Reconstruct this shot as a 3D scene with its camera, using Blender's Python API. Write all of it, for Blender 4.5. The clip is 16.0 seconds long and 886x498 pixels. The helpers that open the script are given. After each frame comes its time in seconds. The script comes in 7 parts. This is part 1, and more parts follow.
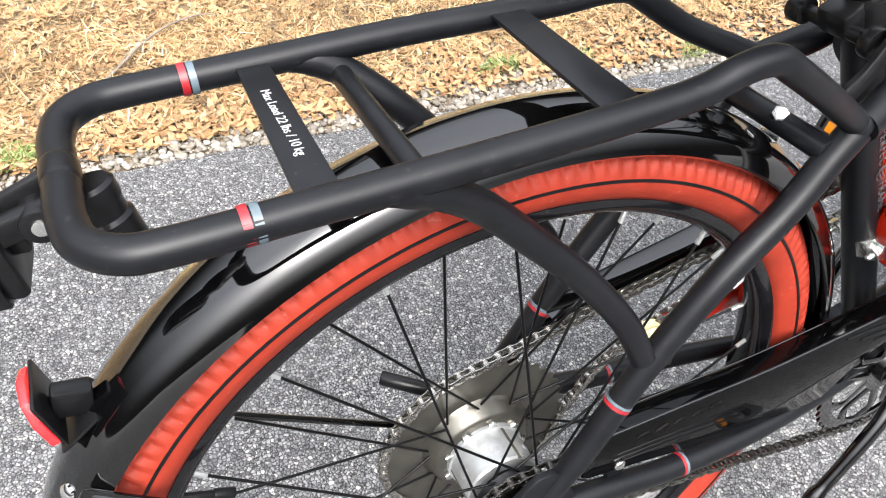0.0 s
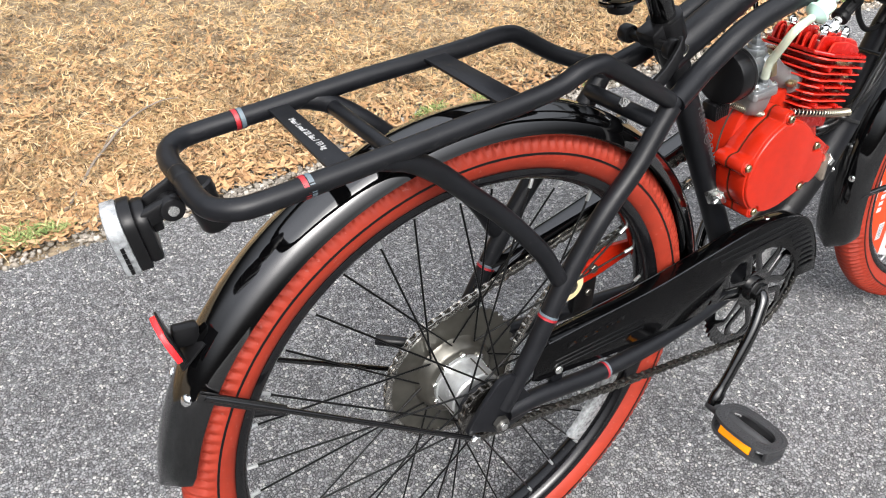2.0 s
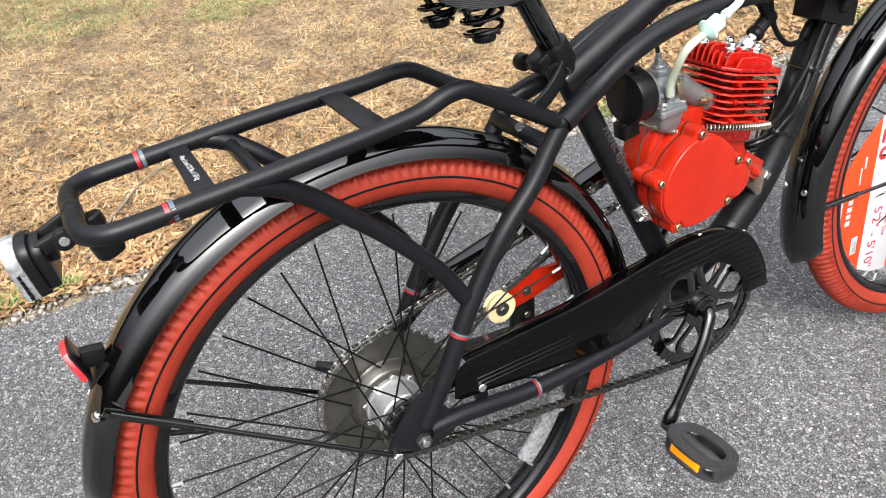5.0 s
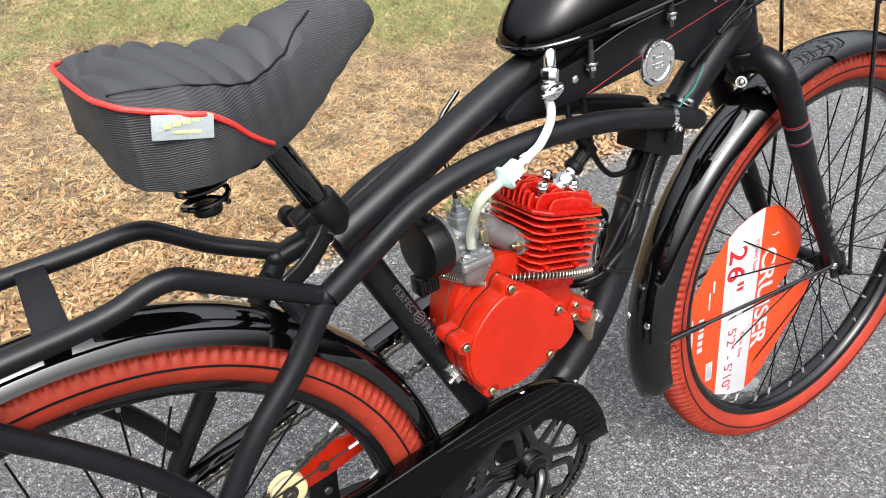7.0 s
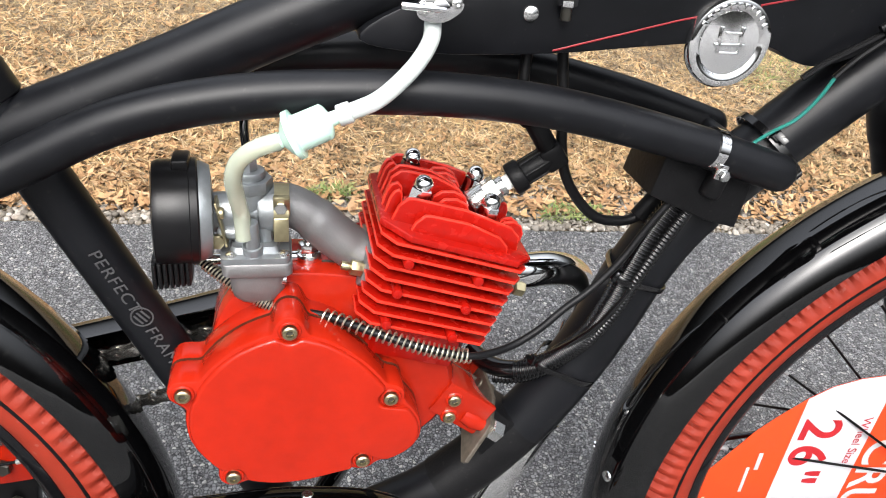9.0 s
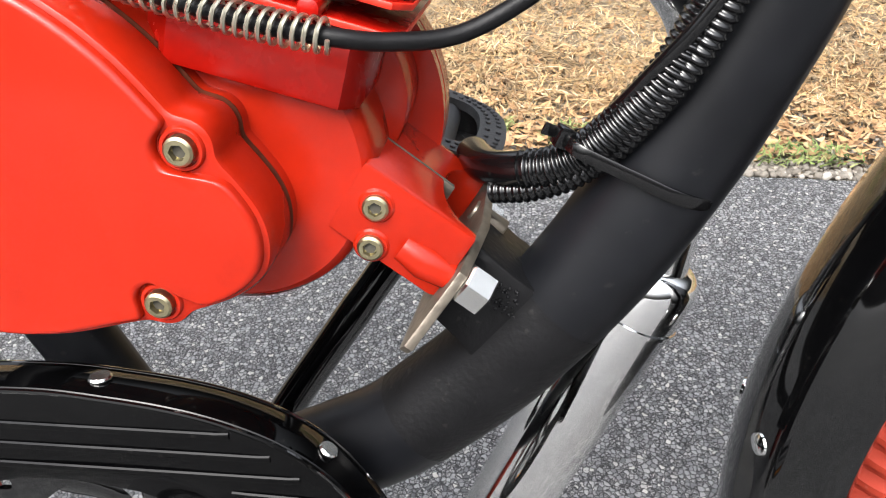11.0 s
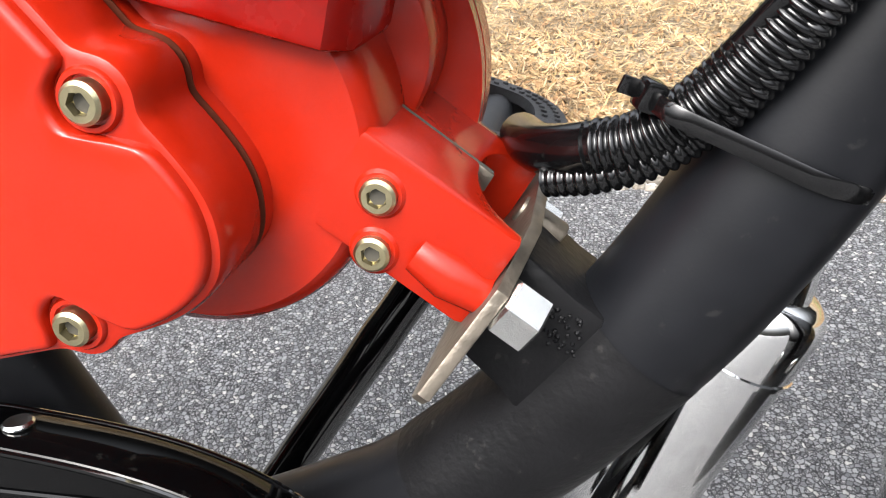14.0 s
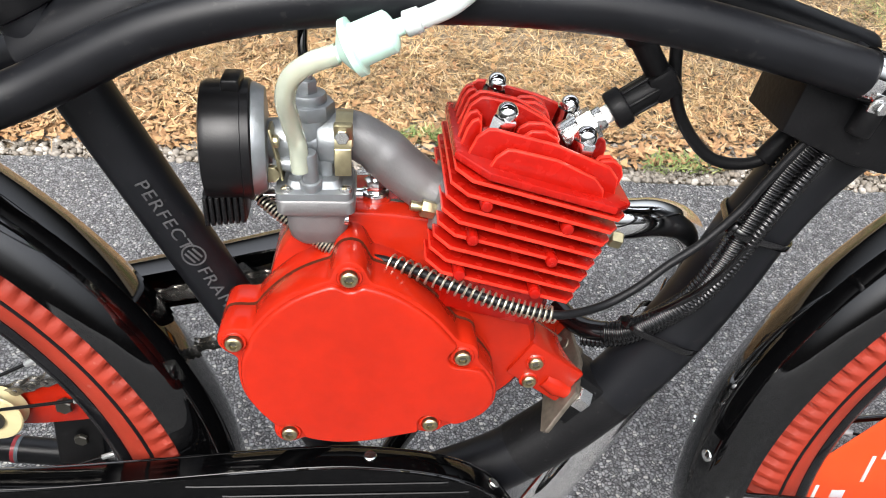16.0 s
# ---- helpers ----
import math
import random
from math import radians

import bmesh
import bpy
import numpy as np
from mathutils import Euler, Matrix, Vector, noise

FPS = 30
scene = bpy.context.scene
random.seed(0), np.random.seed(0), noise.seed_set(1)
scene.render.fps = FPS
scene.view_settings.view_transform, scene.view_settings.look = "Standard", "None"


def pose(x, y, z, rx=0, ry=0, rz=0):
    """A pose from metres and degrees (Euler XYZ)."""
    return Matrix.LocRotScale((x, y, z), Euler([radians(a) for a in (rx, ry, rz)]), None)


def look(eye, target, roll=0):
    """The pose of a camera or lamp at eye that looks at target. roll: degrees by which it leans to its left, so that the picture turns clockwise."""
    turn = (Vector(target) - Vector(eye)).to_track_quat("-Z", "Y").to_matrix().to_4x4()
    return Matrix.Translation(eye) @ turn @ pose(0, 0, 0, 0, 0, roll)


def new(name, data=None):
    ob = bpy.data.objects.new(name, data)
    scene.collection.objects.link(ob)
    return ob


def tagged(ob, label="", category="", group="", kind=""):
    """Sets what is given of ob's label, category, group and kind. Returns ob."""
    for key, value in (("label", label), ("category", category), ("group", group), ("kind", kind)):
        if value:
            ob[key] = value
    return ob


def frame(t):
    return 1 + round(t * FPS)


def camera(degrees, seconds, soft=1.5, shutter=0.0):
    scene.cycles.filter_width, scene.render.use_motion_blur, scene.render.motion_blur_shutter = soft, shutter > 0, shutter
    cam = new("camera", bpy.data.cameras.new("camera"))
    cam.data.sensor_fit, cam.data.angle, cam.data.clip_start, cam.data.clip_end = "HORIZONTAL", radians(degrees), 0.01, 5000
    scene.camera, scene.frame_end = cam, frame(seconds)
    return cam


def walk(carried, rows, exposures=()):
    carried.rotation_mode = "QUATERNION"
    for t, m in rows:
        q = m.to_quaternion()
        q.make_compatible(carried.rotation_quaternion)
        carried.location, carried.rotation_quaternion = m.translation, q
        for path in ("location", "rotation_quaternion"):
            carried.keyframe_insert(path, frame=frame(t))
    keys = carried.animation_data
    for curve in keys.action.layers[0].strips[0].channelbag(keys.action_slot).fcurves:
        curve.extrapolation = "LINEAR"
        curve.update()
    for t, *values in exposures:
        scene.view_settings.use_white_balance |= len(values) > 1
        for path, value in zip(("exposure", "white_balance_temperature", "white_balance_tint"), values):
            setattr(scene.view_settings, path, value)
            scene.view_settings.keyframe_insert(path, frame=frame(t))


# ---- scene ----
LEAN = 10.0  # degrees by which the bicycle leans onto its stand side
LEANED = Matrix.Rotation(radians(-LEAN), 4, "X")
cam = camera(60.0, 16.0, soft=1.05)
# Eye, target and roll in the bicycle's own upright frame.
PATH = [
    (0, (-0.211, -0.347, 0.912), (0.443, 1.057, -0.354), 0.4),
    (0.5, (-0.234, -0.422, 0.933), (0.396, 0.989, -0.338), -2.2),
    (1, (-0.302, -0.468, 0.962), (0.399, 0.935, -0.279), -3.8),
    (1.5, (-0.359, -0.511, 0.979), (0.43, 0.883, -0.219), -3.9),
    (2, (-0.339, -0.557, 0.994), (0.477, 0.865, -0.151), -4.3),
    (2.5, (-0.298, -0.62, 0.981), (0.459, 0.866, -0.124), -5.1),
    (3, (-0.258, -0.66, 0.978), (0.453, 0.879, -0.083), -6.8),
    (3.2, (-0.25, -0.671, 0.976), (0.47, 0.88, -0.062), -6.9),
    (5.3, (-0.207, -0.7, 0.973), (0.499, 0.881, -0.029), -10.2),
    (5.5, (-0.2, -0.705, 0.974), (0.513, 0.879, -0.017), -10.2),
    (6, (-0.171, -0.719, 0.975), (0.592, 0.859, 0.012), -10.1),
    (6.5, (-0.107, -0.692, 0.994), (0.744, 0.859, 0.061), -9.3),
    (7, (0.022, -0.62, 0.996), (0.935, 0.896, 0.065), -7.7),
    (7.5, (0.138, -0.586, 0.985), (0.97, 0.983, 0.066), -5.5),
    (8, (0.295, -0.622, 0.953), (0.9, 1.043, 0.026), -2.5),
    (8.5, (0.379, -0.539, 0.901), (0.919, 1.146, -0.031), 1.6),
    (9, (0.435, -0.445, 0.846), (0.84, 1.26, -0.119), 5.2),
    (9.5, (0.533, -0.421, 0.779), (0.614, 1.285, -0.261), 6.7),
    (11.8, (0.613, -0.202, 0.553), (0.34, 1.584, -0.306), -3.2),
    (12, (0.616, -0.2, 0.553), (0.317, 1.581, -0.305), -3.3),
    (12.5, (0.613, -0.197, 0.539), (0.269, 1.592, -0.287), -3.1),
    (13, (0.617, -0.196, 0.532), (0.25, 1.599, -0.27), -3.1),
    (13.5, (0.614, -0.193, 0.541), (0.239, 1.588, -0.289), -3.3),
    (14, (0.601, -0.195, 0.55), (0.231, 1.584, -0.286), -3.1),
    (14.5, (0.578, -0.221, 0.595), (0.298, 1.555, -0.282), -2.3),
    (15, (0.535, -0.266, 0.672), (0.44, 1.471, -0.314), -1.0),
    (15.2, (0.526, -0.301, 0.687), (0.515, 1.435, -0.305), 0.1),
    (15.5, (0.509, -0.331, 0.736), (0.588, 1.349, -0.347), 1.4),
    (16, (0.454, -0.395, 0.81), (0.614, 1.276, -0.277), 3.1),
]
walk(cam, [(t, LEANED @ look(eye, target, roll)) for t, eye, target, roll in PATH],
     [(0.0, 0.38), (0.6, 0.18), (1.2, -0.06), (3.0, -0.12), (9.5, -0.18), (12.0, 0.40), (14.0, 0.36), (15.0, -0.14), (16.0, -0.12)])

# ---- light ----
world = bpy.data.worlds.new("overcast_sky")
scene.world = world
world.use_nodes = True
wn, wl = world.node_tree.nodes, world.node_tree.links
sky = wn.new("ShaderNodeTexSky")
sky.sky_type, sky.sun_disc = "NISHITA", False
sky.sun_elevation, sky.sun_rotation = radians(52), radians(200)
sky.air_density, sky.dust_density = 1.0, 4.0
grey = wn.new("ShaderNodeHueSaturation")
grey.inputs["Saturation"].default_value = 0.25
wl.new(sky.outputs[0], grey.inputs["Color"])
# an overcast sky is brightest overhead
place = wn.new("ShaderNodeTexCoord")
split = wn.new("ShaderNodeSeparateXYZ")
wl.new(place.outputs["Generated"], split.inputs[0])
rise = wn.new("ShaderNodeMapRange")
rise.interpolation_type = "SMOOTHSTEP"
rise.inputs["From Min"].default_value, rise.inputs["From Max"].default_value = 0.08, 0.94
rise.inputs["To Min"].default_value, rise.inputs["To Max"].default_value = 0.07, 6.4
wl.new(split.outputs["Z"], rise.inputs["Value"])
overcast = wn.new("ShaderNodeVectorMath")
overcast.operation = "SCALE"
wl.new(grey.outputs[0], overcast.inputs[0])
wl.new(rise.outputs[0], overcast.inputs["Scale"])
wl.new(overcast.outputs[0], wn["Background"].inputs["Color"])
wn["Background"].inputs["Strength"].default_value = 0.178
sun = new("sun", bpy.data.lights.new("sun", "SUN"))
sun.data.energy, sun.data.angle, sun.data.color = 0.72, radians(40), (1.0, 0.97, 0.92)
sun.matrix_world = look((-0.6, -1.5, 5.0), (0.4, 0.0, 0.0))
scene.view_settings.exposure = 0.15


# ---- materials ----
def material(name, colour, rough=0.5, metal=0.0, vary=0.12, scale=60.0, bump=0.0, bump_scale=400.0, second=None, patch=12.0,
             coat=0.0, wear=0.0, transmission=0.0, fibre=None, spec=0.5, sub=0.0, coat_ior=1.5):
    """A painted, metal or rubber surface: two scales of mottling, fine relief and uneven gloss."""
    m = bpy.data.materials.new(name)
    m.use_nodes = True
    n, l = m.node_tree.nodes, m.node_tree.links
    b = n["Principled BSDF"]
    co = n.new("ShaderNodeTexCoord")
    where = co.outputs["Object"]
    if fibre:
        mp = n.new("ShaderNodeMapping")
        mp.inputs["Scale"].default_value = fibre
        l.new(where, mp.inputs[0])
        where = mp.outputs[0]

    def noise_tex(s, detail=4.0):
        t = n.new("ShaderNodeTexNoise")
        t.inputs["Scale"].default_value, t.inputs["Detail"].default_value = s, detail
        l.new(where, t.inputs["Vector"])
        return t.outputs["Fac"]

    big, small = noise_tex(patch), noise_tex(scale)
    mix = n.new("ShaderNodeMix")
    mix.data_type = "RGBA"
    dark = tuple(c * (1 - vary) for c in colour)
    light = tuple(min(1.0, c * (1 + vary)) for c in colour)
    mix.inputs["A"].default_value, mix.inputs["B"].default_value = (*dark, 1), (*(second or light), 1)
    avg = n.new("ShaderNodeMath")
    avg.operation = "MULTIPLY_ADD"
    l.new(big, avg.inputs[0])
    avg.inputs[1].default_value = 0.5
    half = n.new("ShaderNodeMath")
    half.operation = "MULTIPLY"
    l.new(small, half.inputs[0])
    half.inputs[1].default_value = 0.5
    l.new(half.outputs[0], avg.inputs[2])
    ramp = n.new("ShaderNodeMapRange")
    ramp.inputs["From Min"].default_value, ramp.inputs["From Max"].default_value = 0.35, 0.65
    l.new(avg.outputs[0], ramp.inputs["Value"])
    l.new(ramp.outputs[0], mix.inputs["Factor"])
    colour_out = mix.outputs["Result"]
    if wear:
        spots = n.new("ShaderNodeMapRange")
        spots.inputs["From Min"].default_value, spots.inputs["From Max"].default_value = 0.66, 0.70
        spots.inputs["To Max"].default_value = wear
        l.new(noise_tex(scale * 3.1, 6.0), spots.inputs["Value"])
        dust = n.new("ShaderNodeMix")
        dust.data_type = "RGBA"
        dust.inputs["B"].default_value = (0.35, 0.33, 0.30, 1)
        l.new(spots.outputs[0], dust.inputs["Factor"])
        l.new(colour_out, dust.inputs["A"])
        colour_out = dust.outputs["Result"]
    l.new(colour_out, b.inputs["Base Color"])
    gloss = n.new("ShaderNodeMapRange")
    gloss.inputs["To Min"].default_value, gloss.inputs["To Max"].default_value = rough * 0.85, min(1.0, rough * 1.2)
    l.new(small, gloss.inputs["Value"])
    l.new(gloss.outputs[0], b.inputs["Roughness"])
    b.inputs["Metallic"].default_value = metal
    b.inputs["Coat Weight"].default_value = coat
    b.inputs["Coat Roughness"].default_value = 0.05
    b.inputs["Coat IOR"].default_value = coat_ior
    b.inputs["Transmission Weight"].default_value = transmission
    b.inputs["Specular IOR Level"].default_value = spec
    if sub:
        b.inputs["Subsurface Weight"].default_value = sub
        b.inputs["Subsurface Radius"].default_value = (0.004, 0.004, 0.004)
    if bump:
        bp = n.new("ShaderNodeBump")
        bp.inputs["Strength"].default_value, bp.inputs["Distance"].default_value = bump, 0.001
        l.new(noise_tex(bump_scale, 2.0), bp.inputs["Height"])
        l.new(bp.outputs[0], b.inputs["Normal"])
    return m


MATTE = material("matte_black_paint", (0.0040, 0.0043, 0.0053), 0.37, vary=0.25, bump=0.03, bump_scale=900, wear=0.02, spec=0.195)
GLOSS = material("gloss_black_enamel", (0.0009, 0.0009, 0.0010), 0.045, vary=0.3, coat=1.0, wear=0.010, scale=90, spec=0.08, bump=0.20, bump_scale=22, coat_ior=1.55)
GUARD = material("black_guard_enamel", (0.0008, 0.0008, 0.0009), 0.09, vary=0.3, coat=0.30, wear=0.012, scale=90, spec=0.03, bump=0.05, bump_scale=16)
TANK = material("deep_black_tank_enamel", (0.0008, 0.0008, 0.0009), 0.06, vary=0.3, coat=0.35, scale=90, spec=0.05, bump=0.05, bump_scale=18)
LOOM = material("shiny_loom_plastic", (0.0024, 0.0024, 0.0026), 0.15, vary=0.2, spec=0.40, coat=0.12, scale=200)
RED = material("red_engine_enamel", (0.262, 0.0100, 0.0026), 0.24, vary=0.09, coat=0.05, bump=0.10, bump_scale=260, scale=70, spec=0.28)
# fin faces deeper, rims paler: worn edges, with shade and light put into colour
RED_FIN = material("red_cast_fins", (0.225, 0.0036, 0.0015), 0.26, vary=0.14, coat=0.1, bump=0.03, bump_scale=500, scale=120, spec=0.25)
RED_EDGE = material("worn_and_lit_fin_rims", (0.46, 0.020, 0.010), 0.30, vary=0.35, scale=260, patch=60, spec=0.4)
RUBBER = material("brick_red_tyre_rubber", (0.185, 0.0180, 0.0080), 0.62, vary=0.18, bump=0.18, bump_scale=700, wear=0.08, spec=0.22)
BLACK_RUBBER = material("black_rubber", (0.0040, 0.0040, 0.0044), 0.42, vary=0.2, bump=0.15, bump_scale=600, spec=0.14)
PLASTIC = material("black_plastic", (0.0040, 0.0040, 0.0044), 0.30, vary=0.2, bump=0.05, bump_scale=900, spec=0.2)
GREY_PLASTIC = material("charcoal_pedal_plastic", (0.018, 0.0185, 0.020), 0.55, vary=0.25, bump=0.3, bump_scale=700)
RIM = material("black_rim_paint", (0.0035, 0.0035, 0.004), 0.14, vary=0.3, coat=0.25, wear=0.03, spec=0.2)
SPOKE = material("black_spoke_wire", (0.0022, 0.0022, 0.0024), 0.35, vary=0.3, spec=0.15)
STEEL = material("zinc_steel", (0.66, 0.66, 0.64), 0.24, metal=1.0, vary=0.06, scale=120)
SILVER = material("bright_machined_aluminium", (0.38, 0.39, 0.39), 0.36, metal=0.7, vary=0.16, scale=140, bump=0.05, bump_scale=500)
CHROME = material("chrome", (0.80, 0.80, 0.79), 0.07, metal=1.0, vary=0.04)
BRASS = material("yellow_zinc", (0.38, 0.335, 0.205), 0.34, metal=1.0, vary=0.15, scale=250)
GASKET = material("oily_paper_gasket", (0.050, 0.012, 0.006), 0.9, vary=0.3, scale=300, spec=0.05)
# dark brown for bolt sockets, case seams and the adaptor's split
DARK_HOLE = material("dark_recess_brown", (0.03, 0.027, 0.02), 0.7, vary=0.3)
ALLOY = material("cast_aluminium", (0.225, 0.240, 0.250), 0.40, metal=0.75, vary=0.12, bump=0.10, bump_scale=700, scale=160)
MANIFOLD = material("sand_cast_aluminium", (0.180, 0.178, 0.178), 0.48, metal=0.65, vary=0.14, bump=0.14, bump_scale=700)
SPROCKET = material("olive_gunmetal_sprocket", (0.075, 0.072, 0.062), 0.30, metal=0.75, vary=0.22)
CHAIN = material("oiled_chain_steel", (0.105, 0.100, 0.092), 0.22, metal=0.95, vary=0.5, scale=300)
BRIGHT_CHAIN = material("bright_chain_steel", (0.29, 0.28, 0.26), 0.22, metal=0.95, vary=0.5, scale=300)
HOSE = material("milky_fuel_hose", (0.58, 0.62, 0.60), 0.28, vary=0.06, transmission=0.35, sub=0.2)
HOSE_OLD = material("green_tinted_fuel_hose", (0.60, 0.64, 0.52), 0.22, vary=0.1, transmission=0.6)
FILTER = material("pale_green_filter_plastic", (0.55, 0.76, 0.66), 0.22, vary=0.06, transmission=0.25, sub=0.3)
FABRIC = material("black_ribbed_vinyl", (0.0150, 0.0162, 0.0190), 0.72, vary=0.2, bump=0.25, bump_scale=900)
PIPING = material("red_piping", (0.50, 0.022, 0.018), 0.45, vary=0.12)
WHITE = material("white_print", (0.78, 0.78, 0.76), 0.5, vary=0.04)
GREY_PRINT = material("grey_print", (0.035, 0.036, 0.038), 0.5, vary=0.2, scale=400)
LOAD_PRINT = material("faded_white_print", (0.26, 0.26, 0.26), 0.5, vary=0.4, scale=900)
SILVER_PRINT = material("dull_silver_print", (0.040, 0.040, 0.042), 0.5, vary=0.3, scale=500)
GREY_BAND = material("blue_grey_band", (0.058, 0.078, 0.092), 0.42, vary=0.10)
RED_BAND = material("red_band", (0.19, 0.005, 0.009), 0.42, vary=0.10)
ORANGE = material("orange_card", (0.46, 0.036, 0.003), 0.42, vary=0.04, coat=0.10)
CARD = material("white_card", (0.37, 0.37, 0.385), 0.42, vary=0.03, coat=0.12)
AMBER = material("amber_reflector", (0.85, 0.26, 0.0), 0.15, vary=0.12, scale=900, bump=0.5, bump_scale=1500, coat=0.6)
RED_LENS = material("red_reflector", (0.55, 0.012, 0.015), 0.12, vary=0.15, scale=900, bump=0.5, bump_scale=1500, coat=0.7)
CLEAR_LENS = material("silvered_clear_lens", (0.165, 0.172, 0.176), 0.22, metal=0.1, vary=0.6, scale=190, bump=0.8, bump_scale=420, coat=0.2)
NYLON = material("ivory_nylon", (0.50, 0.42, 0.235), 0.42, vary=0.12)
TEAL = material("teal_wire", (0.0, 0.115, 0.092), 0.4, vary=0.1)
LABEL = material("woven_grey_label", (0.21, 0.235, 0.24), 0.7, vary=0.25, scale=900, bump=0.3)
TAG_RED = material("red_card_print", (0.30, 0.008, 0.012), 0.45, vary=0.06)
TRIM = material("dull_bright_trim", (0.16, 0.16, 0.165), 0.3, metal=0.8, vary=0.4, scale=140)
DARK_STEEL = material("darkened_fastener_steel", (0.10, 0.097, 0.090), 0.32, metal=0.85, vary=0.2, scale=200)
LIME = material("lime_thread", (0.36, 0.39, 0.17), 0.6, vary=0.15)
TAPE = material("black_tape", (0.0040, 0.0040, 0.0044), 0.45, vary=0.35, bump=0.25, bump_scale=350, wear=0.03, spec=0.14)
SPRING = material("bright_spring_wire", (0.45, 0.42, 0.33), 0.28, metal=0.9, vary=0.1, scale=300)
RAW = material("raw_steel_plate", (0.150, 0.130, 0.105), 0.42, metal=0.8, vary=0.35, scale=180, bump=0.3)


def ribbed(base, pitch, angle_mix=0.0, depth=0.6):
    """A copy of a fabric with fine woven ribs."""
    m = base.copy()
    m.name = "fine_ribbed_fabric"
    n, l = m.node_tree.nodes, m.node_tree.links
    b = n["Principled BSDF"]
    co = n.new("ShaderNodeTexCoord")
    mp = n.new("ShaderNodeMapping")
    mp.inputs["Rotation"].default_value = (0.0, angle_mix, 0.0)
    l.new(co.outputs["Object"], mp.inputs[0])
    w = n.new("ShaderNodeTexWave")
    w.bands_direction = "Z"
    w.inputs["Scale"].default_value, w.inputs["Distortion"].default_value = 0.314 / pitch, 0.6
    w.inputs["Detail"].default_value = 1.0
    l.new(mp.outputs[0], w.inputs["Vector"])
    bp = n.new("ShaderNodeBump")
    bp.inputs["Strength"].default_value, bp.inputs["Distance"].default_value = depth, 0.0012
    l.new(w.outputs["Fac"], bp.inputs["Height"])
    l.new(bp.outputs[0], b.inputs["Normal"])
    mix = n.new("ShaderNodeMix")
    mix.data_type = "RGBA"
    mix.inputs["A"].default_value, mix.inputs["B"].default_value = (0.0035, 0.0035, 0.0042, 1), (0.021, 0.022, 0.0245, 1)
    l.new(w.outputs["Fac"], mix.inputs["Factor"])
    l.new(mix.outputs["Result"], b.inputs["Base Color"])
    return m


RIBBED = ribbed(FABRIC, 0.0017, depth=0.5)


# ---- builders ----
def V(*c):
    return Vector(c)


def curve(points, steps=8, closed=False):
    """A smooth line through the points (Catmull-Rom)."""
    p = [Vector(q) for q in points]
    out, count = [], len(p)
    for i in range(count if closed else count - 1):
        a = p[(i - 1) % count] if closed or i else p[0] * 2 - p[1]
        b, c = p[i], p[(i + 1) % count]
        d = p[(i + 2) % count] if closed or i + 2 < count else c * 2 - b
        for k in range(steps):
            t = k / steps
            out.append(0.5 * (2 * b + (c - a) * t + (2 * a - 5 * b + 4 * c - d) * t * t + (3 * b - a - 3 * c + d) * t ** 3))
    if not closed:
        out.append(p[-1])
    return out


def sweep(bm, path, radius, n=14, closed=False, cap=True, squash=None):
    """A tube along a path; radius may be a list; squash = (vector, factor) flattens the section along a direction."""
    path = [Vector(p) for p in path]
    count = len(path)
    radii = radius if isinstance(radius, (list, tuple)) else [radius] * count
    side, rings = None, []
    for i, p in enumerate(path):
        a = path[(i - 1) % count] if closed or i else p
        b = path[(i + 1) % count] if closed or i < count - 1 else p
        t = (b - a).normalized()
        if side is None:
            side = t.orthogonal().normalized()
        side = (side - t * side.dot(t)).normalized()
        up = t.cross(side)
        ring = []
        for k in range(n):
            ang = 2 * math.pi * k / n
            off = (side * math.cos(ang) + up * math.sin(ang)) * radii[i]
            if squash:
                axis = Vector(squash[0])
                off -= axis * (off.dot(axis) * (1 - squash[1]))
            ring.append(bm.verts.new(p + off))
        rings.append(ring)
    pairs = list(zip(rings, rings[1:])) + ([(rings[-1], rings[0])] if closed else [])
    for r, s in pairs:
        for k in range(n):
            bm.faces.new((r[k], r[(k + 1) % n], s[(k + 1) % n], s[k]))
    if cap and not closed:
        bm.faces.new(rings[0][::-1])
        bm.faces.new(rings[-1])
    return bm


def tube(path, radius, n=14, **kw):
    return sweep(bmesh.new(), path, radius, n, **kw)


def rod(bm, a, b, r, n=18, bevel=0.0006):
    """A round bar from a to b with eased ends."""
    a, b = Vector(a), Vector(b)
    d = (b - a).normalized()
    bevel = min(bevel, (b - a).length * 0.4)
    return sweep(bm, [a, a + d * bevel * 0.3, a + d * bevel, b - d * bevel, b - d * bevel * 0.3, b],
                 [r - bevel, r - bevel * 0.3, r, r, r - bevel * 0.3, r - bevel], n)


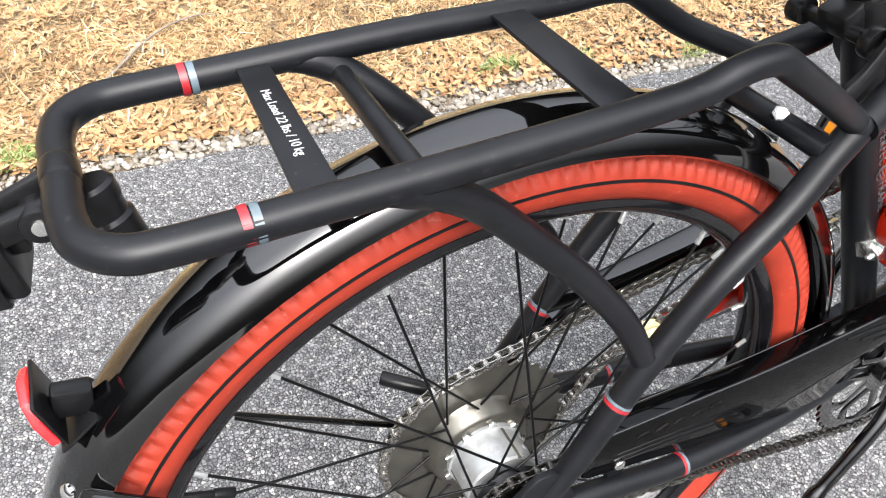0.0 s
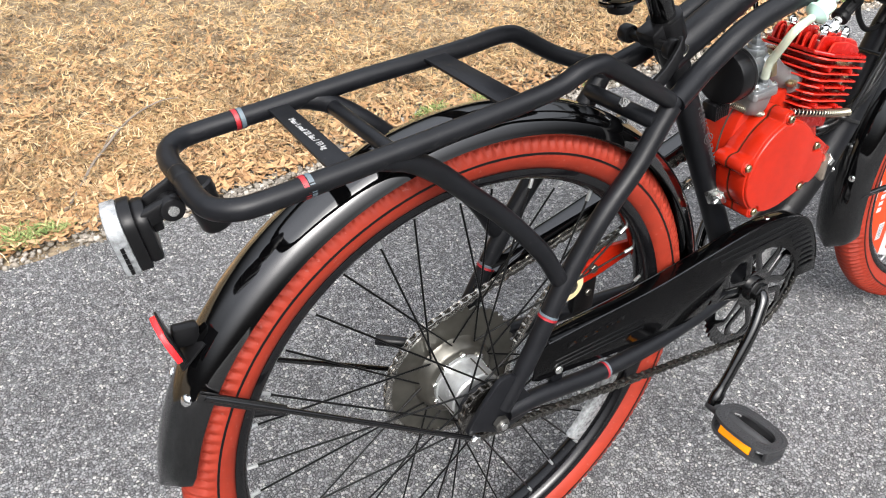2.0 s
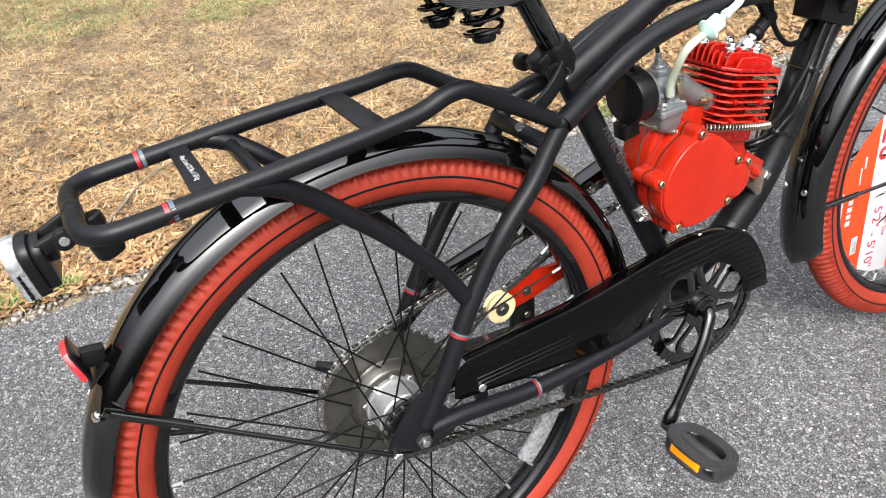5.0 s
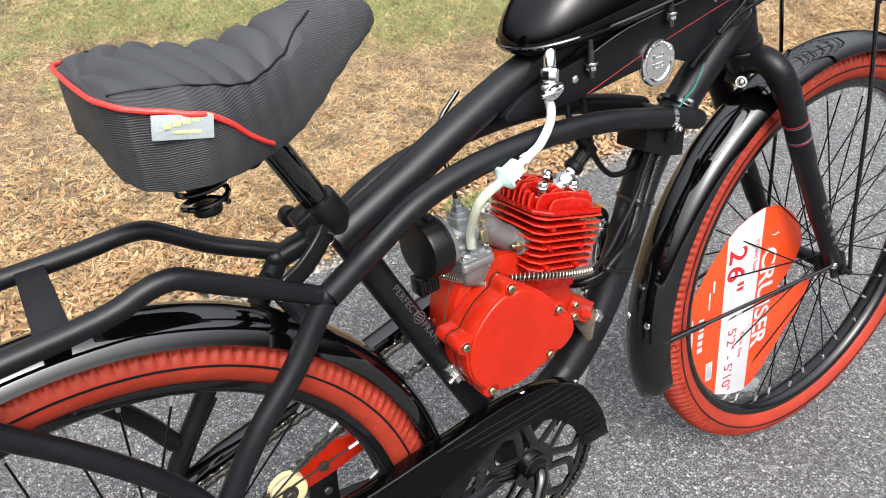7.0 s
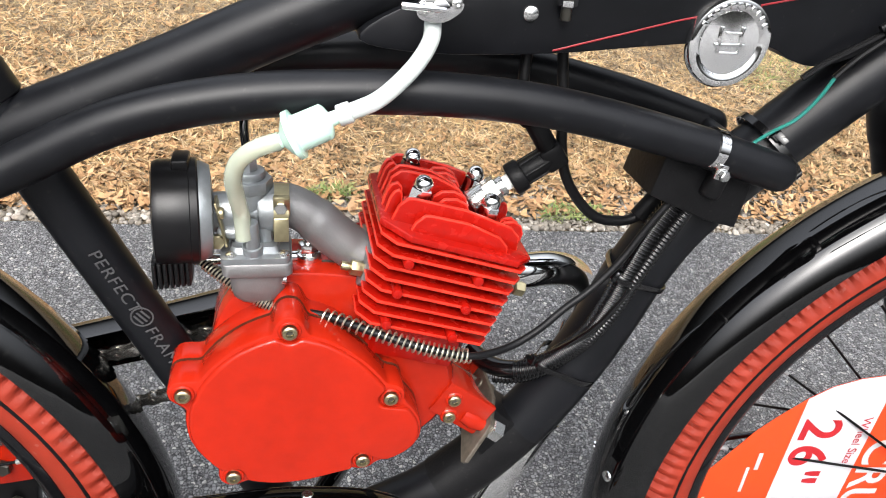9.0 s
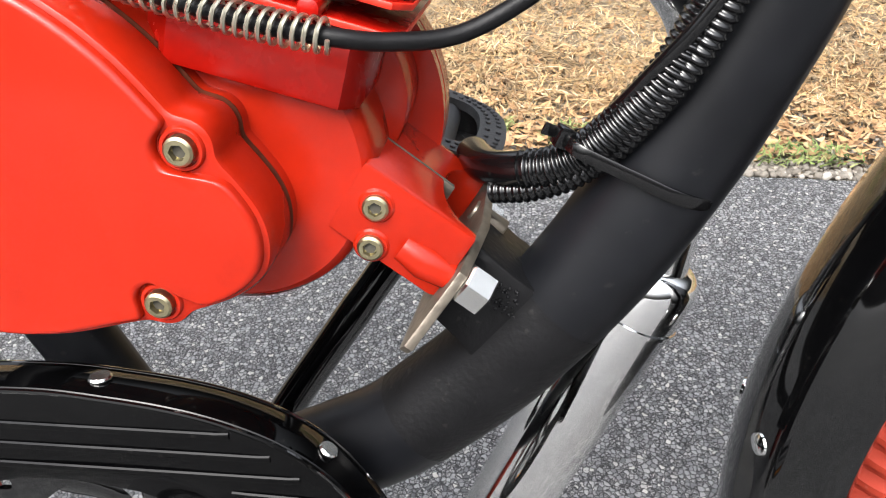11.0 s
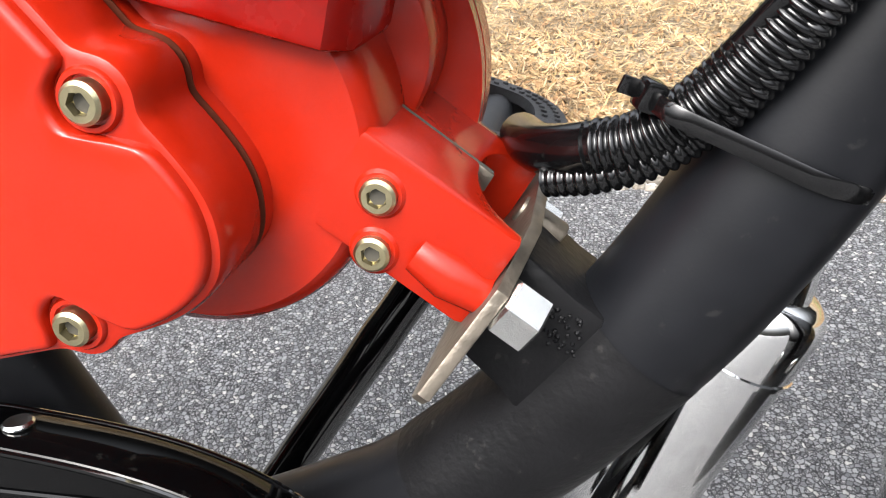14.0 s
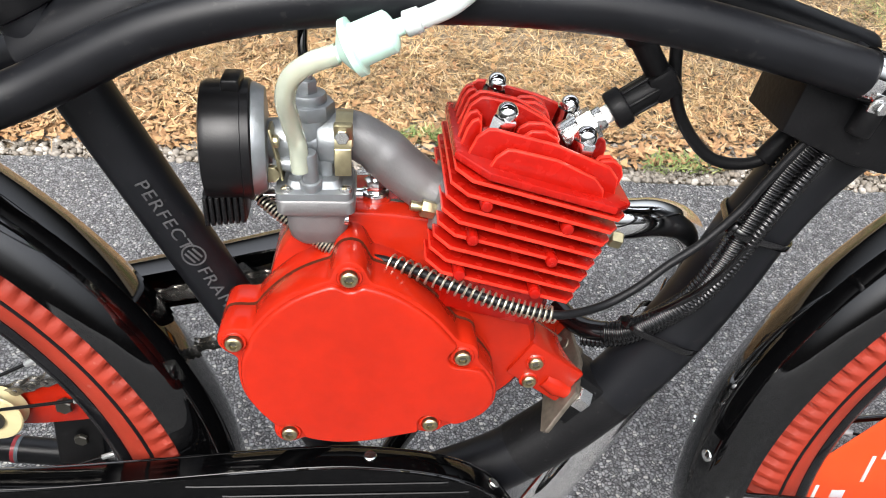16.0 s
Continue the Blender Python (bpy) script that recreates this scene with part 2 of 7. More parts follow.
def spin(bm, profile, n=48, centre=(0, 0, 0), axis=(0, 1, 0), closed=False, wobble=None):
    """A turned body: profile of (radius, height) along the axis."""
    axis = Vector(axis).normalized()
    u = axis.orthogonal().normalized() if abs(axis.y) < 0.99 else V(1, 0, 0)
    w = u.cross(axis) if abs(axis.y) < 0.99 else V(0, 0, 1)
    c = Vector(centre)
    rings = []
    for j, (r, h) in enumerate(profile):
        ring = []
        for k in range(n):
            ang = 2 * math.pi * k / n
            rr, hh = wobble(j, k, ang, r, h) if wobble else (r, h)
            ring.append(bm.verts.new(c + axis * hh + (u * math.cos(ang) + w * math.sin(ang)) * rr))
        rings.append(ring)
    pairs = list(zip(rings, rings[1:])) + ([(rings[-1], rings[0])] if closed else [])
    for r, s in pairs:
        for k in range(n):
            bm.faces.new((r[k], r[(k + 1) % n], s[(k + 1) % n], s[k]))
    if not closed:
        if profile[0][0] > 1e-6:
            bm.faces.new(rings[0][::-1])
        if profile[-1][0] > 1e-6:
            bm.faces.new(rings[-1])
    return bm


def prism(bm, outline, y0, y1, bevel=0.001, m=None):
    """A plate with the outline (x, z), from y0 to y1, with rounded rims."""
    pts = [Vector((p[0], p[1])) for p in outline]
    area = sum(a.x * b.y - b.x * a.y for a, b in zip(pts, pts[1:] + pts[:1]))
    if area < 0:
        pts.reverse()
    count = len(pts)
    normals = []
    for i, p in enumerate(pts):
        d1, d2 = (p - pts[i - 1]), (pts[(i + 1) % count] - p)
        q = (d1.normalized() + d2.normalized()) if d1.length and d2.length else d1 + d2
        q = q.normalized()
        normals.append(Vector((-q.y, q.x)))
    m = m or Matrix.Identity(4)
    bevel = min(bevel, abs(y1 - y0) * 0.49)
    s = 1 if y1 > y0 else -1
    rings = []
    for inset, y in ((bevel, y0), (bevel * 0.3, y0 + s * bevel * 0.3), (0, y0 + s * bevel),
                     (0, y1 - s * bevel), (bevel * 0.3, y1 - s * bevel * 0.3), (bevel, y1)):
        rings.append([bm.verts.new(m @ V(p.x + q.x * inset, y, p.y + q.y * inset)) for p, q in zip(pts, normals)])
    for r, t in zip(rings, rings[1:]):
        for k in range(count):
            bm.faces.new((r[k], r[(k + 1) % count], t[(k + 1) % count], t[k]))
    bm.faces.new(rings[0][::-1])
    bm.faces.new(rings[-1])
    return bm


def block(bm, size, m=None, bevel=0.001):
    """A box centred on m with eased edges; size along its x, y, z."""
    x, y, z = (s / 2 for s in size)
    o = [(-x, -z), (x, -z), (x, z), (-x, z)]
    k = min(bevel * 1.2, x * 0.4, z * 0.4)
    eased = []
    for i, p in enumerate(o):
        a, b = Vector(o[i - 1]), Vector(o[(i + 1) % 4])
        p = Vector(p)
        eased += [p + (a - p).normalized() * k, p + ((a - p).normalized() + (b - p).normalized()) * k * 0.29, p + (b - p).normalized() * k]
    return prism(bm, eased, -y, y, bevel, m)


def loft(bm, rings, closed_ring=True, cap=True):
    vs = [[bm.verts.new(p) for p in r] for r in rings]
    n = len(rings[0])
    for r, s in zip(vs, vs[1:]):
        for k in range(n if closed_ring else n - 1):
            bm.faces.new((r[k], r[(k + 1) % n], s[(k + 1) % n], s[k]))
    if cap and closed_ring:
        bm.faces.new(vs[0][::-1])
        bm.faces.new(vs[-1])
    return bm


def finish(bm, name, sharp=38):
    bmesh.ops.recalc_face_normals(bm, faces=bm.faces)
    me = bpy.data.meshes.new(name)
    bm.to_mesh(me)
    bm.free()
    me.polygons.foreach_set("use_smooth", [True] * len(me.polygons))
    me.set_sharp_from_angle(angle=radians(sharp))
    return me


def part(name, bm, mat, parent, label="", m=None, sharp=38):
    """One mesh object under a thing or a part."""
    me = finish(bm, name, sharp) if isinstance(bm, bmesh.types.BMesh) else bm
    if not me.materials:
        me.materials.append(mat)
    ob = new(name, me)
    ob.parent = parent
    if m is not None:
        ob.matrix_local = m
    return tagged(ob, label)


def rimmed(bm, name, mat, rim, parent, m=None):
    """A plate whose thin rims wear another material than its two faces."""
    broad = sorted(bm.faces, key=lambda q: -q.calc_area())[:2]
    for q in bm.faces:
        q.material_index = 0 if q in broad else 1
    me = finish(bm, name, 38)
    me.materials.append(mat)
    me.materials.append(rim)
    return part(name, me, mat, parent, "", m)


def thing(name, label, category, m=None, group=""):
    ob = new(name)
    ob.empty_display_size = 0.05
    ob.matrix_world = LEANED if m is None else m
    return tagged(ob, label, category, group)


def lettering(body, size, mat, parent, m, name="lettering", depth=0.0002, spacing=1.0, label="", bold=0.0):
    c = bpy.data.curves.new(name, "FONT")
    c.body, c.size, c.extrude, c.space_character = body, size, depth, spacing
    c.align_x, c.align_y, c.offset = "CENTER", "CENTER", bold * size
    temp = bpy.data.objects.new(name, c)
    me = bpy.data.meshes.new_from_object(temp)
    bpy.data.objects.remove(temp)
    me.materials.clear()
    me.materials.append(mat)
    ob = new(name, me)
    ob.parent = parent
    ob.matrix_local = m
    return tagged(ob, label)


def frame_at(origin, x_dir, z_dir):
    """A pose whose x runs along x_dir and whose z points to z_dir (the side from which writing is read)."""
    x = Vector(x_dir).normalized()
    z = Vector(z_dir)
    z = (z - x * z.dot(x)).normalized()
    y = z.cross(x)
    return Matrix.Translation(origin) @ Matrix((x, y, z)).transposed().to_4x4()


def socket_bolt(r=0.0068, h=0.006):
    """A cap screw head with a hexagonal socket, head up along -y."""
    def hexed(j, k, ang, rr, hh):
        if j >= 4:
            a = (ang + math.pi / 6) % (math.pi / 3) - math.pi / 6
            return rr / math.cos(a), hh
        return rr, hh
    b = spin(bmesh.new(), [(r, 0.002), (r, -h + 0.0008), (r - 0.0008, -h), (r * 0.62, -h), (r * 0.50, -h), (r * 0.48, -h * 0.35), (0.0, -h * 0.35)],
             24, wobble=hexed)
    return finish(b, "bolt", 30)


def hex_nut(r=0.006, h=0.006, n=6):
    b = spin(bmesh.new(), [(r * 0.86, 0), (r, 0.0008), (r, h - 0.0008), (r * 0.86, h), (0, h)], n)
    return finish(b, "nut", 20)


def acorn_nut(r=0.0075, h=0.009):
    b = bmesh.new()
    spin(b, [(r * 1.25, 0), (r * 1.25, 0.0012), (r, 0.0012)], 24)
    spin(b, [(r * 0.9, 0.001), (r, 0.0018), (r, h - 0.001), (r * 0.9, h), (0, h)], 6)
    spin(b, [(r * 0.84, h - 0.0005), (r * 0.84, h + 0.002)] + [(r * 0.84 * math.cos(a), h + 0.002 + r * 0.8 * math.sin(a)) for a in (0.3, 0.6, 0.9, 1.2, 1.45)] + [(0, h + 0.002 + r * 0.8)], 24)
    return finish(b, "acorn_nut", 30)


def aim(p, d, spin_deg=0):
    """A pose at p whose y axis points along d."""
    d = Vector(d).normalized()
    q = Vector((0, 1, 0)).rotation_difference(d)
    return Matrix.Translation(p) @ q.to_matrix().to_4x4() @ Matrix.Rotation(radians(spin_deg), 4, "Y")


def band(parent, p, d, r, width, mat, name):
    d = Vector(d).normalized()
    b = spin(bmesh.new(), [(r - 0.0004, -width / 2), (r + 0.0003, -width / 2), (r + 0.0003, width / 2), (r - 0.0004, width / 2)], 28, p, d)
    return part(name, b, mat, parent)


# ---- ground ----
def edge_y(x):
    """The driveway's ragged edge."""
    return 0.925 - 0.055 * x + 0.022 * noise.noise((x * 2.3, 0.0, 4.0)) + 0.010 * noise.noise((x * 11.0, 3.0, 0.0))


def asphalt_material():
    """Worn asphalt: packed grey stones of two sizes with dark crevices between them."""
    m = bpy.data.materials.new("worn_asphalt")
    m.use_nodes = True
    n, l = m.node_tree.nodes, m.node_tree.links
    b = n["Principled BSDF"]
    co = n.new("ShaderNodeTexCoord")
    warp = n.new("ShaderNodeTexNoise")
    warp.inputs["Scale"].default_value, warp.inputs["Detail"].default_value = 340, 4
    l.new(co.outputs["Object"], warp.inputs["Vector"])
    add = n.new("ShaderNodeVectorMath")
    add.operation = "MULTIPLY_ADD"
    add.inputs[1].default_value = (0.0040, 0.0040, 0.0040)
    l.new(warp.outputs["Color"], add.inputs[0])
    l.new(co.outputs["Object"], add.inputs[2])

    def stones(scale, feature):
        v = n.new("ShaderNodeTexVoronoi")
        v.feature = feature
        v.inputs["Scale"].default_value = scale
        l.new(add.outputs[0], v.inputs["Vector"])
        return v

    def ranged(value, a, c, lo, hi):
        r = n.new("ShaderNodeMapRange")
        r.inputs["From Min"].default_value, r.inputs["From Max"].default_value = a, c
        r.inputs["To Min"].default_value, r.inputs["To Max"].default_value = lo, hi
        l.new(value, r.inputs["Value"])
        return r.outputs[0]

    def mixed(fac, a, c):
        x = n.new("ShaderNodeMix")
        x.data_type = "RGBA"
        l.new(fac, x.inputs["Factor"])
        for key, v in (("A", a), ("B", c)):
            if isinstance(v, tuple):
                x.inputs[key].default_value = v
            else:
                l.new(v, x.inputs[key])
        return x.outputs["Result"]

    cells, rims = stones(205, "F1"), stones(205, "DISTANCE_TO_EDGE")
    grit, grit_rims = stones(470, "F1"), stones(470, "DISTANCE_TO_EDGE")
    sep, sep2 = n.new("ShaderNodeSeparateColor"), n.new("ShaderNodeSeparateColor")
    l.new(cells.outputs["Color"], sep.inputs[0])
    l.new(grit.outputs["Color"], sep2.inputs[0])
    ramp = n.new("ShaderNodeValToRGB")
    e = ramp.color_ramp.elements
    e[0].position, e[0].color = 0.0, (0.120, 0.122, 0.128, 1)
    e[1].position, e[1].color = 1.0, (0.70, 0.68, 0.64, 1)
    for pos, c in ((0.25, (0.255, 0.257, 0.262, 1)), (0.60, (0.355, 0.356, 0.357, 1)), (0.86, (0.455, 0.450, 0.442, 1)), (0.95, (0.56, 0.54, 0.50, 1))):
        k = e.new(pos)
        k.color = c
    l.new(sep.outputs[0], ramp.inputs[0])
    fine = n.new("ShaderNodeValToRGB")
    e = fine.color_ramp.elements
    e[0].color, e[1].color = (0.15, 0.151, 0.156, 1), (0.50, 0.495, 0.485, 1)
    l.new(sep2.outputs[0], fine.inputs[0])
    # some of the surface is fine grit between the larger stones
    is_grit = ranged(sep.outputs[1], 0.55, 0.60, 0.0, 1.0)
    top = mixed(is_grit, ramp.outputs[0], fine.outputs[0])
    gap = ranged(rims.outputs["Distance"], 0.02, 0.15, 0.97, 0.0)
    gap2 = ranged(grit_rims.outputs["Distance"], 0.03, 0.16, 0.80, 0.0)
    both = n.new("ShaderNodeMath")
    both.operation = "MULTIPLY_ADD"
    l.new(gap2, both.inputs[0])
    l.new(is_grit, both.inputs[1])
    l.new(gap, both.inputs[2])
    both.use_clamp = True
    top = mixed(both.outputs[0], top, (0.018, 0.018, 0.020, 1))
    big = n.new("ShaderNodeTexNoise")
    big.inputs["Scale"].default_value, big.inputs["Detail"].default_value = 2.2, 5
    l.new(co.outputs["Object"], big.inputs["Vector"])
    shade = n.new("ShaderNodeVectorMath")
    shade.operation = "SCALE"
    l.new(top, shade.inputs[0])
    l.new(ranged(big.outputs["Fac"], 0.3, 0.7, 0.74, 0.96), shade.inputs["Scale"])
    l.new(shade.outputs[0], b.inputs["Base Color"])
    b.inputs["Roughness"].default_value = 0.6
    relief = n.new("ShaderNodeMath")
    relief.operation = "MULTIPLY_ADD"
    l.new(ranged(rims.outputs["Distance"], 0.0, 0.22, 0.0, 1.0), relief.inputs[0])
    relief.inputs[1].default_value = 1.0
    l.new(ranged(grit_rims.outputs["Distance"], 0.0, 0.25, 0.0, 0.4), relief.inputs[2])
    bp = n.new("ShaderNodeBump")
    bp.inputs["Strength"].default_value, bp.inputs["Distance"].default_value = 1.0, 0.0032
    l.new(relief.outputs[0], bp.inputs["Height"])
    l.new(bp.outputs[0], b.inputs["Normal"])
    return m


def soil_material():
    m = bpy.data.materials.new("dead_lawn_soil")
    m.use_nodes = True
    n, l = m.node_tree.nodes, m.node_tree.links
    b = n["Principled BSDF"]
    co = n.new("ShaderNodeTexCoord")
    mp = n.new("ShaderNodeMapping")
    mp.inputs["Scale"].default_value = (1.0, 1.6, 1.0)
    l.new(co.outputs["Object"], mp.inputs[0])
    fine = n.new("ShaderNodeTexNoise")
    fine.inputs["Scale"].default_value, fine.inputs["Detail"].default_value = 60, 6
    l.new(mp.outputs[0], fine.inputs["Vector"])
    ramp = n.new("ShaderNodeValToRGB")
    e = ramp.color_ramp.elements
    e[0].position, e[0].color = 0.3, (0.056, 0.043, 0.028, 1)
    e[1].position, e[1].color = 0.72, (0.25, 0.190, 0.115, 1)
    k = e.new(0.5)
    k.color = (0.148, 0.111, 0.069, 1)
    l.new(fine.outputs["Fac"], ramp.inputs[0])
    big = n.new("ShaderNodeTexNoise")
    big.inputs["Scale"].default_value, big.inputs["Detail"].default_value = 1.3, 4
    l.new(co.outputs["Object"], big.inputs["Vector"])
    green = n.new("ShaderNodeMapRange")
    green.inputs["From Min"].default_value, green.inputs["From Max"].default_value = 0.58, 0.70
    green.inputs["To Max"].default_value = 0.35
    l.new(big.outputs["Fac"], green.inputs["Value"])
    mix = n.new("ShaderNodeMix")
    mix.data_type = "RGBA"
    mix.inputs["B"].default_value = (0.12, 0.17, 0.055, 1)
    l.new(green.outputs[0], mix.inputs["Factor"])
    l.new(ramp.outputs[0], mix.inputs["A"])
    l.new(mix.outputs["Result"], b.inputs["Base Color"])
    b.inputs["Roughness"].default_value = 0.9
    bp = n.new("ShaderNodeBump")
    bp.inputs["Strength"].default_value, bp.inputs["Distance"].default_value = 0.9, 0.01
    l.new(fine.outputs["Fac"], bp.inputs["Height"])
    l.new(bp.outputs[0], b.inputs["Normal"])
    return m


def island_material(name, colours, rough=0.8, spec=0.3, tint=None):
    """Many small loose pieces, each with a colour of its own."""
    m = bpy.data.materials.new(name)
    m.use_nodes = True
    n, l = m.node_tree.nodes, m.node_tree.links
    b = n["Principled BSDF"]
    g = n.new("ShaderNodeNewGeometry")
    ramp = n.new("ShaderNodeValToRGB")
    e = ramp.color_ramp.elements
    while len(e) > 1:
        e.remove(e[-1])
    e[0].position, e[0].color = 0.0, (*colours[0], 1)
    for i, c in enumerate(colours[1:], 1):
        k = e.new(i / (len(colours) - 1))
        k.color = (*c, 1)
    l.new(g.outputs["Random Per Island"], ramp.inputs[0])
    co = n.new("ShaderNodeTexCoord")
    t = n.new("ShaderNodeTexNoise")
    t.inputs["Scale"].default_value, t.inputs["Detail"].default_value = 180, 3
    l.new(co.outputs["Object"], t.inputs["Vector"])
    r = n.new("ShaderNodeMapRange")
    r.inputs["To Min"].default_value, r.inputs["To Max"].default_value = 0.53, 0.97
    l.new(t.outputs["Fac"], r.inputs["Value"])
    s = n.new("ShaderNodeVectorMath")
    s.operation = "SCALE"
    l.new(ramp.outputs[0], s.inputs[0])
    l.new(r.outputs[0], s.inputs["Scale"])
    if tint:
        p = n.new("ShaderNodeTexNoise")
        p.inputs["Scale"].default_value, p.inputs["Detail"].default_value = 7.5, 6
        p.inputs["Roughness"].default_value = 0.72
        l.new(co.outputs["Object"], p.inputs["Vector"])
        k = n.new("ShaderNodeMapRange")
        k.inputs["From Min"].default_value, k.inputs["From Max"].default_value = 0.34, 0.58
        l.new(p.outputs["Fac"], k.inputs["Value"])
        mx = n.new("ShaderNodeMix")
        mx.data_type = "RGBA"
        mx.inputs["A"].default_value, mx.inputs["B"].default_value = (*tint[0], 1), (*tint[1], 1)
        l.new(k.outputs[0], mx.inputs["Factor"])
        mul = n.new("ShaderNodeVectorMath")
        mul.operation = "MULTIPLY"
        l.new(s.outputs[0], mul.inputs[0])
        l.new(mx.outputs["Result"], mul.inputs[1])
        s = mul
    l.new(s.outputs[0], b.inputs["Base Color"])
    b.inputs["Roughness"].default_value, b.inputs["Specular IOR Level"].default_value = rough, spec
    return m


ASPHALT, SOIL = asphalt_material(), soil_material()
GROUND_Z = -0.010
bm = bmesh.new()
xs = [-400.0, -60.0, -10.0] + [-4 + 0.25 * i for i in range(49)] + [14.0, 60.0, 400.0]
ys = [-400.0, -40.0, 0.0, 0.6] + [0.8 + 0.2 * i for i in range(25)] + [9.0, 20.0, 60.0, 400.0]
grid = [[bm.verts.new((x, y, GROUND_Z + (0.018 * noise.noise((x * 1.7, y * 1.7, 0.0)) + 0.012 if 1.1 < y < 6 else 0.0))) for x in xs] for y in ys]
for r, s in zip(grid, grid[1:]):
    for k in range(len(xs) - 1):
        bm.faces.new((r[k], r[k + 1], s[k + 1], s[k]))
me = finish(bm, "ground", 80)
me.materials.append(SOIL)
tagged(new("ground", me), "dry straw-coloured winter lawn with bare soil beneath", "ground", kind="structure")

bm = bmesh.new()
xs = [-400.0, -60.0, -10.0] + [-3 + 0.03 * i for i in range(301)] + [10.0, 60.0, 400.0]
rows = [[bm.verts.new((x, y, 0.0)) for x in xs] for y in (-400.0, -40.0, -4.0, -0.5, 0.4)]
rim = [edge_y(x) if -5 < x < 8 else 0.925 - 0.055 * max(-9, min(9, x)) for x in xs]
rows.append([bm.verts.new((x, e - 0.03, 0.0)) for x, e in zip(xs, rim)])
rows.append([bm.verts.new((x, e, -0.003)) for x, e in zip(xs, rim)])
rows.append([bm.verts.new((x, e + 0.012, -0.03)) for x, e in zip(xs, rim)])
for r, s in zip(rows, rows[1:]):
    for k in range(len(xs) - 1):
        bm.faces.new((r[k], r[k + 1], s[k + 1], s[k]))
me = finish(bm, "driveway", 60)
me.materials.append(ASPHALT)
tagged(new("driveway", me), "worn grey asphalt driveway with pale exposed aggregate", "driveway", kind="structure")


def scatter_mesh(name, verts, faces, mat, label, category):
    me = bpy.data.meshes.new(name)
    me.vertices.add(len(verts))
    me.vertices.foreach_set("co", np.asarray(verts, dtype=np.float32).ravel())
    size = faces.shape[1]
    me.loops.add(faces.size)
    me.loops.foreach_set("vertex_index", faces.astype(np.int32).ravel())
    me.polygons.add(len(faces))
    me.polygons.foreach_set("loop_start", np.arange(0, faces.size, size, dtype=np.int32))
    me.polygons.foreach_set("loop_total", np.full(len(faces), size, dtype=np.int32))
    me.update(calc_edges=True)
    me.polygons.foreach_set("use_smooth", np.ones(len(faces), dtype=bool))
    me.materials.append(mat)
    return tagged(new(name, me), label, category, kind="stuff")


rng = np.random.default_rng(7)


def edge_line(x):
    return 0.925 - 0.055 * x


def blades(count, x0, x1, y0, y1, length, width, lift, place=None):
    """Bent ribbons of four cross lines each, most of them lying flat."""
    x = rng.uniform(x0, x1, count)
    y = y0 + (y1 - y0) * rng.uniform(0, 1, count) ** 1.15
    if place is not None:
        x, y = place(count)
    else:
        y = np.maximum(y, edge_line(x) + rng.uniform(0.18, 0.62, count) ** 2 * 1.1)
    a = rng.uniform(0, 2 * np.pi, count)
    ln = rng.uniform(*length, count)
    w = rng.uniform(*width, count)
    up = rng.uniform(*lift, count) ** 1.5
    z0 = GROUND_Z + 0.012 + rng.uniform(0, 0.022, count)
    d = np.stack([np.cos(a), np.sin(a), np.zeros(count)], 1)
    side = np.stack([-np.sin(a), np.cos(a), rng.uniform(-0.5, 0.5, count)], 1)
    bend = rng.uniform(-0.35, 0.35, count)
    base = np.stack([x, y, z0], 1)
    rows = []
    for t in (0.0, 0.5, 1.0):
        p = base + d * (ln * t * np.cos(up * 0.9))[:, None] + side * (bend * ln * t * t)[:, None] * 0.5
        p[:, 2] = z0 + ln * (np.sin(up) * t - 0.55 * np.sin(up) * t * t)
        half = side * (w * (1 - 0.8 * t) / 2)[:, None]
        rows += [p - half, p + half]
    v = np.stack(rows, 1).reshape(-1, 3)
    o = (np.arange(count) * 6)[:, None]
    f = np.concatenate([o + np.array([[2 * k, 2 * k + 1, 2 * k + 3, 2 * k + 2]]) for k in range(2)], 1).reshape(-1, 4)
    return v, f


STRAW = island_material("straw_blades", [(0.07, 0.050, 0.032), (0.40, 0.28, 0.16), (0.54, 0.40, 0.22), (0.72, 0.57, 0.35), (0.40, 0.29, 0.16), (0.92, 0.80, 0.60), (0.13, 0.095, 0.06)], tint=((0.20, 0.164, 0.128), (0.80, 0.700, 0.552)))
GREEN = island_material("green_blades", [(0.09, 0.14, 0.035), (0.14, 0.20, 0.055), (0.21, 0.25, 0.08), (0.30, 0.30, 0.13)])
LEAF = island_material("leaf_litter_pieces", [(0.20, 0.105, 0.045), (0.34, 0.19, 0.085), (0.46, 0.28, 0.135), (0.26, 0.14, 0.065), (0.50, 0.34, 0.19)])
STONE = island_material("gravel_pieces", [(0.11, 0.095, 0.078), (0.20, 0.178, 0.148), (0.29, 0.262, 0.225), (0.15, 0.13, 0.104), (0.26, 0.222, 0.178), (0.45, 0.42, 0.37)])

v1, f1 = blades(250000, -1.3, 3.7, 0.98, 3.6, (0.010, 0.038), (0.0015, 0.0034), (0.05, 1.1))
v2, f2 = blades(26000, -1.3, 3.7, 0.98, 3.6, (0.03, 0.075), (0.0014, 0.0030), (0.02, 0.5))


def outer_place(count):
    """The lawn round the near patch, thinning outwards."""
    x, y = rng.normal(1.2, 3.6, count * 3), 0.98 + np.abs(rng.normal(0, 3.2, count * 3))
    near = (x > -1.15 + 0.3 * rng.random(count * 3)) & (x < 3.55 - 0.3 * rng.random(count * 3)) & (y < 3.3 + 0.3 * rng.random(count * 3))
    keep = ~near & (y > edge_line(x) + 0.05)
    return x[keep][:count], y[keep][:count]


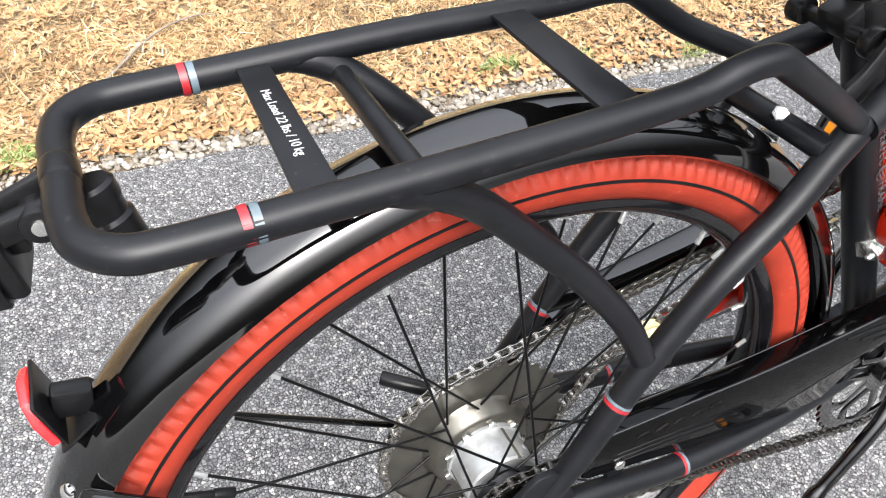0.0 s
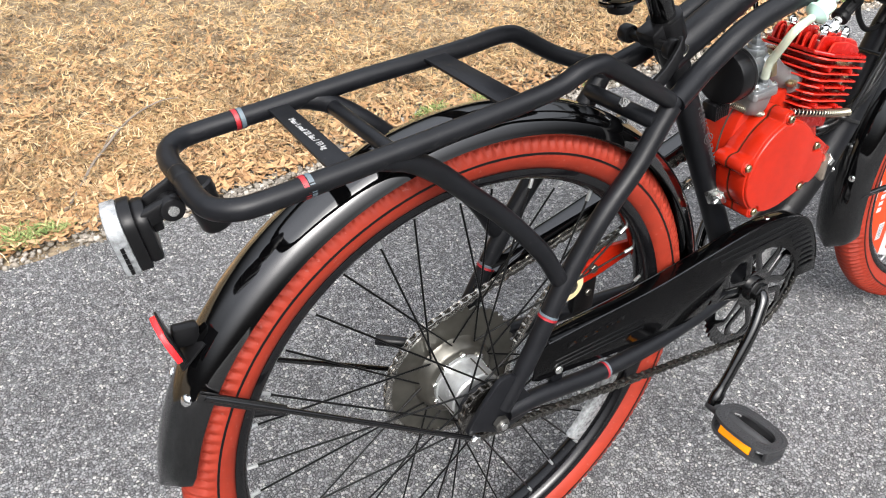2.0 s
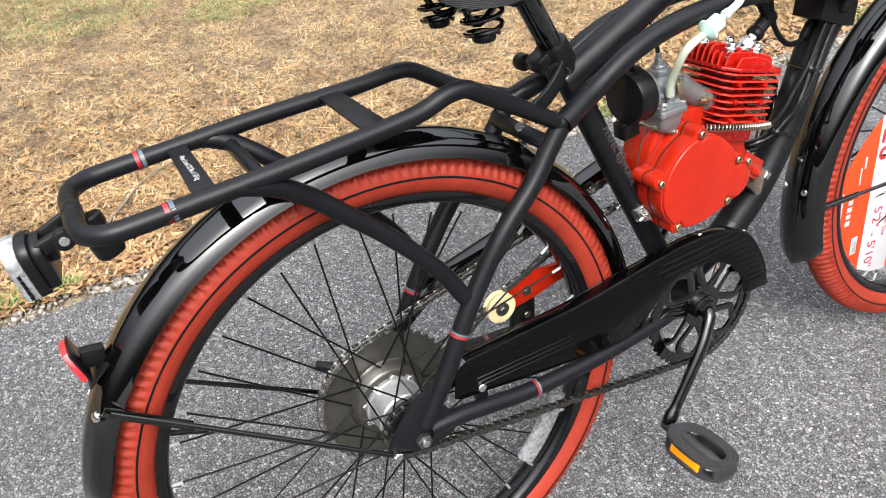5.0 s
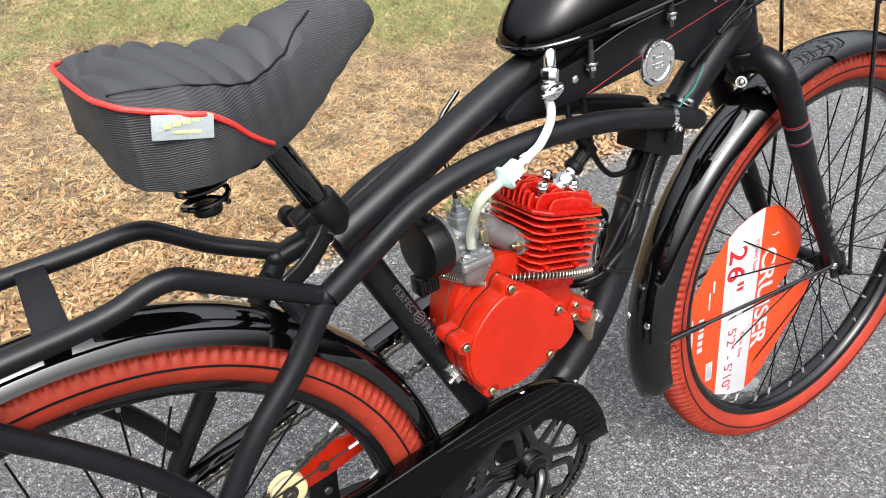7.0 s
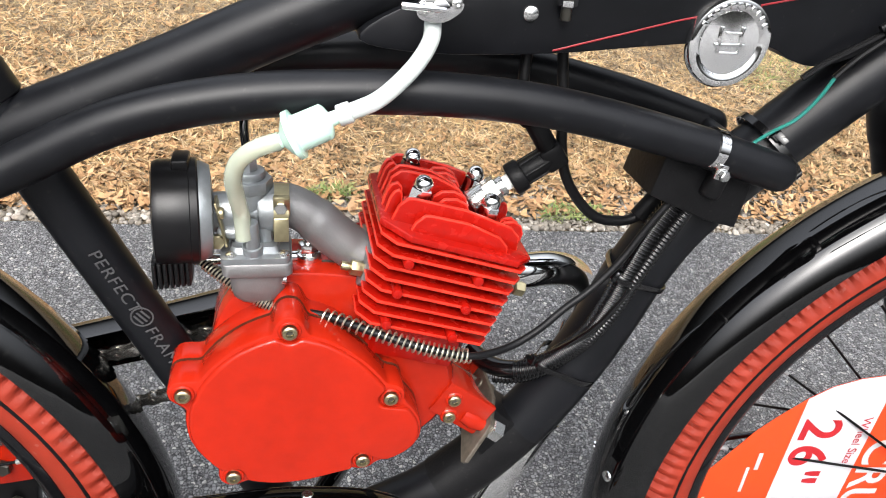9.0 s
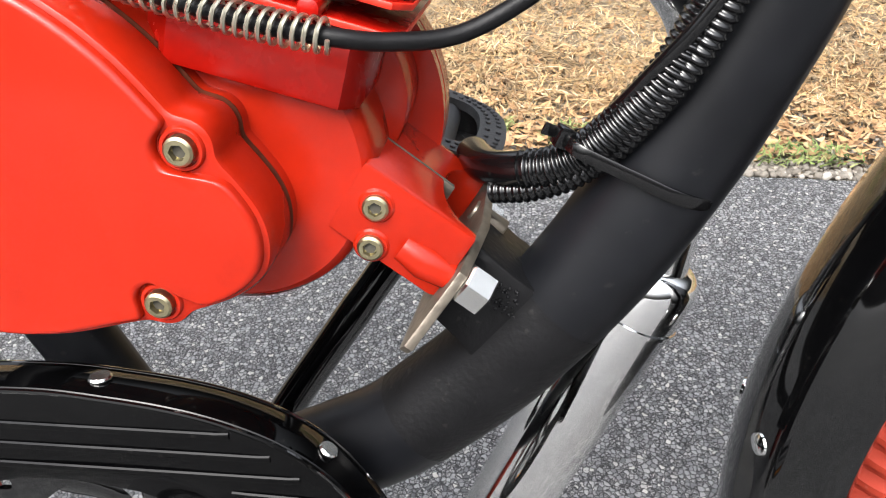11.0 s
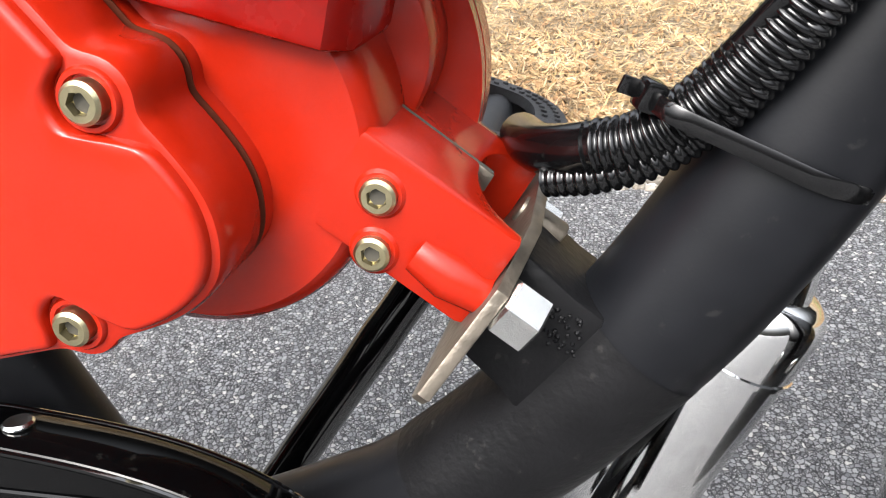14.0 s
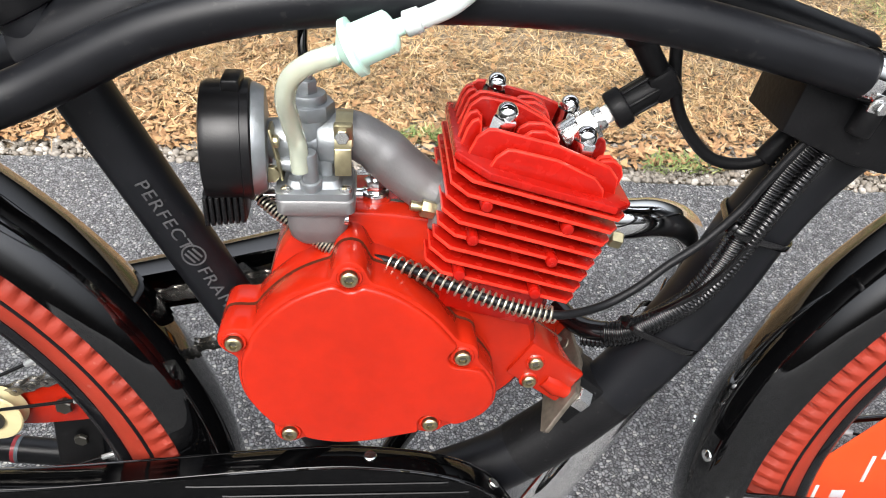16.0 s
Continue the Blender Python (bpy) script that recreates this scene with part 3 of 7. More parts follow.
v3, f3 = blades(150000, 0, 1, 0, 1, (0.035, 0.095), (0.005, 0.0105), (0.02, 0.7), outer_place)
v = np.concatenate([v1, v2, v3])
f = np.concatenate([f1, f2 + len(v1), f3 + len(v1) + len(v2)])
scatter_mesh("dry_grass", v, f, STRAW, "matted dry straw-yellow dormant grass beside the driveway", "dry grass")

patches = [(-0.08, 2.66, 0.28), (0.48, 2.31, 0.13), (1.69, 2.15, 0.35), (1.14, 2.40, 0.30), (0.50, 3.05, 0.40), (2.60, 1.70, 0.35), (1.87, 1.55, 0.14),
           (0.44, 2.30, 0.12), (1.0, 2.95, 0.45), (1.5, 2.60, 0.42), (1.82, 2.08, 0.28), (2.25, 1.85, 0.26), (2.2, 2.5, 0.6), (1.4, 3.1, 0.6), (-0.4, 3.3, 0.5), (2.9, 2.1, 0.5)]
weeds = [(0.53, 0.975, 0.03), (2.09, 0.865, 0.08), (0.68, 0.95, 0.04), (-0.48, 0.985, 0.07), (-0.44, 0.990, 0.06), (-0.38, 0.985, 0.035), (1.02, 0.885, 0.05)]


def green_place(count):
    weight = np.array([r * r for *_, r in patches])
    which = rng.choice(len(patches), count, p=weight / weight.sum())
    c = np.array(patches)[which]
    ang, rad = rng.uniform(0, 2 * np.pi, count), np.sqrt(rng.uniform(0, 1, count)) * c[:, 2]
    return c[:, 0] + rad * np.cos(ang) * 1.5, c[:, 1] + rad * np.sin(ang)


v, f = blades(80000, 0, 1, 0, 1, (0.02, 0.055), (0.0014, 0.0028), (0.3, 1.1), green_place)
scatter_mesh("green_grass", v, f, GREEN, "thin green grass patches growing through the dry lawn", "green grass")


def weed_place(count):
    c = np.array(weeds)[rng.integers(0, len(weeds), count)]
    ang, rad = rng.uniform(0, 2 * np.pi, count), np.sqrt(rng.uniform(0, 1, count)) * c[:, 2]
    return c[:, 0] + rad * np.cos(ang) * 1.6, c[:, 1] + np.abs(rad * np.sin(ang))


v, f = blades(1900, 0, 1, 0, 1, (0.008, 0.026), (0.002, 0.004), (0.3, 1.2), weed_place)
scatter_mesh("weeds", v, f, GREEN, "small green weeds and moss along the driveway edge", "weeds")


def leaves(count, x0, x1, depth):
    """Small curled scraps of leaf and bark."""
    x = rng.uniform(x0, x1, count)
    y = edge_line(x) + 0.03 + np.abs(rng.normal(0, depth, count))
    a = rng.uniform(0, 2 * np.pi, count)
    ln, w = rng.uniform(0.010, 0.036, count), rng.uniform(0.005, 0.016, count)
    z = GROUND_Z + 0.010 + rng.uniform(0, 0.018, count)
    d = np.stack([np.cos(a), np.sin(a), rng.uniform(-0.4, 0.4, count)], 1)
    s = np.stack([-np.sin(a), np.cos(a), rng.uniform(-0.4, 0.4, count)], 1)
    p = np.stack([x, y, z], 1)
    curl = np.stack([np.zeros(count), np.zeros(count), rng.uniform(0.002, 0.008, count)], 1)
    pts = [p - d * ln[:, None] / 2 + curl, p - s * w[:, None] / 2, p, p + s * w[:, None] / 2, p + d * ln[:, None] / 2 + curl * 0.6]
    v = np.stack(pts, 1).reshape(-1, 3)
    o = (np.arange(count) * 5)[:, None]
    f = np.concatenate([o + np.array([t]) for t in ([0, 1, 2], [0, 2, 3], [1, 4, 2], [2, 4, 3])], 1).reshape(-1, 3)
    return v, f


va, fa = leaves(20000, -1.2, 3.5, 0.32)
vb, fb = leaves(7000, -1.2, 0.25, 0.42)
v, f = np.concatenate([va, vb]), np.concatenate([fa, fb + len(va)])
scatter_mesh("leaf_litter", v, f, LEAF, "brown dead leaves and bark scraps along the lawn edge", "leaf litter")


BARK = material("grey_twig_bark", (0.13, 0.105, 0.082), 0.8, vary=0.35, scale=220, bump=0.4, bump_scale=300)
twig = thing("twig", "thin grey-brown bare twig lying on the dry lawn", "twig", Matrix.Identity(4))
stem_line = curve([(-0.325, 1.055, 0.006), (-0.279, 1.107, 0.014), (-0.236, 1.169, 0.020), (-0.189, 1.217, 0.026), (-0.147, 1.262, 0.030), (-0.092, 1.304, 0.032), (-0.032, 1.331, 0.030), (0.010, 1.330, 0.028)], 5)
part("stem", tube(stem_line, [0.0038 - 0.0022 * k / (len(stem_line) - 1) for k in range(len(stem_line))], 8), BARK, twig)
for at, reach in ((12, (0.045, 0.070, 0.004)), (20, (-0.050, 0.050, 0.003)), (27, (0.055, 0.010, 0.002))):
    p = stem_line[at]
    side = curve([p, p + V(*reach) * 0.45 + V(0.004, -0.003, 0.004), p + V(*reach)], 4)
    part("side_shoot", tube(side, [0.0016 - 0.0009 * k / (len(side) - 1) for k in range(len(side))], 6), BARK, twig)


def pebbles(count, sizes, y_spread, x0=-1.2, x1=3.5, at=None):
    """Lumpy stones from a jittered twelve-cornered solid."""
    g = (1 + 5 ** 0.5) / 2
    ico = np.array([(-1, g, 0), (1, g, 0), (-1, -g, 0), (1, -g, 0), (0, -1, g), (0, 1, g), (0, -1, -g), (0, 1, -g), (g, 0, -1), (g, 0, 1), (-g, 0, -1), (-g, 0, 1)]) / 1.9
    tri = np.array([(0, 11, 5), (0, 5, 1), (0, 1, 7), (0, 7, 10), (0, 10, 11), (1, 5, 9), (5, 11, 4), (11, 10, 2), (10, 7, 6), (7, 1, 8),
                    (3, 9, 4), (3, 4, 2), (3, 2, 6), (3, 6, 8), (3, 8, 9), (4, 9, 5), (2, 4, 11), (6, 2, 10), (8, 6, 7), (9, 8, 1)])
    x = rng.uniform(x0, x1, count)
    y = edge_line(x) + y_spread[0] + np.abs(rng.normal(0, y_spread[1], count))
    if at is not None:
        x, y = np.array(at).T
    r = sizes[0] + (sizes[1] - sizes[0]) * rng.uniform(0, 1, count) ** 3
    a = rng.uniform(0, 2 * np.pi, count)
    shape = ico[None] * rng.uniform(0.75, 1.25, (count, 12, 1)) * r[:, None, None]
    shape[:, :, 0] *= rng.uniform(0.8, 1.4, count)[:, None]
    shape[:, :, 2] *= rng.uniform(0.5, 0.9, count)[:, None]
    c, s = np.cos(a)[:, None], np.sin(a)[:, None]
    px, py = shape[:, :, 0] * c - shape[:, :, 1] * s, shape[:, :, 0] * s + shape[:, :, 1] * c
    v = np.stack([px + x[:, None], py + y[:, None], shape[:, :, 2] + GROUND_Z + 0.006 + r[:, None] * 0.35], 2).reshape(-1, 3)
    f = (np.arange(count)[:, None, None] * 12 + tri[None]).reshape(-1, 3)
    return v, f


va, fa = pebbles(18500, (0.0016, 0.0090), (-0.004, 0.10), -0.32)
vb, fb = pebbles(1600, (0.0016, 0.0085), (-0.004, 0.10), -1.2, -0.32)
v, f = np.concatenate([va, vb]), np.concatenate([fa, fb + len(va)])
scatter_mesh("gravel", v, f, STONE, "loose pale gravel where lawn meets the driveway", "gravel")
big_stones = [(-0.476, 1.035), (-0.403, 1.040), (-0.245, 1.000), (-0.205, 0.990), (-0.285, 0.985), (-0.052, 0.985), (0.001, 0.978), (-0.150, 0.975)]
PALE = island_material("pale_stones", [(0.34, 0.31, 0.26), (0.46, 0.43, 0.37), (0.40, 0.37, 0.31)])
for sx, sy in big_stones:
    b = bmesh.new()
    size = random.uniform(0.007, 0.0125)
    bmesh.ops.create_icosphere(b, subdivisions=2, radius=size)
    for q in b.verts:
        q.co *= 1 + 0.25 * noise.noise(q.co * 70 + V(sx * 50, sy * 50, 0))
        q.co.z *= 0.62
        q.co.x *= 1.2
    me = finish(b, "stone", 50)
    me.materials.append(PALE)
    st = new("stone", me)
    st.matrix_world = pose(sx, sy, GROUND_Z + 0.006 + size * 0.4, 0, 0, random.uniform(0, 360))
    tagged(st, "pale cream limestone pebble at the driveway edge", "stone", "edge stones")


# ---- bicycle ----
R_WHEEL = 0.335
BB = V(0.458, 0.0, 0.298)
bicycle = thing("bicycle", "matte black cruiser bicycle with red tyres leaning on the driveway", "bicycle")


def mirrored(points):
    return [V(p[0], -p[1], p[2]) for p in points]


SEAT_DIR = (V(0.268, 0, 0.715) - V(0.462, 0, 0.300)).normalized()
SEAT_TOP = V(0.266, 0, 0.720)
part("seat_tube", tube([BB, SEAT_TOP], 0.0158, 24), MATTE, bicycle)
part("bottom_bracket_shell", rod(bmesh.new(), BB + V(0, -0.036, 0), BB + V(0, 0.036, 0), 0.027, 32, 0.0015), MATTE, bicycle)
part("top_tube", tube(curve([(0.276, 0, 0.672), (0.303, 0, 0.684), (0.369, 0, 0.712), (0.437, 0, 0.743), (0.508, 0, 0.772), (0.60, 0, 0.802), (0.72, 0, 0.825), (0.865, 0, 0.838)], 6), 0.0185, 24), MATTE, bicycle)
down = curve([(0.458, 0, 0.322), (0.522, 0, 0.352), (0.551, 0, 0.3685), (0.589, 0, 0.4025), (0.626, 0, 0.4475), (0.654, 0, 0.4945), (0.6735, 0, 0.5380), (0.6895, 0, 0.5785), (0.718, 0, 0.6245), (0.783, 0, 0.690), (0.845, 0, 0.742), (0.875, 0, 0.768)], 6)
part("down_tube", tube(down, 0.0225, 32), MATTE, bicycle)
arch = [(0.236, -0.054, 0.650), (0.262, -0.048, 0.659), (0.292, -0.042, 0.670), (0.349, -0.040, 0.697), (0.407, -0.040, 0.711), (0.468, -0.041, 0.716), (0.530, -0.043, 0.716), (0.595, -0.045, 0.709), (0.676, -0.046, 0.690), (0.745, -0.044, 0.669)]
for pts in (arch, mirrored(arch)):
    path = curve(pts, 6)
    end = path[-1]
    d = (path[-1] - path[-2]).normalized()
    path += [end + d * 0.004, end + d * 0.007, end + d * 0.0085]
    part("arch_tube", tube(path, [0.0123] * (len(path) - 3) + [0.0112, 0.0085, 0.004], 20), MATTE, bicycle)
part("arch_spacer", rod(bmesh.new(), (0.735, -0.040, 0.672), (0.735, 0.040, 0.672), 0.006, 14), MATTE, bicycle)
stay = [(0.234, -0.053, 0.648), (0.218, -0.053, 0.628), (0.190, -0.055, 0.594), (0.140, -0.057, 0.546), (0.090, -0.058, 0.479), (0.046, -0.060, 0.406), (0.008, -0.061, 0.350)]
chain_stay = [(0.012, -0.061, 0.341), (0.06, -0.061, 0.338), (0.145, -0.060, 0.322), (0.233, -0.056, 0.313), (0.320, -0.046, 0.306), (0.40, -0.034, 0.300), (0.445, -0.026, 0.298)]
hanger = [(-0.0040, 0.3880), (-0.0395, 0.3460), (-0.0380, 0.3370), (-0.0250, 0.3330), (0.0020, 0.3160), (0.0200, 0.3180), (0.0420, 0.3240), (0.0480, 0.3420), (0.0370, 0.3640), (0.0260, 0.3900), (0.0100, 0.3960)]
hanger = [(p.x, p.z) for p in curve([(x, 0, z) for x, z in hanger], 4, True)]
for side in (1, -1):
    put = (lambda q: [V(*p) for p in q]) if side == 1 else mirrored
    part("seat_stay", tube(curve(put(stay), 6), [0.0112] * 20 + [0.0108] * 12 + [0.0098] * 5, 18), MATTE, bicycle)
    part("chain_stay", tube(curve(put(chain_stay), 6), 0.0108, 18), MATTE, bicycle)
    part("dropout", prism(bmesh.new(), hanger, -0.064 * side, -0.0575 * side, 0.0012), MATTE, bicycle)
    # coloured bands
    s = put([(0.072, -0.0583, 0.450)])[0]
    d = put([V(*stay[4]) - V(*stay[5])])[0].normalized()
    band(bicycle, s + d * 0.0019, d, 0.0112, 0.0026, GREY_BAND, "grey_band")
    band(bicycle, s - d * 0.0012, d, 0.0112, 0.0029, RED_BAND, "red_band")
    s = put([(0.161, -0.0595, 0.3199)])[0]
    d = put([V(*chain_stay[3]) - V(*chain_stay[2])])[0].normalized()
    band(bicycle, s + d * 0.0020, d, 0.0109, 0.0026, GREY_BAND, "grey_band")
    band(bicycle, s - d * 0.001, d, 0.0109, 0.0029, RED_BAND, "red_band")
part("stay_bridge", rod(bmesh.new(), (0.216, -0.052, 0.6335), (0.216, 0.052, 0.6335), 0.0092, 18), MATTE, bicycle)
b = bmesh.new()
block(b, (0.004, 0.018, 0.034), pose(0.2185, 0.0, 0.6180, 0, 20, 0), 0.001)
part("fender_tab", b, STEEL, bicycle)
part("fender_tab_bolt", hex_nut(0.0065, 0.007), STEEL, bicycle, "zinc bolt", aim((0.2130, -0.006, 0.6375), (-0.3, -0.45, 0.8)))
# seat clamp, lever and post
b = bmesh.new()
rod(b, SEAT_TOP - SEAT_DIR * 0.030, SEAT_TOP + SEAT_DIR * 0.001, 0.0190, 28, 0.002)
block(b, (0.022, 0.026, 0.020), Matrix.Translation(SEAT_TOP + V(-0.014, 0, -0.016)) @ Matrix.Rotation(radians(-25), 4, "Y"), 0.003)
part("seat_clamp", b, PLASTIC, bicycle)
b = bmesh.new()
rod(b, (0.249, -0.034, 0.698), (0.249, 0.034, 0.698), 0.0055, 14)
rod(b, (0.249, 0.026, 0.698), (0.249, 0.040, 0.698), 0.010, 20, 0.002)
rod(b, (0.249, -0.026, 0.698), (0.249, -0.036, 0.698), 0.011, 20, 0.002)
part("quick_release_axle", b, PLASTIC, bicycle)
b = bmesh.new()
blade = curve([(0.254, -0.040, 0.707), (0.246, -0.0445, 0.700), (0.232, -0.0490, 0.6905), (0.218, -0.0530, 0.6835), (0.200, -0.0580, 0.6790)], 5)
wide = [0.0075, 0.0085, 0.0088] + [0.0090] * (len(blade) - 5) + [0.0085, 0.0070]
rings = []
for p, h in zip(blade, wide):
    up = V(0.45, 0.10, -0.88).normalized()
    rings.append([p + up * u * h + V(0, w, 0) for u, w in ((-1, 0.0022), (-1, -0.0014), (-0.86, -0.0024), (0.86, -0.0024), (1, -0.0014), (1, 0.0022), (0.8, 0.0030), (-0.8, 0.0030))])
loft(b, rings)
part("quick_release_lever", b, PLASTIC, bicycle, "flat black closing blade")
part("quick_release_spring", tube(curve([(0.252 + 0.0065 * math.cos(a), -0.0385 - 0.0006 * k, 0.699 + 0.0065 * math.sin(a)) for k, a in enumerate([i * 0.7 for i in range(12)])], 3), 0.0008, 6), SPROCKET, bicycle)
part("seat_post", tube([SEAT_TOP - SEAT_DIR * 0.02, SEAT_TOP + SEAT_DIR * 0.13], 0.0135, 24), GLOSS, bicycle)

# writing down the seat tube
mid = V(0.3450, -0.0158, 0.5590)
across = V(0, -1, 0)
for word, shift in (("PERFECT", 0.0285), ("FRAME", -0.0285)):
    p = mid + SEAT_DIR * shift
    lettering(word, 0.0112, SILVER_PRINT, bicycle, frame_at(p + V(0, -0.0004, 0), -SEAT_DIR, across), "seat_tube_lettering", spacing=1.15)
b = bmesh.new()
spin(b, [(0.0062, 0), (0.0072, 0), (0.0072, 0.0004), (0.0062, 0.0004)], 28, mid + V(0.0008, -0.0004, 0.0), (0, -1, 0), closed=True)
part("round_emblem", b, SILVER_PRINT, bicycle)
b = bmesh.new()
for k, h in ((-0.0030, 0.0080), (0.0, 0.0090), (0.0030, 0.0075)):
    block(b, (0.0014, 0.0004, h), Matrix.Translation(mid + V(0.0008, -0.0008, 0)) @ Matrix.Rotation(radians(-40), 4, "Y") @ Matrix.Translation((k, 0, 0)), 0.0001)
part("emblem_mark", b, SILVER_PRINT, bicycle)


# ---- wheels ----
def tyre_mesh():
    """Balloon tyre with notched shoulder blocks."""
    blocks, per = 176, 4
    c, a, bb = 0.3085, 0.0268, 0.0268
    prof = []
    for deg in (-52, -35, -15, 5, 22, 34, 44, 54, 66, 78, 90, 102, 114, 126, 136, 146, 158, 175, 195, 215, 232):
        t = radians(deg)
        prof.append((c + bb * math.sin(t), -a * math.cos(t)))

    def notch(j, k, ang, r, h):
        shoulder = {4: 0.5, 5: 1.0, 6: 1.0, 7: 1.0, 8: 0.55, 12: 0.55, 13: 1.0, 14: 1.0, 15: 1.0, 16: 0.5}.get(j, 0.0)
        if shoulder and k % per in (0, 1):
            return r - 0.0046 * shoulder, h * (1 - 0.12 * shoulder)
        if j in (9, 10, 11) and k % per == 0:
            return r - 0.0012, h
        return r, h
    return finish(spin(bmesh.new(), prof, blocks * per, wobble=notch, closed=True), "tyre", 50)


def stripe_mesh():
    b = bmesh.new()
    for s in (1, -1):
        prof = []
        for deg in (-3.2, -0.7, 1.8):
            t = radians(deg)
            prof.append((0.3085 + 0.0271 * math.sin(t), -s * 0.0271 * math.cos(t)))
        prof += [(r, h * 0.97) for r, h in prof[::-1]]
        spin(b, prof, 160, closed=True)
    return finish(b, "tyre_stripe", 60)


def rim_mesh():
    prof = [(0.289, -0.0155), (0.2885, -0.0182), (0.284, -0.0190), (0.279, -0.0172), (0.2745, -0.0120), (0.2725, -0.0050), (0.2722, 0.0),
            (0.2725, 0.0050), (0.2745, 0.0120), (0.279, 0.0172), (0.284, 0.0190), (0.2885, 0.0182), (0.289, 0.0155), (0.283, 0.012), (0.280, 0.0), (0.283, -0.012)]
    return finish(spin(bmesh.new(), prof, 120, closed=True), "rim", 60)


TYRE, STRIPE, RIM_MESH = tyre_mesh(), stripe_mesh(), rim_mesh()
NIPPLE = finish(rod(bmesh.new(), (0, -0.002, 0), (0, 0.013, 0), 0.0021, 8, 0.0004), "nipple", 40)


def spoke_mesh(length):
    b = bmesh.new()
    sweep(b, [V(0, 0, 0), V(0, length, 0)], 0.00122, 8)
    return finish(b, "spoke", 60)


def wheel(name, label, m, flange_r, flange_y, hub_profile):
    w = part(name, RIM_MESH, RIM, bicycle, label, m)
    part("tyre", TYRE, RUBBER, w)
    part("tyre_stripe", STRIPE, BLACK_RUBBER, w, "thin black stripe round the sidewall")
    part("hub", spin(bmesh.new(), hub_profile, 36), MATTE, w)
    for i in range(36):
        ang = 2 * math.pi * i / 36
        s = -1 if i % 2 else 1
        lead = radians(62) * (1 if (i // 2) % 2 else -1)
        hub = V(flange_r * math.cos(ang + lead), s * flange_y + 0.0016 * (1 if (i // 2) % 2 else -1), flange_r * math.sin(ang + lead))
        tip = V(0.2735 * math.cos(ang), s * 0.003, 0.2735 * math.sin(ang))
        d = tip - hub
        if i == 0:
            sm = spoke_mesh(d.length)
        pm = aim(hub, d)
        part("spoke", sm, SPOKE, w, "", pm)
        part("nipple", NIPPLE, SILVER, w, "", aim(tip, -d))
    # clear spoke reflector
    return w


REAR = Matrix.Translation((0, 0, R_WHEEL))
hub_r = [(0.006, -0.058), (0.010, -0.058), (0.014, -0.045), (0.018, -0.040), (0.032, -0.036), (0.034, -0.030), (0.022, -0.026), (0.019, -0.015), (0.019, 0.020), (0.022, 0.027), (0.033, 0.030), (0.033, 0.034), (0.018, 0.038), (0.012, 0.058), (0.006, 0.058)]
rear_wheel = wheel("rear_wheel", "black-rimmed spoked wheel with brick-red balloon tyre", REAR, 0.029, 0.032, hub_r)
FRONT_C = V(1.0745, 0, R_WHEEL)
AXIS_P, AXIS_D = V(0.886, 0, 0.715), V(-0.24, 0, 0.97).normalized()
STEER = Matrix.Translation(AXIS_P) @ Matrix.Rotation(radians(-3.2), 4, AXIS_D) @ Matrix.Translation(-AXIS_P)
hub_f = [(0.005, -0.052), (0.009, -0.052), (0.012, -0.042), (0.020, -0.037), (0.021, -0.033), (0.012, -0.028), (0.010, 0), (0.012, 0.028), (0.021, 0.033), (0.020, 0.037), (0.012, 0.042), (0.009, 0.052), (0.005, 0.052)]
front_wheel = wheel("front_wheel", "black-rimmed spoked wheel with brick-red balloon tyre", STEER @ Matrix.Translation(FRONT_C), 0.018, 0.035, hub_f)


def reflector_strip(w, a0, a1, r0, r1, y):
    b = bmesh.new()
    n = 12
    inner, outer = [], []
    for k in range(n + 1):
        a = radians(a0 + (a1 - a0) * k / n)
        inner.append((r0 * math.cos(a), r0 * math.sin(a)))
        outer.append((r1 * math.cos(a), r1 * math.sin(a)))
    prism(b, inner + outer[::-1], y - 0.004, y + 0.004, 0.001)
    return part("spoke_reflector", b, CLEAR_LENS, w, "clear white reflector clipped into the spokes")


reflector_strip(rear_wheel, -49, -23, 0.228, 0.256, -0.010)
reflector_strip(front_wheel, 221, 250, 0.232, 0.254, 0.004)
b = bmesh.new()
va = radians(156)
out = V(-math.cos(va), 0, -math.sin(va))
foot = V(0.272 * math.cos(va), 0, 0.272 * math.sin(va))
rod(b, foot, foot + out * 0.026, 0.0032, 12)
rod(b, foot + out * 0.024, foot + out * 0.040, 0.0042, 12, 0.0012)
part("valve", b, BLACK_RUBBER, rear_wheel, "rubber valve stem with cap")
b = bmesh.new()
rod(b, (0, -0.075, 0), (0, 0.078, 0), 0.0048, 14)
part("axle", b, STEEL, rear_wheel)
for y in (-0.064, 0.064):
    part("axle_nut", hex_nut(0.0098, 0.008), DARK_STEEL, rear_wheel, "", aim((0, y, 0), (0, 1 if y > 0 else -1, 0), 12))
b = bmesh.new()
rod(b, (0, -0.082, 0), (0, 0.082, 0), 0.0045, 14)
part("axle", b, MATTE, front_wheel)
for y in (-0.064, 0.064):
    part("axle_nut", hex_nut(0.0092, 0.009), MATTE, front_wheel, "", aim((0, y, 0), (0, 1 if y > 0 else -1, 0), 20))


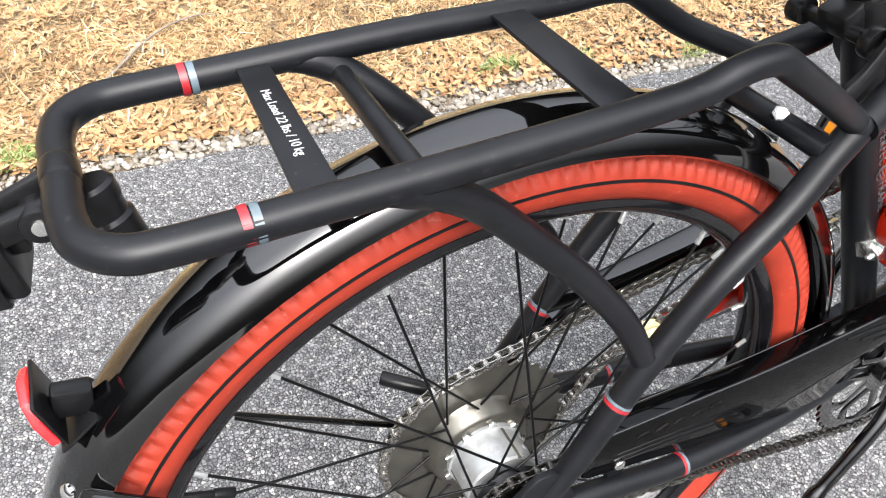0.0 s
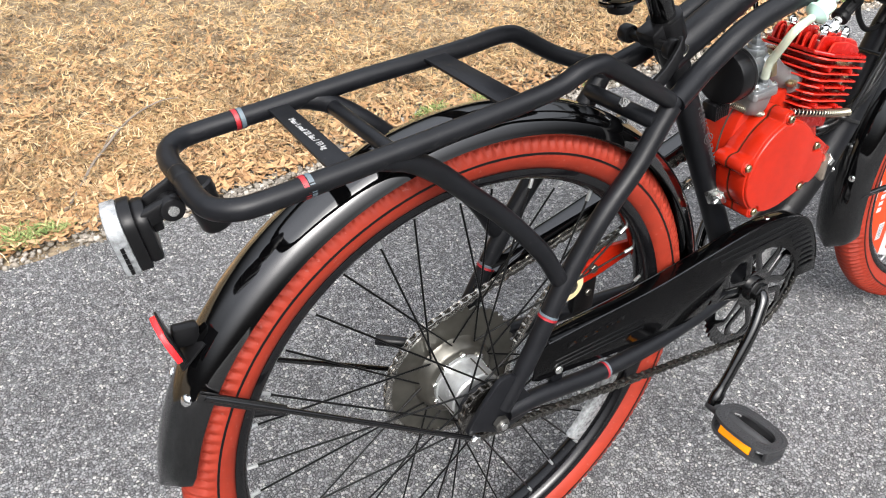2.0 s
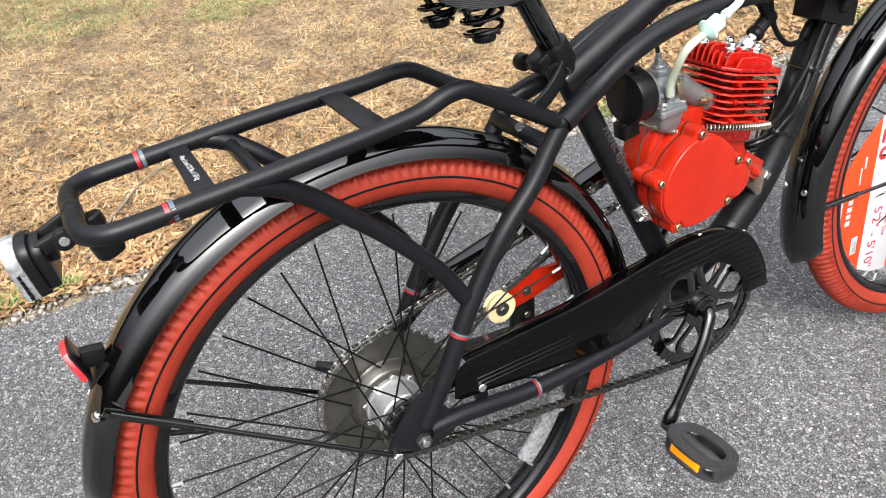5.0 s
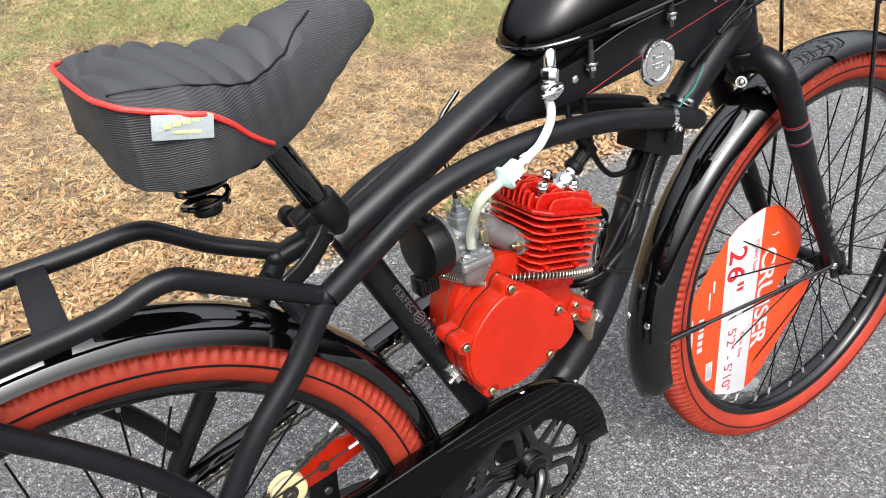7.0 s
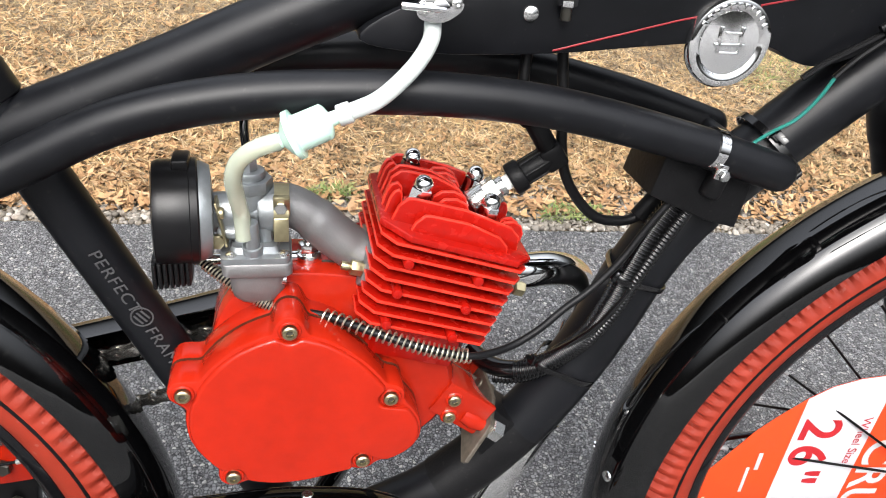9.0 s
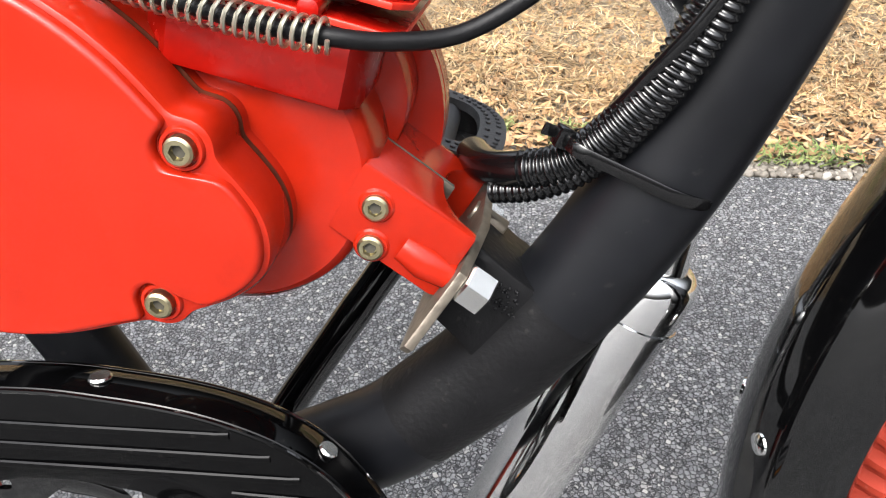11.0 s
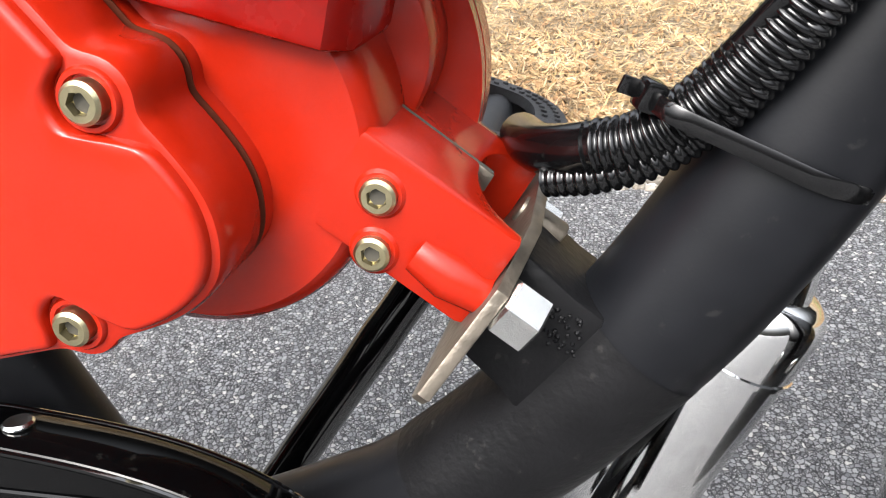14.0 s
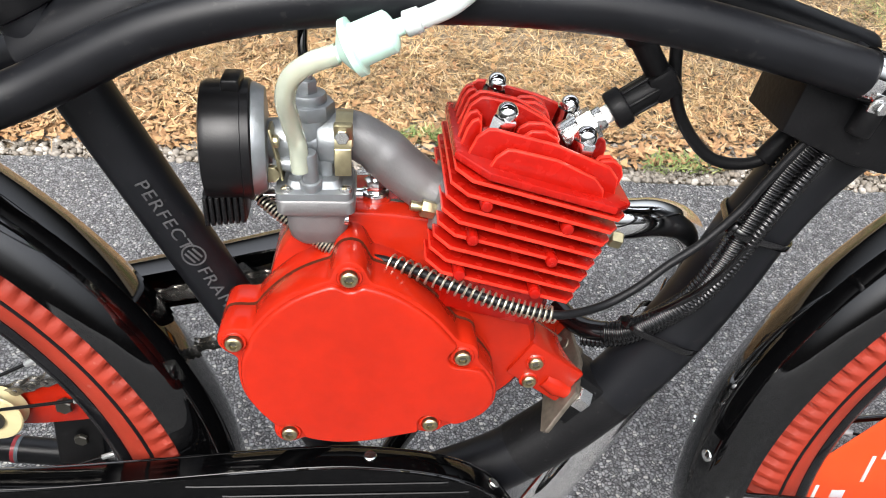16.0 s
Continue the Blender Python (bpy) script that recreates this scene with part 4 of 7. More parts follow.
def toothed(bm, r, teeth, y0, y1, depth=0.0045, hole=0.012):
    """A toothed ring plate round the y axis."""
    n = teeth * 6

    def tooth(j, k, ang, rr, hh):
        if j in (1, 2):
            ph = (k % 6) / 6
            return rr - depth * (0.5 - 0.5 * math.cos(2 * math.pi * ph)), hh
        return rr, hh
    return spin(bm, [(hole, y0), (r, y0 + 0.0004), (r, y1 - 0.0004), (hole, y1)], n, closed=True, wobble=tooth)


# wheel sprocket driven by the engine, with its split clamp adaptor
b = bmesh.new()
toothed(b, 0.0925, 44, 0.0335, 0.0365, hole=0.052)
spin(b, [(0.053, 0.0335), (0.050, 0.030), (0.047, 0.020), (0.043, 0.017), (0.026, 0.017), (0.026, 0.0195), (0.042, 0.0195), (0.045, 0.022), (0.048, 0.033), (0.053, 0.0365)], 72, closed=True)
part("drive_sprocket", b, SPROCKET, rear_wheel, "dished olive-grey steel chain sprocket")
b = bmesh.new()
spin(b, [(0.0225, -0.0205), (0.0320, -0.0205), (0.0340, -0.0185), (0.0340, 0.0125), (0.0362, 0.0130), (0.0365, 0.0168), (0.020, 0.0168)], 56)
adaptor = part("hub_adaptor", b, SILVER, rear_wheel, "bright aluminium split clamp")
part("adaptor_sleeve", spin(bmesh.new(), [(0.0185, -0.0200), (0.0228, -0.0200), (0.0228, -0.0170), (0.0185, -0.0170)], 40, closed=True), BLACK_RUBBER, adaptor, "black rubber sleeve")
for a in (35, 95, 155, 215, 275, 335):
    out = V(math.cos(radians(a)), 0, math.sin(radians(a)))
    part("adaptor_bolt", hex_nut(0.0052, 0.0016), SILVER, rear_wheel, "", aim(out * 0.0328 + V(0, -0.006 if a % 2 else 0.004, 0), out))
    if a in (35, 155):
        part("adaptor_split", block(bmesh.new(), (0.0012, 0.036, 0.0030), Matrix.Rotation(radians(-a - 30), 4, "Y") @ Matrix.Translation((0.0337, -0.003, 0)), 0.0003), DARK_HOLE, adaptor)
for a in range(0, 360, 40):
    q = V(0.037 * math.cos(radians(a)), 0.017, 0.037 * math.sin(radians(a)))
    part("sprocket_bolt", hex_nut(0.0048, 0.004), STEEL, rear_wheel, "", aim(q, (0, -1, 0)))
b = bmesh.new()
toothed(b, 0.0385, 18, -0.0445, -0.0415, 0.004, 0.014)
part("rear_cog", b, CHAIN, rear_wheel)

# ---- chains ----
def link_outline(p, r, waist):
    pts = []
    for k in range(9):
        a = radians(90 + 180 * k / 8)
        pts.append((r * math.cos(a), r * math.sin(a)))
    pts.append((p / 2, -waist))
    for k in range(9):
        a = radians(-90 + 180 * k / 8)
        pts.append((p + r * math.cos(a), r * math.sin(a)))
    pts.append((p / 2, waist))
    return pts


PITCH = 0.0127


def link_mesh(outer):
    b = bmesh.new()
    for s in (1, -1):
        y = (0.0037 if outer else 0.0026) * s
        prism(b, link_outline(PITCH, 0.0042, 0.0031), y - 0.0005, y + 0.0005, 0.0002)
    if outer:
        for x in (0, PITCH):
            rod(b, (x, -0.0048, 0), (x, 0.0048, 0), 0.0018, 8, 0.0003)
    else:
        for x in (0, PITCH):
            rod(b, (x, -0.0024, 0), (x, 0.0024, 0), 0.0038, 10, 0.0003)
    return finish(b, "chain_link", 35)


LINKS = (link_mesh(True), link_mesh(False))
LINKS_BRIGHT = (link_mesh(True), link_mesh(False))


def around(c, r, a0, a1, n=24):
    return [V(c[0] + r * math.cos(radians(a0 + (a1 - a0) * k / n)), 0, c[1] + r * math.sin(radians(a0 + (a1 - a0) * k / n))) for k in range(n + 1)]


def chain(name, label, loop, y, mat, meshes):
    """Links of one pitch each, laid along a closed line."""
    loop = loop + [loop[0]]
    dist = [0.0]
    for p, q in zip(loop, loop[1:]):
        dist.append(dist[-1] + (q - p).length)
    count = int(round(dist[-1] / PITCH / 2) * 2)
    step = dist[-1] / count

    def at(s):
        s %= dist[-1]
        k = max(i for i in range(len(dist)) if dist[i] <= s)
        k = min(k, len(loop) - 2)
        seg = dist[k + 1] - dist[k]
        return loop[k].lerp(loop[k + 1], (s - dist[k]) / seg if seg else 0)
    pins = [at(i * step) for i in range(count)]
    b = bmesh.new()
    for p in pins:
        rod(b, p + V(0, y - 0.0020, 0), p + V(0, y + 0.0020, 0), 0.0030, 8, 0.0003)
    c = part(name, b, mat, bicycle, label)
    for i, p in enumerate(pins):
        q = pins[(i + 1) % count]
        d = q - p
        part("chain_link", meshes[i % 2], mat, c, "", Matrix.Translation(p + V(0, y, 0)) @ Matrix.Rotation(-math.atan2(d.z, d.x), 4, "Y") @ Matrix.Diagonal((d.length / PITCH, 1, 1, 1)))
    return c


pedal_loop = around((0, R_WHEEL), 0.0364, 82, 262) + around((BB.x, BB.z), 0.094, -92, 88)
chain("pedal_chain", "dark oiled roller chain", pedal_loop, -0.043, CHAIN, LINKS)
drive_loop = around((0, R_WHEEL), 0.0895, 101, 348, 40) + [V(0.120, 0, 0.362), V(0.148, 0, 0.389), V(0.165, 0, 0.4005), V(0.25, 0, 0.430)] + around((0.408, 0.492), 0.022, -75, 101)
chain("drive_chain", "bright steel engine chain", drive_loop, 0.035, BRIGHT_CHAIN, LINKS_BRIGHT)
guard = [(0.040, 0.402), (0.050, 0.432), (0.075, 0.452), (0.122, 0.471), (0.245, 0.497), (0.320, 0.515), (0.400, 0.536), (0.412, 0.500), (0.330, 0.474), (0.240, 0.456), (0.125, 0.436), (0.085, 0.424), (0.056, 0.404)]
b = bmesh.new()
prism(b, guard, 0.052, 0.055, 0.0008)
top = [V(x, 0, z) for x, z in guard[2:7]]
sweep(b, [p + V(0, 0.045, 0.0) for p in top], 0.012, 8, squash=((0, 0, 1), 0.12))
part("drive_chain_guard", b, GLOSS, bicycle, "long black sheet-metal chain guard on the engine side")
# idler
b = bmesh.new()
spin(b, [(0.006, -0.006), (0.0205, -0.006), (0.0215, -0.005), (0.0195, -0.002), (0.0195, 0.003), (0.0215, 0.006), (0.0205, 0.007), (0.006, 0.007)], 40, (0.174, 0.028, 0.392))
idler = part("chain_tensioner", prism(bmesh.new(), [(p.x, p.z) for p in curve([(0.160, 0, 0.388), (0.172, 0, 0.374), (0.192, 0, 0.371), (0.214, 0, 0.3725), (0.240, 0, 0.3755), (0.268, 0, 0.3815), (0.300, 0, 0.388), (0.304, 0, 0.404), (0.285, 0, 0.408), (0.256, 0, 0.413), (0.236, 0, 0.4175), (0.214, 0, 0.4145), (0.196, 0, 0.405), (0.172, 0, 0.402)], 4, True)], 0.037, 0.043, 0.001), RED, bicycle, "red steel tensioner arm with ivory roller")
part("roller", b, NYLON, idler, "ivory nylon roller")
part("roller_bearing", spin(bmesh.new(), [(0.0095, -0.0085), (0.0095, -0.0065), (0.0, -0.0065)], 24, (0.174, 0.028, 0.392)), SPROCKET, idler)
part("roller_bolt", hex_nut(0.0055, 0.005), DARK_STEEL, idler, "", aim((0.174, 0.021, 0.392), (0, -1, 0)))
part("arm_bolt", hex_nut(0.0065, 0.006), SPROCKET, idler, "", aim((0.2215, 0.036, 0.393), (0, -1, 0)))
b = bmesh.new()
block(b, (0.036, 0.012, 0.070), pose(0.2195, 0.050, 0.352, 0, 6, 0), 0.002)
part("tensioner_clamp", b, PLASTIC, idler)
part("clamp_bolt", hex_nut(0.0055, 0.004), SPROCKET, idler, "", aim((0.222, 0.043, 0.349), (0, -1, 0)))
# brake arm end on the far side of the hub
b = bmesh.new()
rod(b, (-0.060, 0.115, 0.361), (-0.022, 0.088, 0.353), 0.0072, 16, 0.0015)
rod(b, (-0.022, 0.088, 0.353), (0.0, 0.070, 0.345), 0.0050, 12)
part("axle_peg", b, PLASTIC, bicycle)

# ---- cranks and pedals ----
b = bmesh.new()
ring_r = 0.096
arms = []
toothed(b, ring_r, 46, -0.0445, -0.0410, 0.0045, 0.078)
spin(b, [(0.018, -0.0445), (0.032, -0.0445), (0.032, -0.0410), (0.018, -0.0410)], 40, closed=True)
for k in range(6):
    a = radians(60 * k + 12)
    d, t = V(math.cos(a), 0, math.sin(a)), V(-math.sin(a), 0, math.cos(a))
    for s in (1, -1):
        path = curve([d * 0.030 + t * 0.004 * s, d * 0.045 + t * 0.015 * s, d * 0.062 + t * 0.024 * s, d * 0.080 + t * 0.012 * s], 4)
        arms.append(path)
chainring = part("chainring", b, GLOSS, bicycle, "black pierced steel chainring", Matrix.Translation(BB))
for path in arms:
    part("chainring_arm", tube([p + V(0, -0.04275, 0) for p in path], 0.0062, 8, squash=((0, 1, 0), 0.3)), GLOSS, chainring)
b = bmesh.new()
rod(b, BB + V(0, -0.036, 0), BB + V(0, -0.052, 0), 0.019, 28, 0.002)
rod(b, BB + V(0, -0.052, 0), BB + V(0, -0.058, 0), 0.014, 6, 0.001)
part("bearing_cone", b, GLOSS, bicycle)


def crank_path(s):
    q = V(-0.099, 0, -0.141).normalized() * s
    base = BB.copy()
    y = -0.062 * s
    return curve([base + V(0, y * 0.7, 0), base + V(0, y, 0) + q * 0.006, base + V(0, y - 0.008 * s, 0) + q * 0.028, base + V(0, y - 0.014 * s, 0) + q * 0.06, base + V(0, y - 0.018 * s, 0) + q * 0.12, base + V(0, y - 0.020 * s, 0) + q * 0.172], 6)


for s in (1, -1):
    path = crank_path(s)
    n = len(path)
    part("crank_arm", tube(path, [0.0095] * (n - 8) + [0.009] * 5 + [0.0115, 0.0115, 0.010], 20, squash=((0, 1, 0), 0.82)), GLOSS, bicycle)


def pedal(centre, tilt, s):
    """A resin platform pedal: two tread bars with knobs round two openings, and reflectors front and back."""
    m = Matrix.Translation(centre) @ Matrix.Rotation(radians(tilt), 4, "Y")
    L, W, H = 0.098, 0.070, 0.024

    def oval(l, w, n=28, k=2.8):
        return [(math.copysign(abs(math.cos(t)) ** (2 / k), math.cos(t)) * w, math.copysign(abs(math.sin(t)) ** (2 / k), math.sin(t)) * l)
                for t in (2 * math.pi * i / n for i in range(n))]
    b = bmesh.new()
    # rim with a central opening, turned so that its plane is level
    lay = m @ Matrix.Rotation(radians(90), 4, "X")
    outer, inner = oval(L / 2, W / 2), oval(L / 2 - 0.014, W / 2 - 0.016)
    for z0, z1 in ((-H / 2, -H / 2 + 0.005), (H / 2 - 0.005, H / 2)):
        vs = [[b.verts.new(lay @ V(x, y, z)) for x, z in ring] for ring, y in ((outer, z0), (outer, z1), (inner, z1), (inner, z0))]
        for r, q in zip(vs, vs[1:] + vs[:1]):
            for k in range(len(r)):
                b.faces.new((r[k], r[(k + 1) % len(r)], q[(k + 1) % len(r)], q[k]))
    for x in (-W / 2 + 0.008, W / 2 - 0.008):
        block(b, (0.006, L * 0.62, H - 0.004), m @ Matrix.Translation((x, 0, 0)), 0.001)
    for y in (-L / 2 + 0.007, L / 2 - 0.007):
        block(b, (W * 0.62, 0.006, H - 0.004), m @ Matrix.Translation((0, y, 0)), 0.001)
    body = part("pedal", b, GREY_PLASTIC, bicycle, "charcoal resin platform pedal with amber reflectors")
    part("pedal_axle", rod(bmesh.new(), m @ V(0, s * (L / 2 + 0.022), 0), m @ V(0, -s * L / 2 + s * 0.01, 0), 0.0085, 18, 0.002), GREY_PLASTIC, body)
    kb = bmesh.new()
    for i, (x, z) in enumerate(oval(L / 2 - 0.0045, W / 2 - 0.005, 44)):
        for h in (H / 2, -H / 2):
            spin(kb, [(0.0017, 0), (0.0015, 0.001), (0.0, 0.0012)], 6, m @ V(x, z, h), m.to_3x3() @ V(0, 0, 1 if h > 0 else -1))
    for i, (x, z) in enumerate(oval(L / 2 - 0.010, W / 2 - 0.0115, 34)):
        for h in (H / 2, -H / 2):
            spin(kb, [(0.0017, 0), (0.0015, 0.001), (0.0, 0.0012)], 6, m @ V(x, z, h), m.to_3x3() @ V(0, 0, 1 if h > 0 else -1))
    tagged(part("tread", kb, GREY_PLASTIC, body), kind="stuff")
    for x in (-W / 2 + 0.0042, W / 2 - 0.0042):
        part("pedal_reflector", block(bmesh.new(), (0.003, L * 0.52, 0.013), m @ Matrix.Translation((x, 0, 0)), 0.0008), AMBER, body, "amber reflector")
    return body


pedal((0.359, -0.146, 0.155), 14, 1)
pedal((0.553, 0.150, 0.450), 20, -1)

# ---- chain guard ----
GUARD_Y = -0.0580
guard_top = [(0.052, 0.362), (0.059, 0.398), (0.075, 0.407), (0.150, 0.408), (0.237, 0.409), (0.310, 0.415), (0.375, 0.421), (0.424, 0.4235), (0.455, 0.421), (0.480, 0.417), (0.500, 0.411), (0.518, 0.402), (0.534, 0.388), (0.549, 0.365), (0.562, 0.338), (0.570, 0.312), (0.574, 0.290)]
guard_low = [(0.550, 0.2915), (0.527, 0.295), (0.523, 0.316), (0.5134, 0.3356), (0.499, 0.354), (0.4802, 0.3674), (0.457, 0.377), (0.4335, 0.381), (0.411, 0.3805), (0.3934, 0.3764), (0.374, 0.366), (0.3584, 0.3516), (0.335, 0.3258), (0.304, 0.3227), (0.2303, 0.3287), (0.1612, 0.3387), (0.1045, 0.3496), (0.060, 0.357)]
b = prism(bmesh.new(), guard_top + guard_low, GUARD_Y, GUARD_Y + 0.0022, 0.001)
lip = curve([V(x, 0, z) for x, z in guard_top[2:16]], 5)
inward = []
for p, q in zip(lip, lip[1:] + [lip[-1] * 2 - lip[-2]]):
    d = (q - p).normalized()
    inward.append(V(d.z, 0, -d.x))
rows = [[p + n * k + V(0, GUARD_Y + y, 0) for p, n in zip(lip, inward)] for y, k in ((0.0, 0.0004), (0.0012, -0.0008), (0.009, -0.0004), (0.0200, 0.0022), (0.0222, 0.0040), (0.0212, 0.0046), (0.009, 0.0012), (0.0014, 0.0014))]
loft(b, [[r[k] for r in rows] for k in range(len(lip))])
chain_guard = part("chain_guard", b, GUARD, bicycle, "glossy black pressed-steel chain guard with ribs")
part("folded_edge", tube([p + n * 0.0004 + V(0, GUARD_Y + 0.0004, 0) for p, n in zip(lip, inward)], 0.0010, 8), GLOSS, chain_guard, "shiny folded top edge")
part("rolled_edge", tube([p + n * 0.0030 + V(0, GUARD_Y + 0.0212, 0) for p, n in zip(lip, inward)], 0.0009, 8), GLOSS, chain_guard, "shiny rolled back edge")
for k in range(11):
    z = 0.4085 - 0.0098 * k
    x1 = (0.498, 0.512, 0.522, 0.530, 0.537, 0.543, 0.548, 0.552, 0.556, 0.559, 0.562)[k]
    x0 = 0.330 + 0.022 * k if k < 3 else 0.495 + 0.006 * (k - 3) if k < 7 else 0.530
    part("rib", tube([V(x0, GUARD_Y - 0.0002, z), V(x0 + 0.006, GUARD_Y - 0.0006, z), V(x1 - 0.004, GUARD_Y - 0.0006, z - 0.001), V(x1, GUARD_Y - 0.0002, z - 0.001)], 0.0016, 8, squash=((0, 1, 0), 0.6)), GUARD, chain_guard)
for k in range(3):
    part("groove", rod(bmesh.new(), (0.085, GUARD_Y, 0.376 - 0.006 * k), (0.225, GUARD_Y, 0.371 - 0.007 * k), 0.0008, 6, 0.0003), GUARD, chain_guard)
b = bmesh.new()
for k in range(5):
    block(b, (0.012, 0.0006, 0.007), pose(0.108 + 0.019 * k, GUARD_Y - 0.0002, 0.390, 0, -1, 0), 0.0002)
part("embossed_bars", b, GUARD, chain_guard)
part("guard_screw", hex_nut(0.0055, 0.003, 16), STEEL, chain_guard, "zinc screw", aim((0.089, GUARD_Y, 0.3605), (0, -1, 0)))
part("guard_tab", block(bmesh.new(), (0.016, 0.010, 0.026), pose(0.089, GUARD_Y + 0.006, 0.352), 0.001), MATTE, chain_guard)
part("lip_screw", hex_nut(0.0044, 0.002, 16), STEEL, chain_guard, "zinc screw", aim((0.447, GUARD_Y + 0.011, 0.4215), (0, 0.1, 1)))
part("lip_screw", hex_nut(0.0040, 0.002, 16), STEEL, chain_guard, "zinc screw", aim((0.530, GUARD_Y + 0.011, 0.3925), (0.55, 0.1, 0.8)))


# ---- fenders ----
def fender(name, label, centre, r, a0, a1, half=0.034, m=None, skirt=(0.0, 0.0)):
    """A rolled mudguard with a raised crown and turned edges, from angle a0 to a1."""
    # half of the section: across, depth, how far the turned edge reaches further down
    side = [(1.0, 0.0, -0.0250, 1.0), (1.0, 0.0012, -0.0237, 1.0), (1.0, 0.0, -0.0200, 0.4), (0.93, 0.0, -0.0128, 0.0), (0.80, 0.0, -0.0070, 0.0), (0.62, 0.0, -0.0030, 0.0), (0.45, 0.0, -0.0012, 0.0), (0.36, 0.0, 0.0006, 0.0), (0.2, 0.0, 0.0016, 0.0)]

    def section(drop):
        near = [(-half * w - e, d - drop * f) for w, e, d, f in side]
        return near + [(0.0, 0.0020)] + [(-y, d) for y, d in near[::-1]]

    n = 72
    rings = []
    for k in range(n + 1):
        a = radians(a0 + (a1 - a0) * k / n)
        end = min(k, n - k) / n
        trim = 1.0 if end > 0.035 else 0.25 + 0.75 * math.sqrt(max(0.0, 1 - (1 - end / 0.035) ** 2))
        prof = section(skirt[0] + (skirt[1] - skirt[0]) * k / n)
        ring = []
        for y, d in prof + [(y * 0.95, d - 0.0014) for y, d in prof[::-1]]:
            rr = r + d * (1 if trim == 1 else 0.6 + 0.4 * trim)
            ring.append(V(centre[0] + rr * math.cos(a), centre[1] + y * trim, centre[2] + rr * math.sin(a)))
        rings.append(ring)
    return part(name, loft(bmesh.new(), rings), GLOSS, bicycle, label, m, 32)


rear_fender = fender("rear_fender", "glossy black steel mudguard over the rear tyre", (0, 0, R_WHEEL), 0.3545, 2, 167, skirt=(-0.001, -0.001))
front_fender = fender("front_fender", "glossy black steel mudguard over the front tyre", FRONT_C + V(-0.020, -0.008, 0.0), 0.3595, 62, 196, half=0.0335, m=STEER, skirt=(-0.004, 0.011))


def stay_rod(parent, a, b_, flat):
    """A mudguard stay: round wire with its upper end hammered flat."""
    a, b_ = V(*a), V(*b_)
    d = (b_ - a).normalized()
    b = bmesh.new()
    path = [a + (b_ - a) * (k / 12) for k in range(13)]
    sweep(b, path, [0.0030] * 13, 10)
    m = Matrix.Translation(b_ - d * 0.036) @ Matrix((d, V(0, 1, 0), d.cross(V(0, 1, 0)))).transposed().to_4x4()
    block(b, (0.085, 0.0024, flat), m, 0.0008)
    part("fender_stay", b, GLOSS, parent)


for s in (-1, 1):
    stay_rod(rear_fender, (-0.035, 0.066 * s, 0.331), (-0.287, 0.036 * s, 0.523), 0.011)
    stay_rod(front_fender, (1.049, 0.066 * s, 0.352), (0.716, 0.032 * s - 0.007, 0.346), 0.011)
    part("stay_nut", hex_nut(0.0062, 0.007, 6), STEEL, rear_fender, "zinc nut", aim((-0.035, 0.064 * s, 0.331), (0, s, 0)))
    part("stay_nut", hex_nut(0.0058, 0.007, 6), STEEL, front_fender, "zinc nut", aim((1.049, 0.064 * s, 0.352), (0, s, 0)))
for a, y in ((161, -0.024), (161, 0.024)):
    q = V(0.351 * math.cos(radians(149)), y * 0.9, R_WHEEL + 0.351 * math.sin(radians(149)))
    part("fender_screw", spin(bmesh.new(), [(0.0058, 0), (0.0052, 0.0016), (0.003, 0.0026), (0, 0.0028)], 18), CHROME, rear_fender, "", aim(q, (math.cos(radians(149)), y * 22, math.sin(radians(149)))))
for a, y in ((173.5, -0.018), (173.5, 0.018)):
    q = FRONT_C + V(-0.020 + 0.357 * math.cos(radians(a)), y - 0.007, 0.357 * math.sin(radians(a)))
    part("fender_screw", spin(bmesh.new(), [(0.0052, 0), (0.0046, 0.0015), (0.0026, 0.0024), (0, 0.0026)], 18), CHROME, front_fender, "", aim(q, (math.cos(radians(a)), y * 20, math.sin(radians(a)))))
# rear reflector on its bracket
b = bmesh.new()
block(b, (0.030, 0.034, 0.0025), pose(-0.283, 0, 0.553, 0, -38, 0), 0.0008)
block(b, (0.0025, 0.040, 0.036), pose(-0.2945, 0, 0.5700, 0, -12, 0), 0.0008)
block(b, (0.022, 0.012, 0.020), pose(-0.282, 0, 0.568, 0, 10, 0), 0.002)
bracket = part("reflector_bracket", b, PLASTIC, rear_fender, "black reflector bracket")
b = bmesh.new()
o = [(-0.026, -0.020), (0.026, -0.020), (0.027, 0.004), (0.018, 0.019), (0.0, 0.024), (-0.018, 0.019), (-0.027, 0.004)]
prism(b, o, -0.0035, 0.0035, 0.0015, frame_at((-0.2985, 0, 0.5725), (0, 1, 0), (-0.22, 0, 0.97)) @ Matrix.Diagonal((0.80, 0.8, 0.80, 1.0)) @ Matrix.Rotation(radians(0), 4, "X"))
part("rear_reflector", b, RED_LENS, rear_fender, "red plastic rear reflector")

# ---- rack ----
half = [(0.232, -0.053, 0.652), (0.216, -0.056, 0.664), (0.166, -0.068, 0.6975), (0.131, -0.0737, 0.7205), (0.116, -0.0748, 0.7300), (0.104, -0.0750, 0.7320), (0.089, -0.0750, 0.7300), (0.052, -0.0750, 0.7210), (-0.05, -0.0750, 0.7150), (-0.15, -0.0750, 0.7115), (-0.208, -0.0748, 0.7099), (-0.2290, -0.0710, 0.7095), (-0.2430, -0.0570, 0.7090), (-0.2475, -0.0360, 0.7090), (-0.2478, -0.018, 0.7090), (-0.2475, 0.0, 0.7090)]
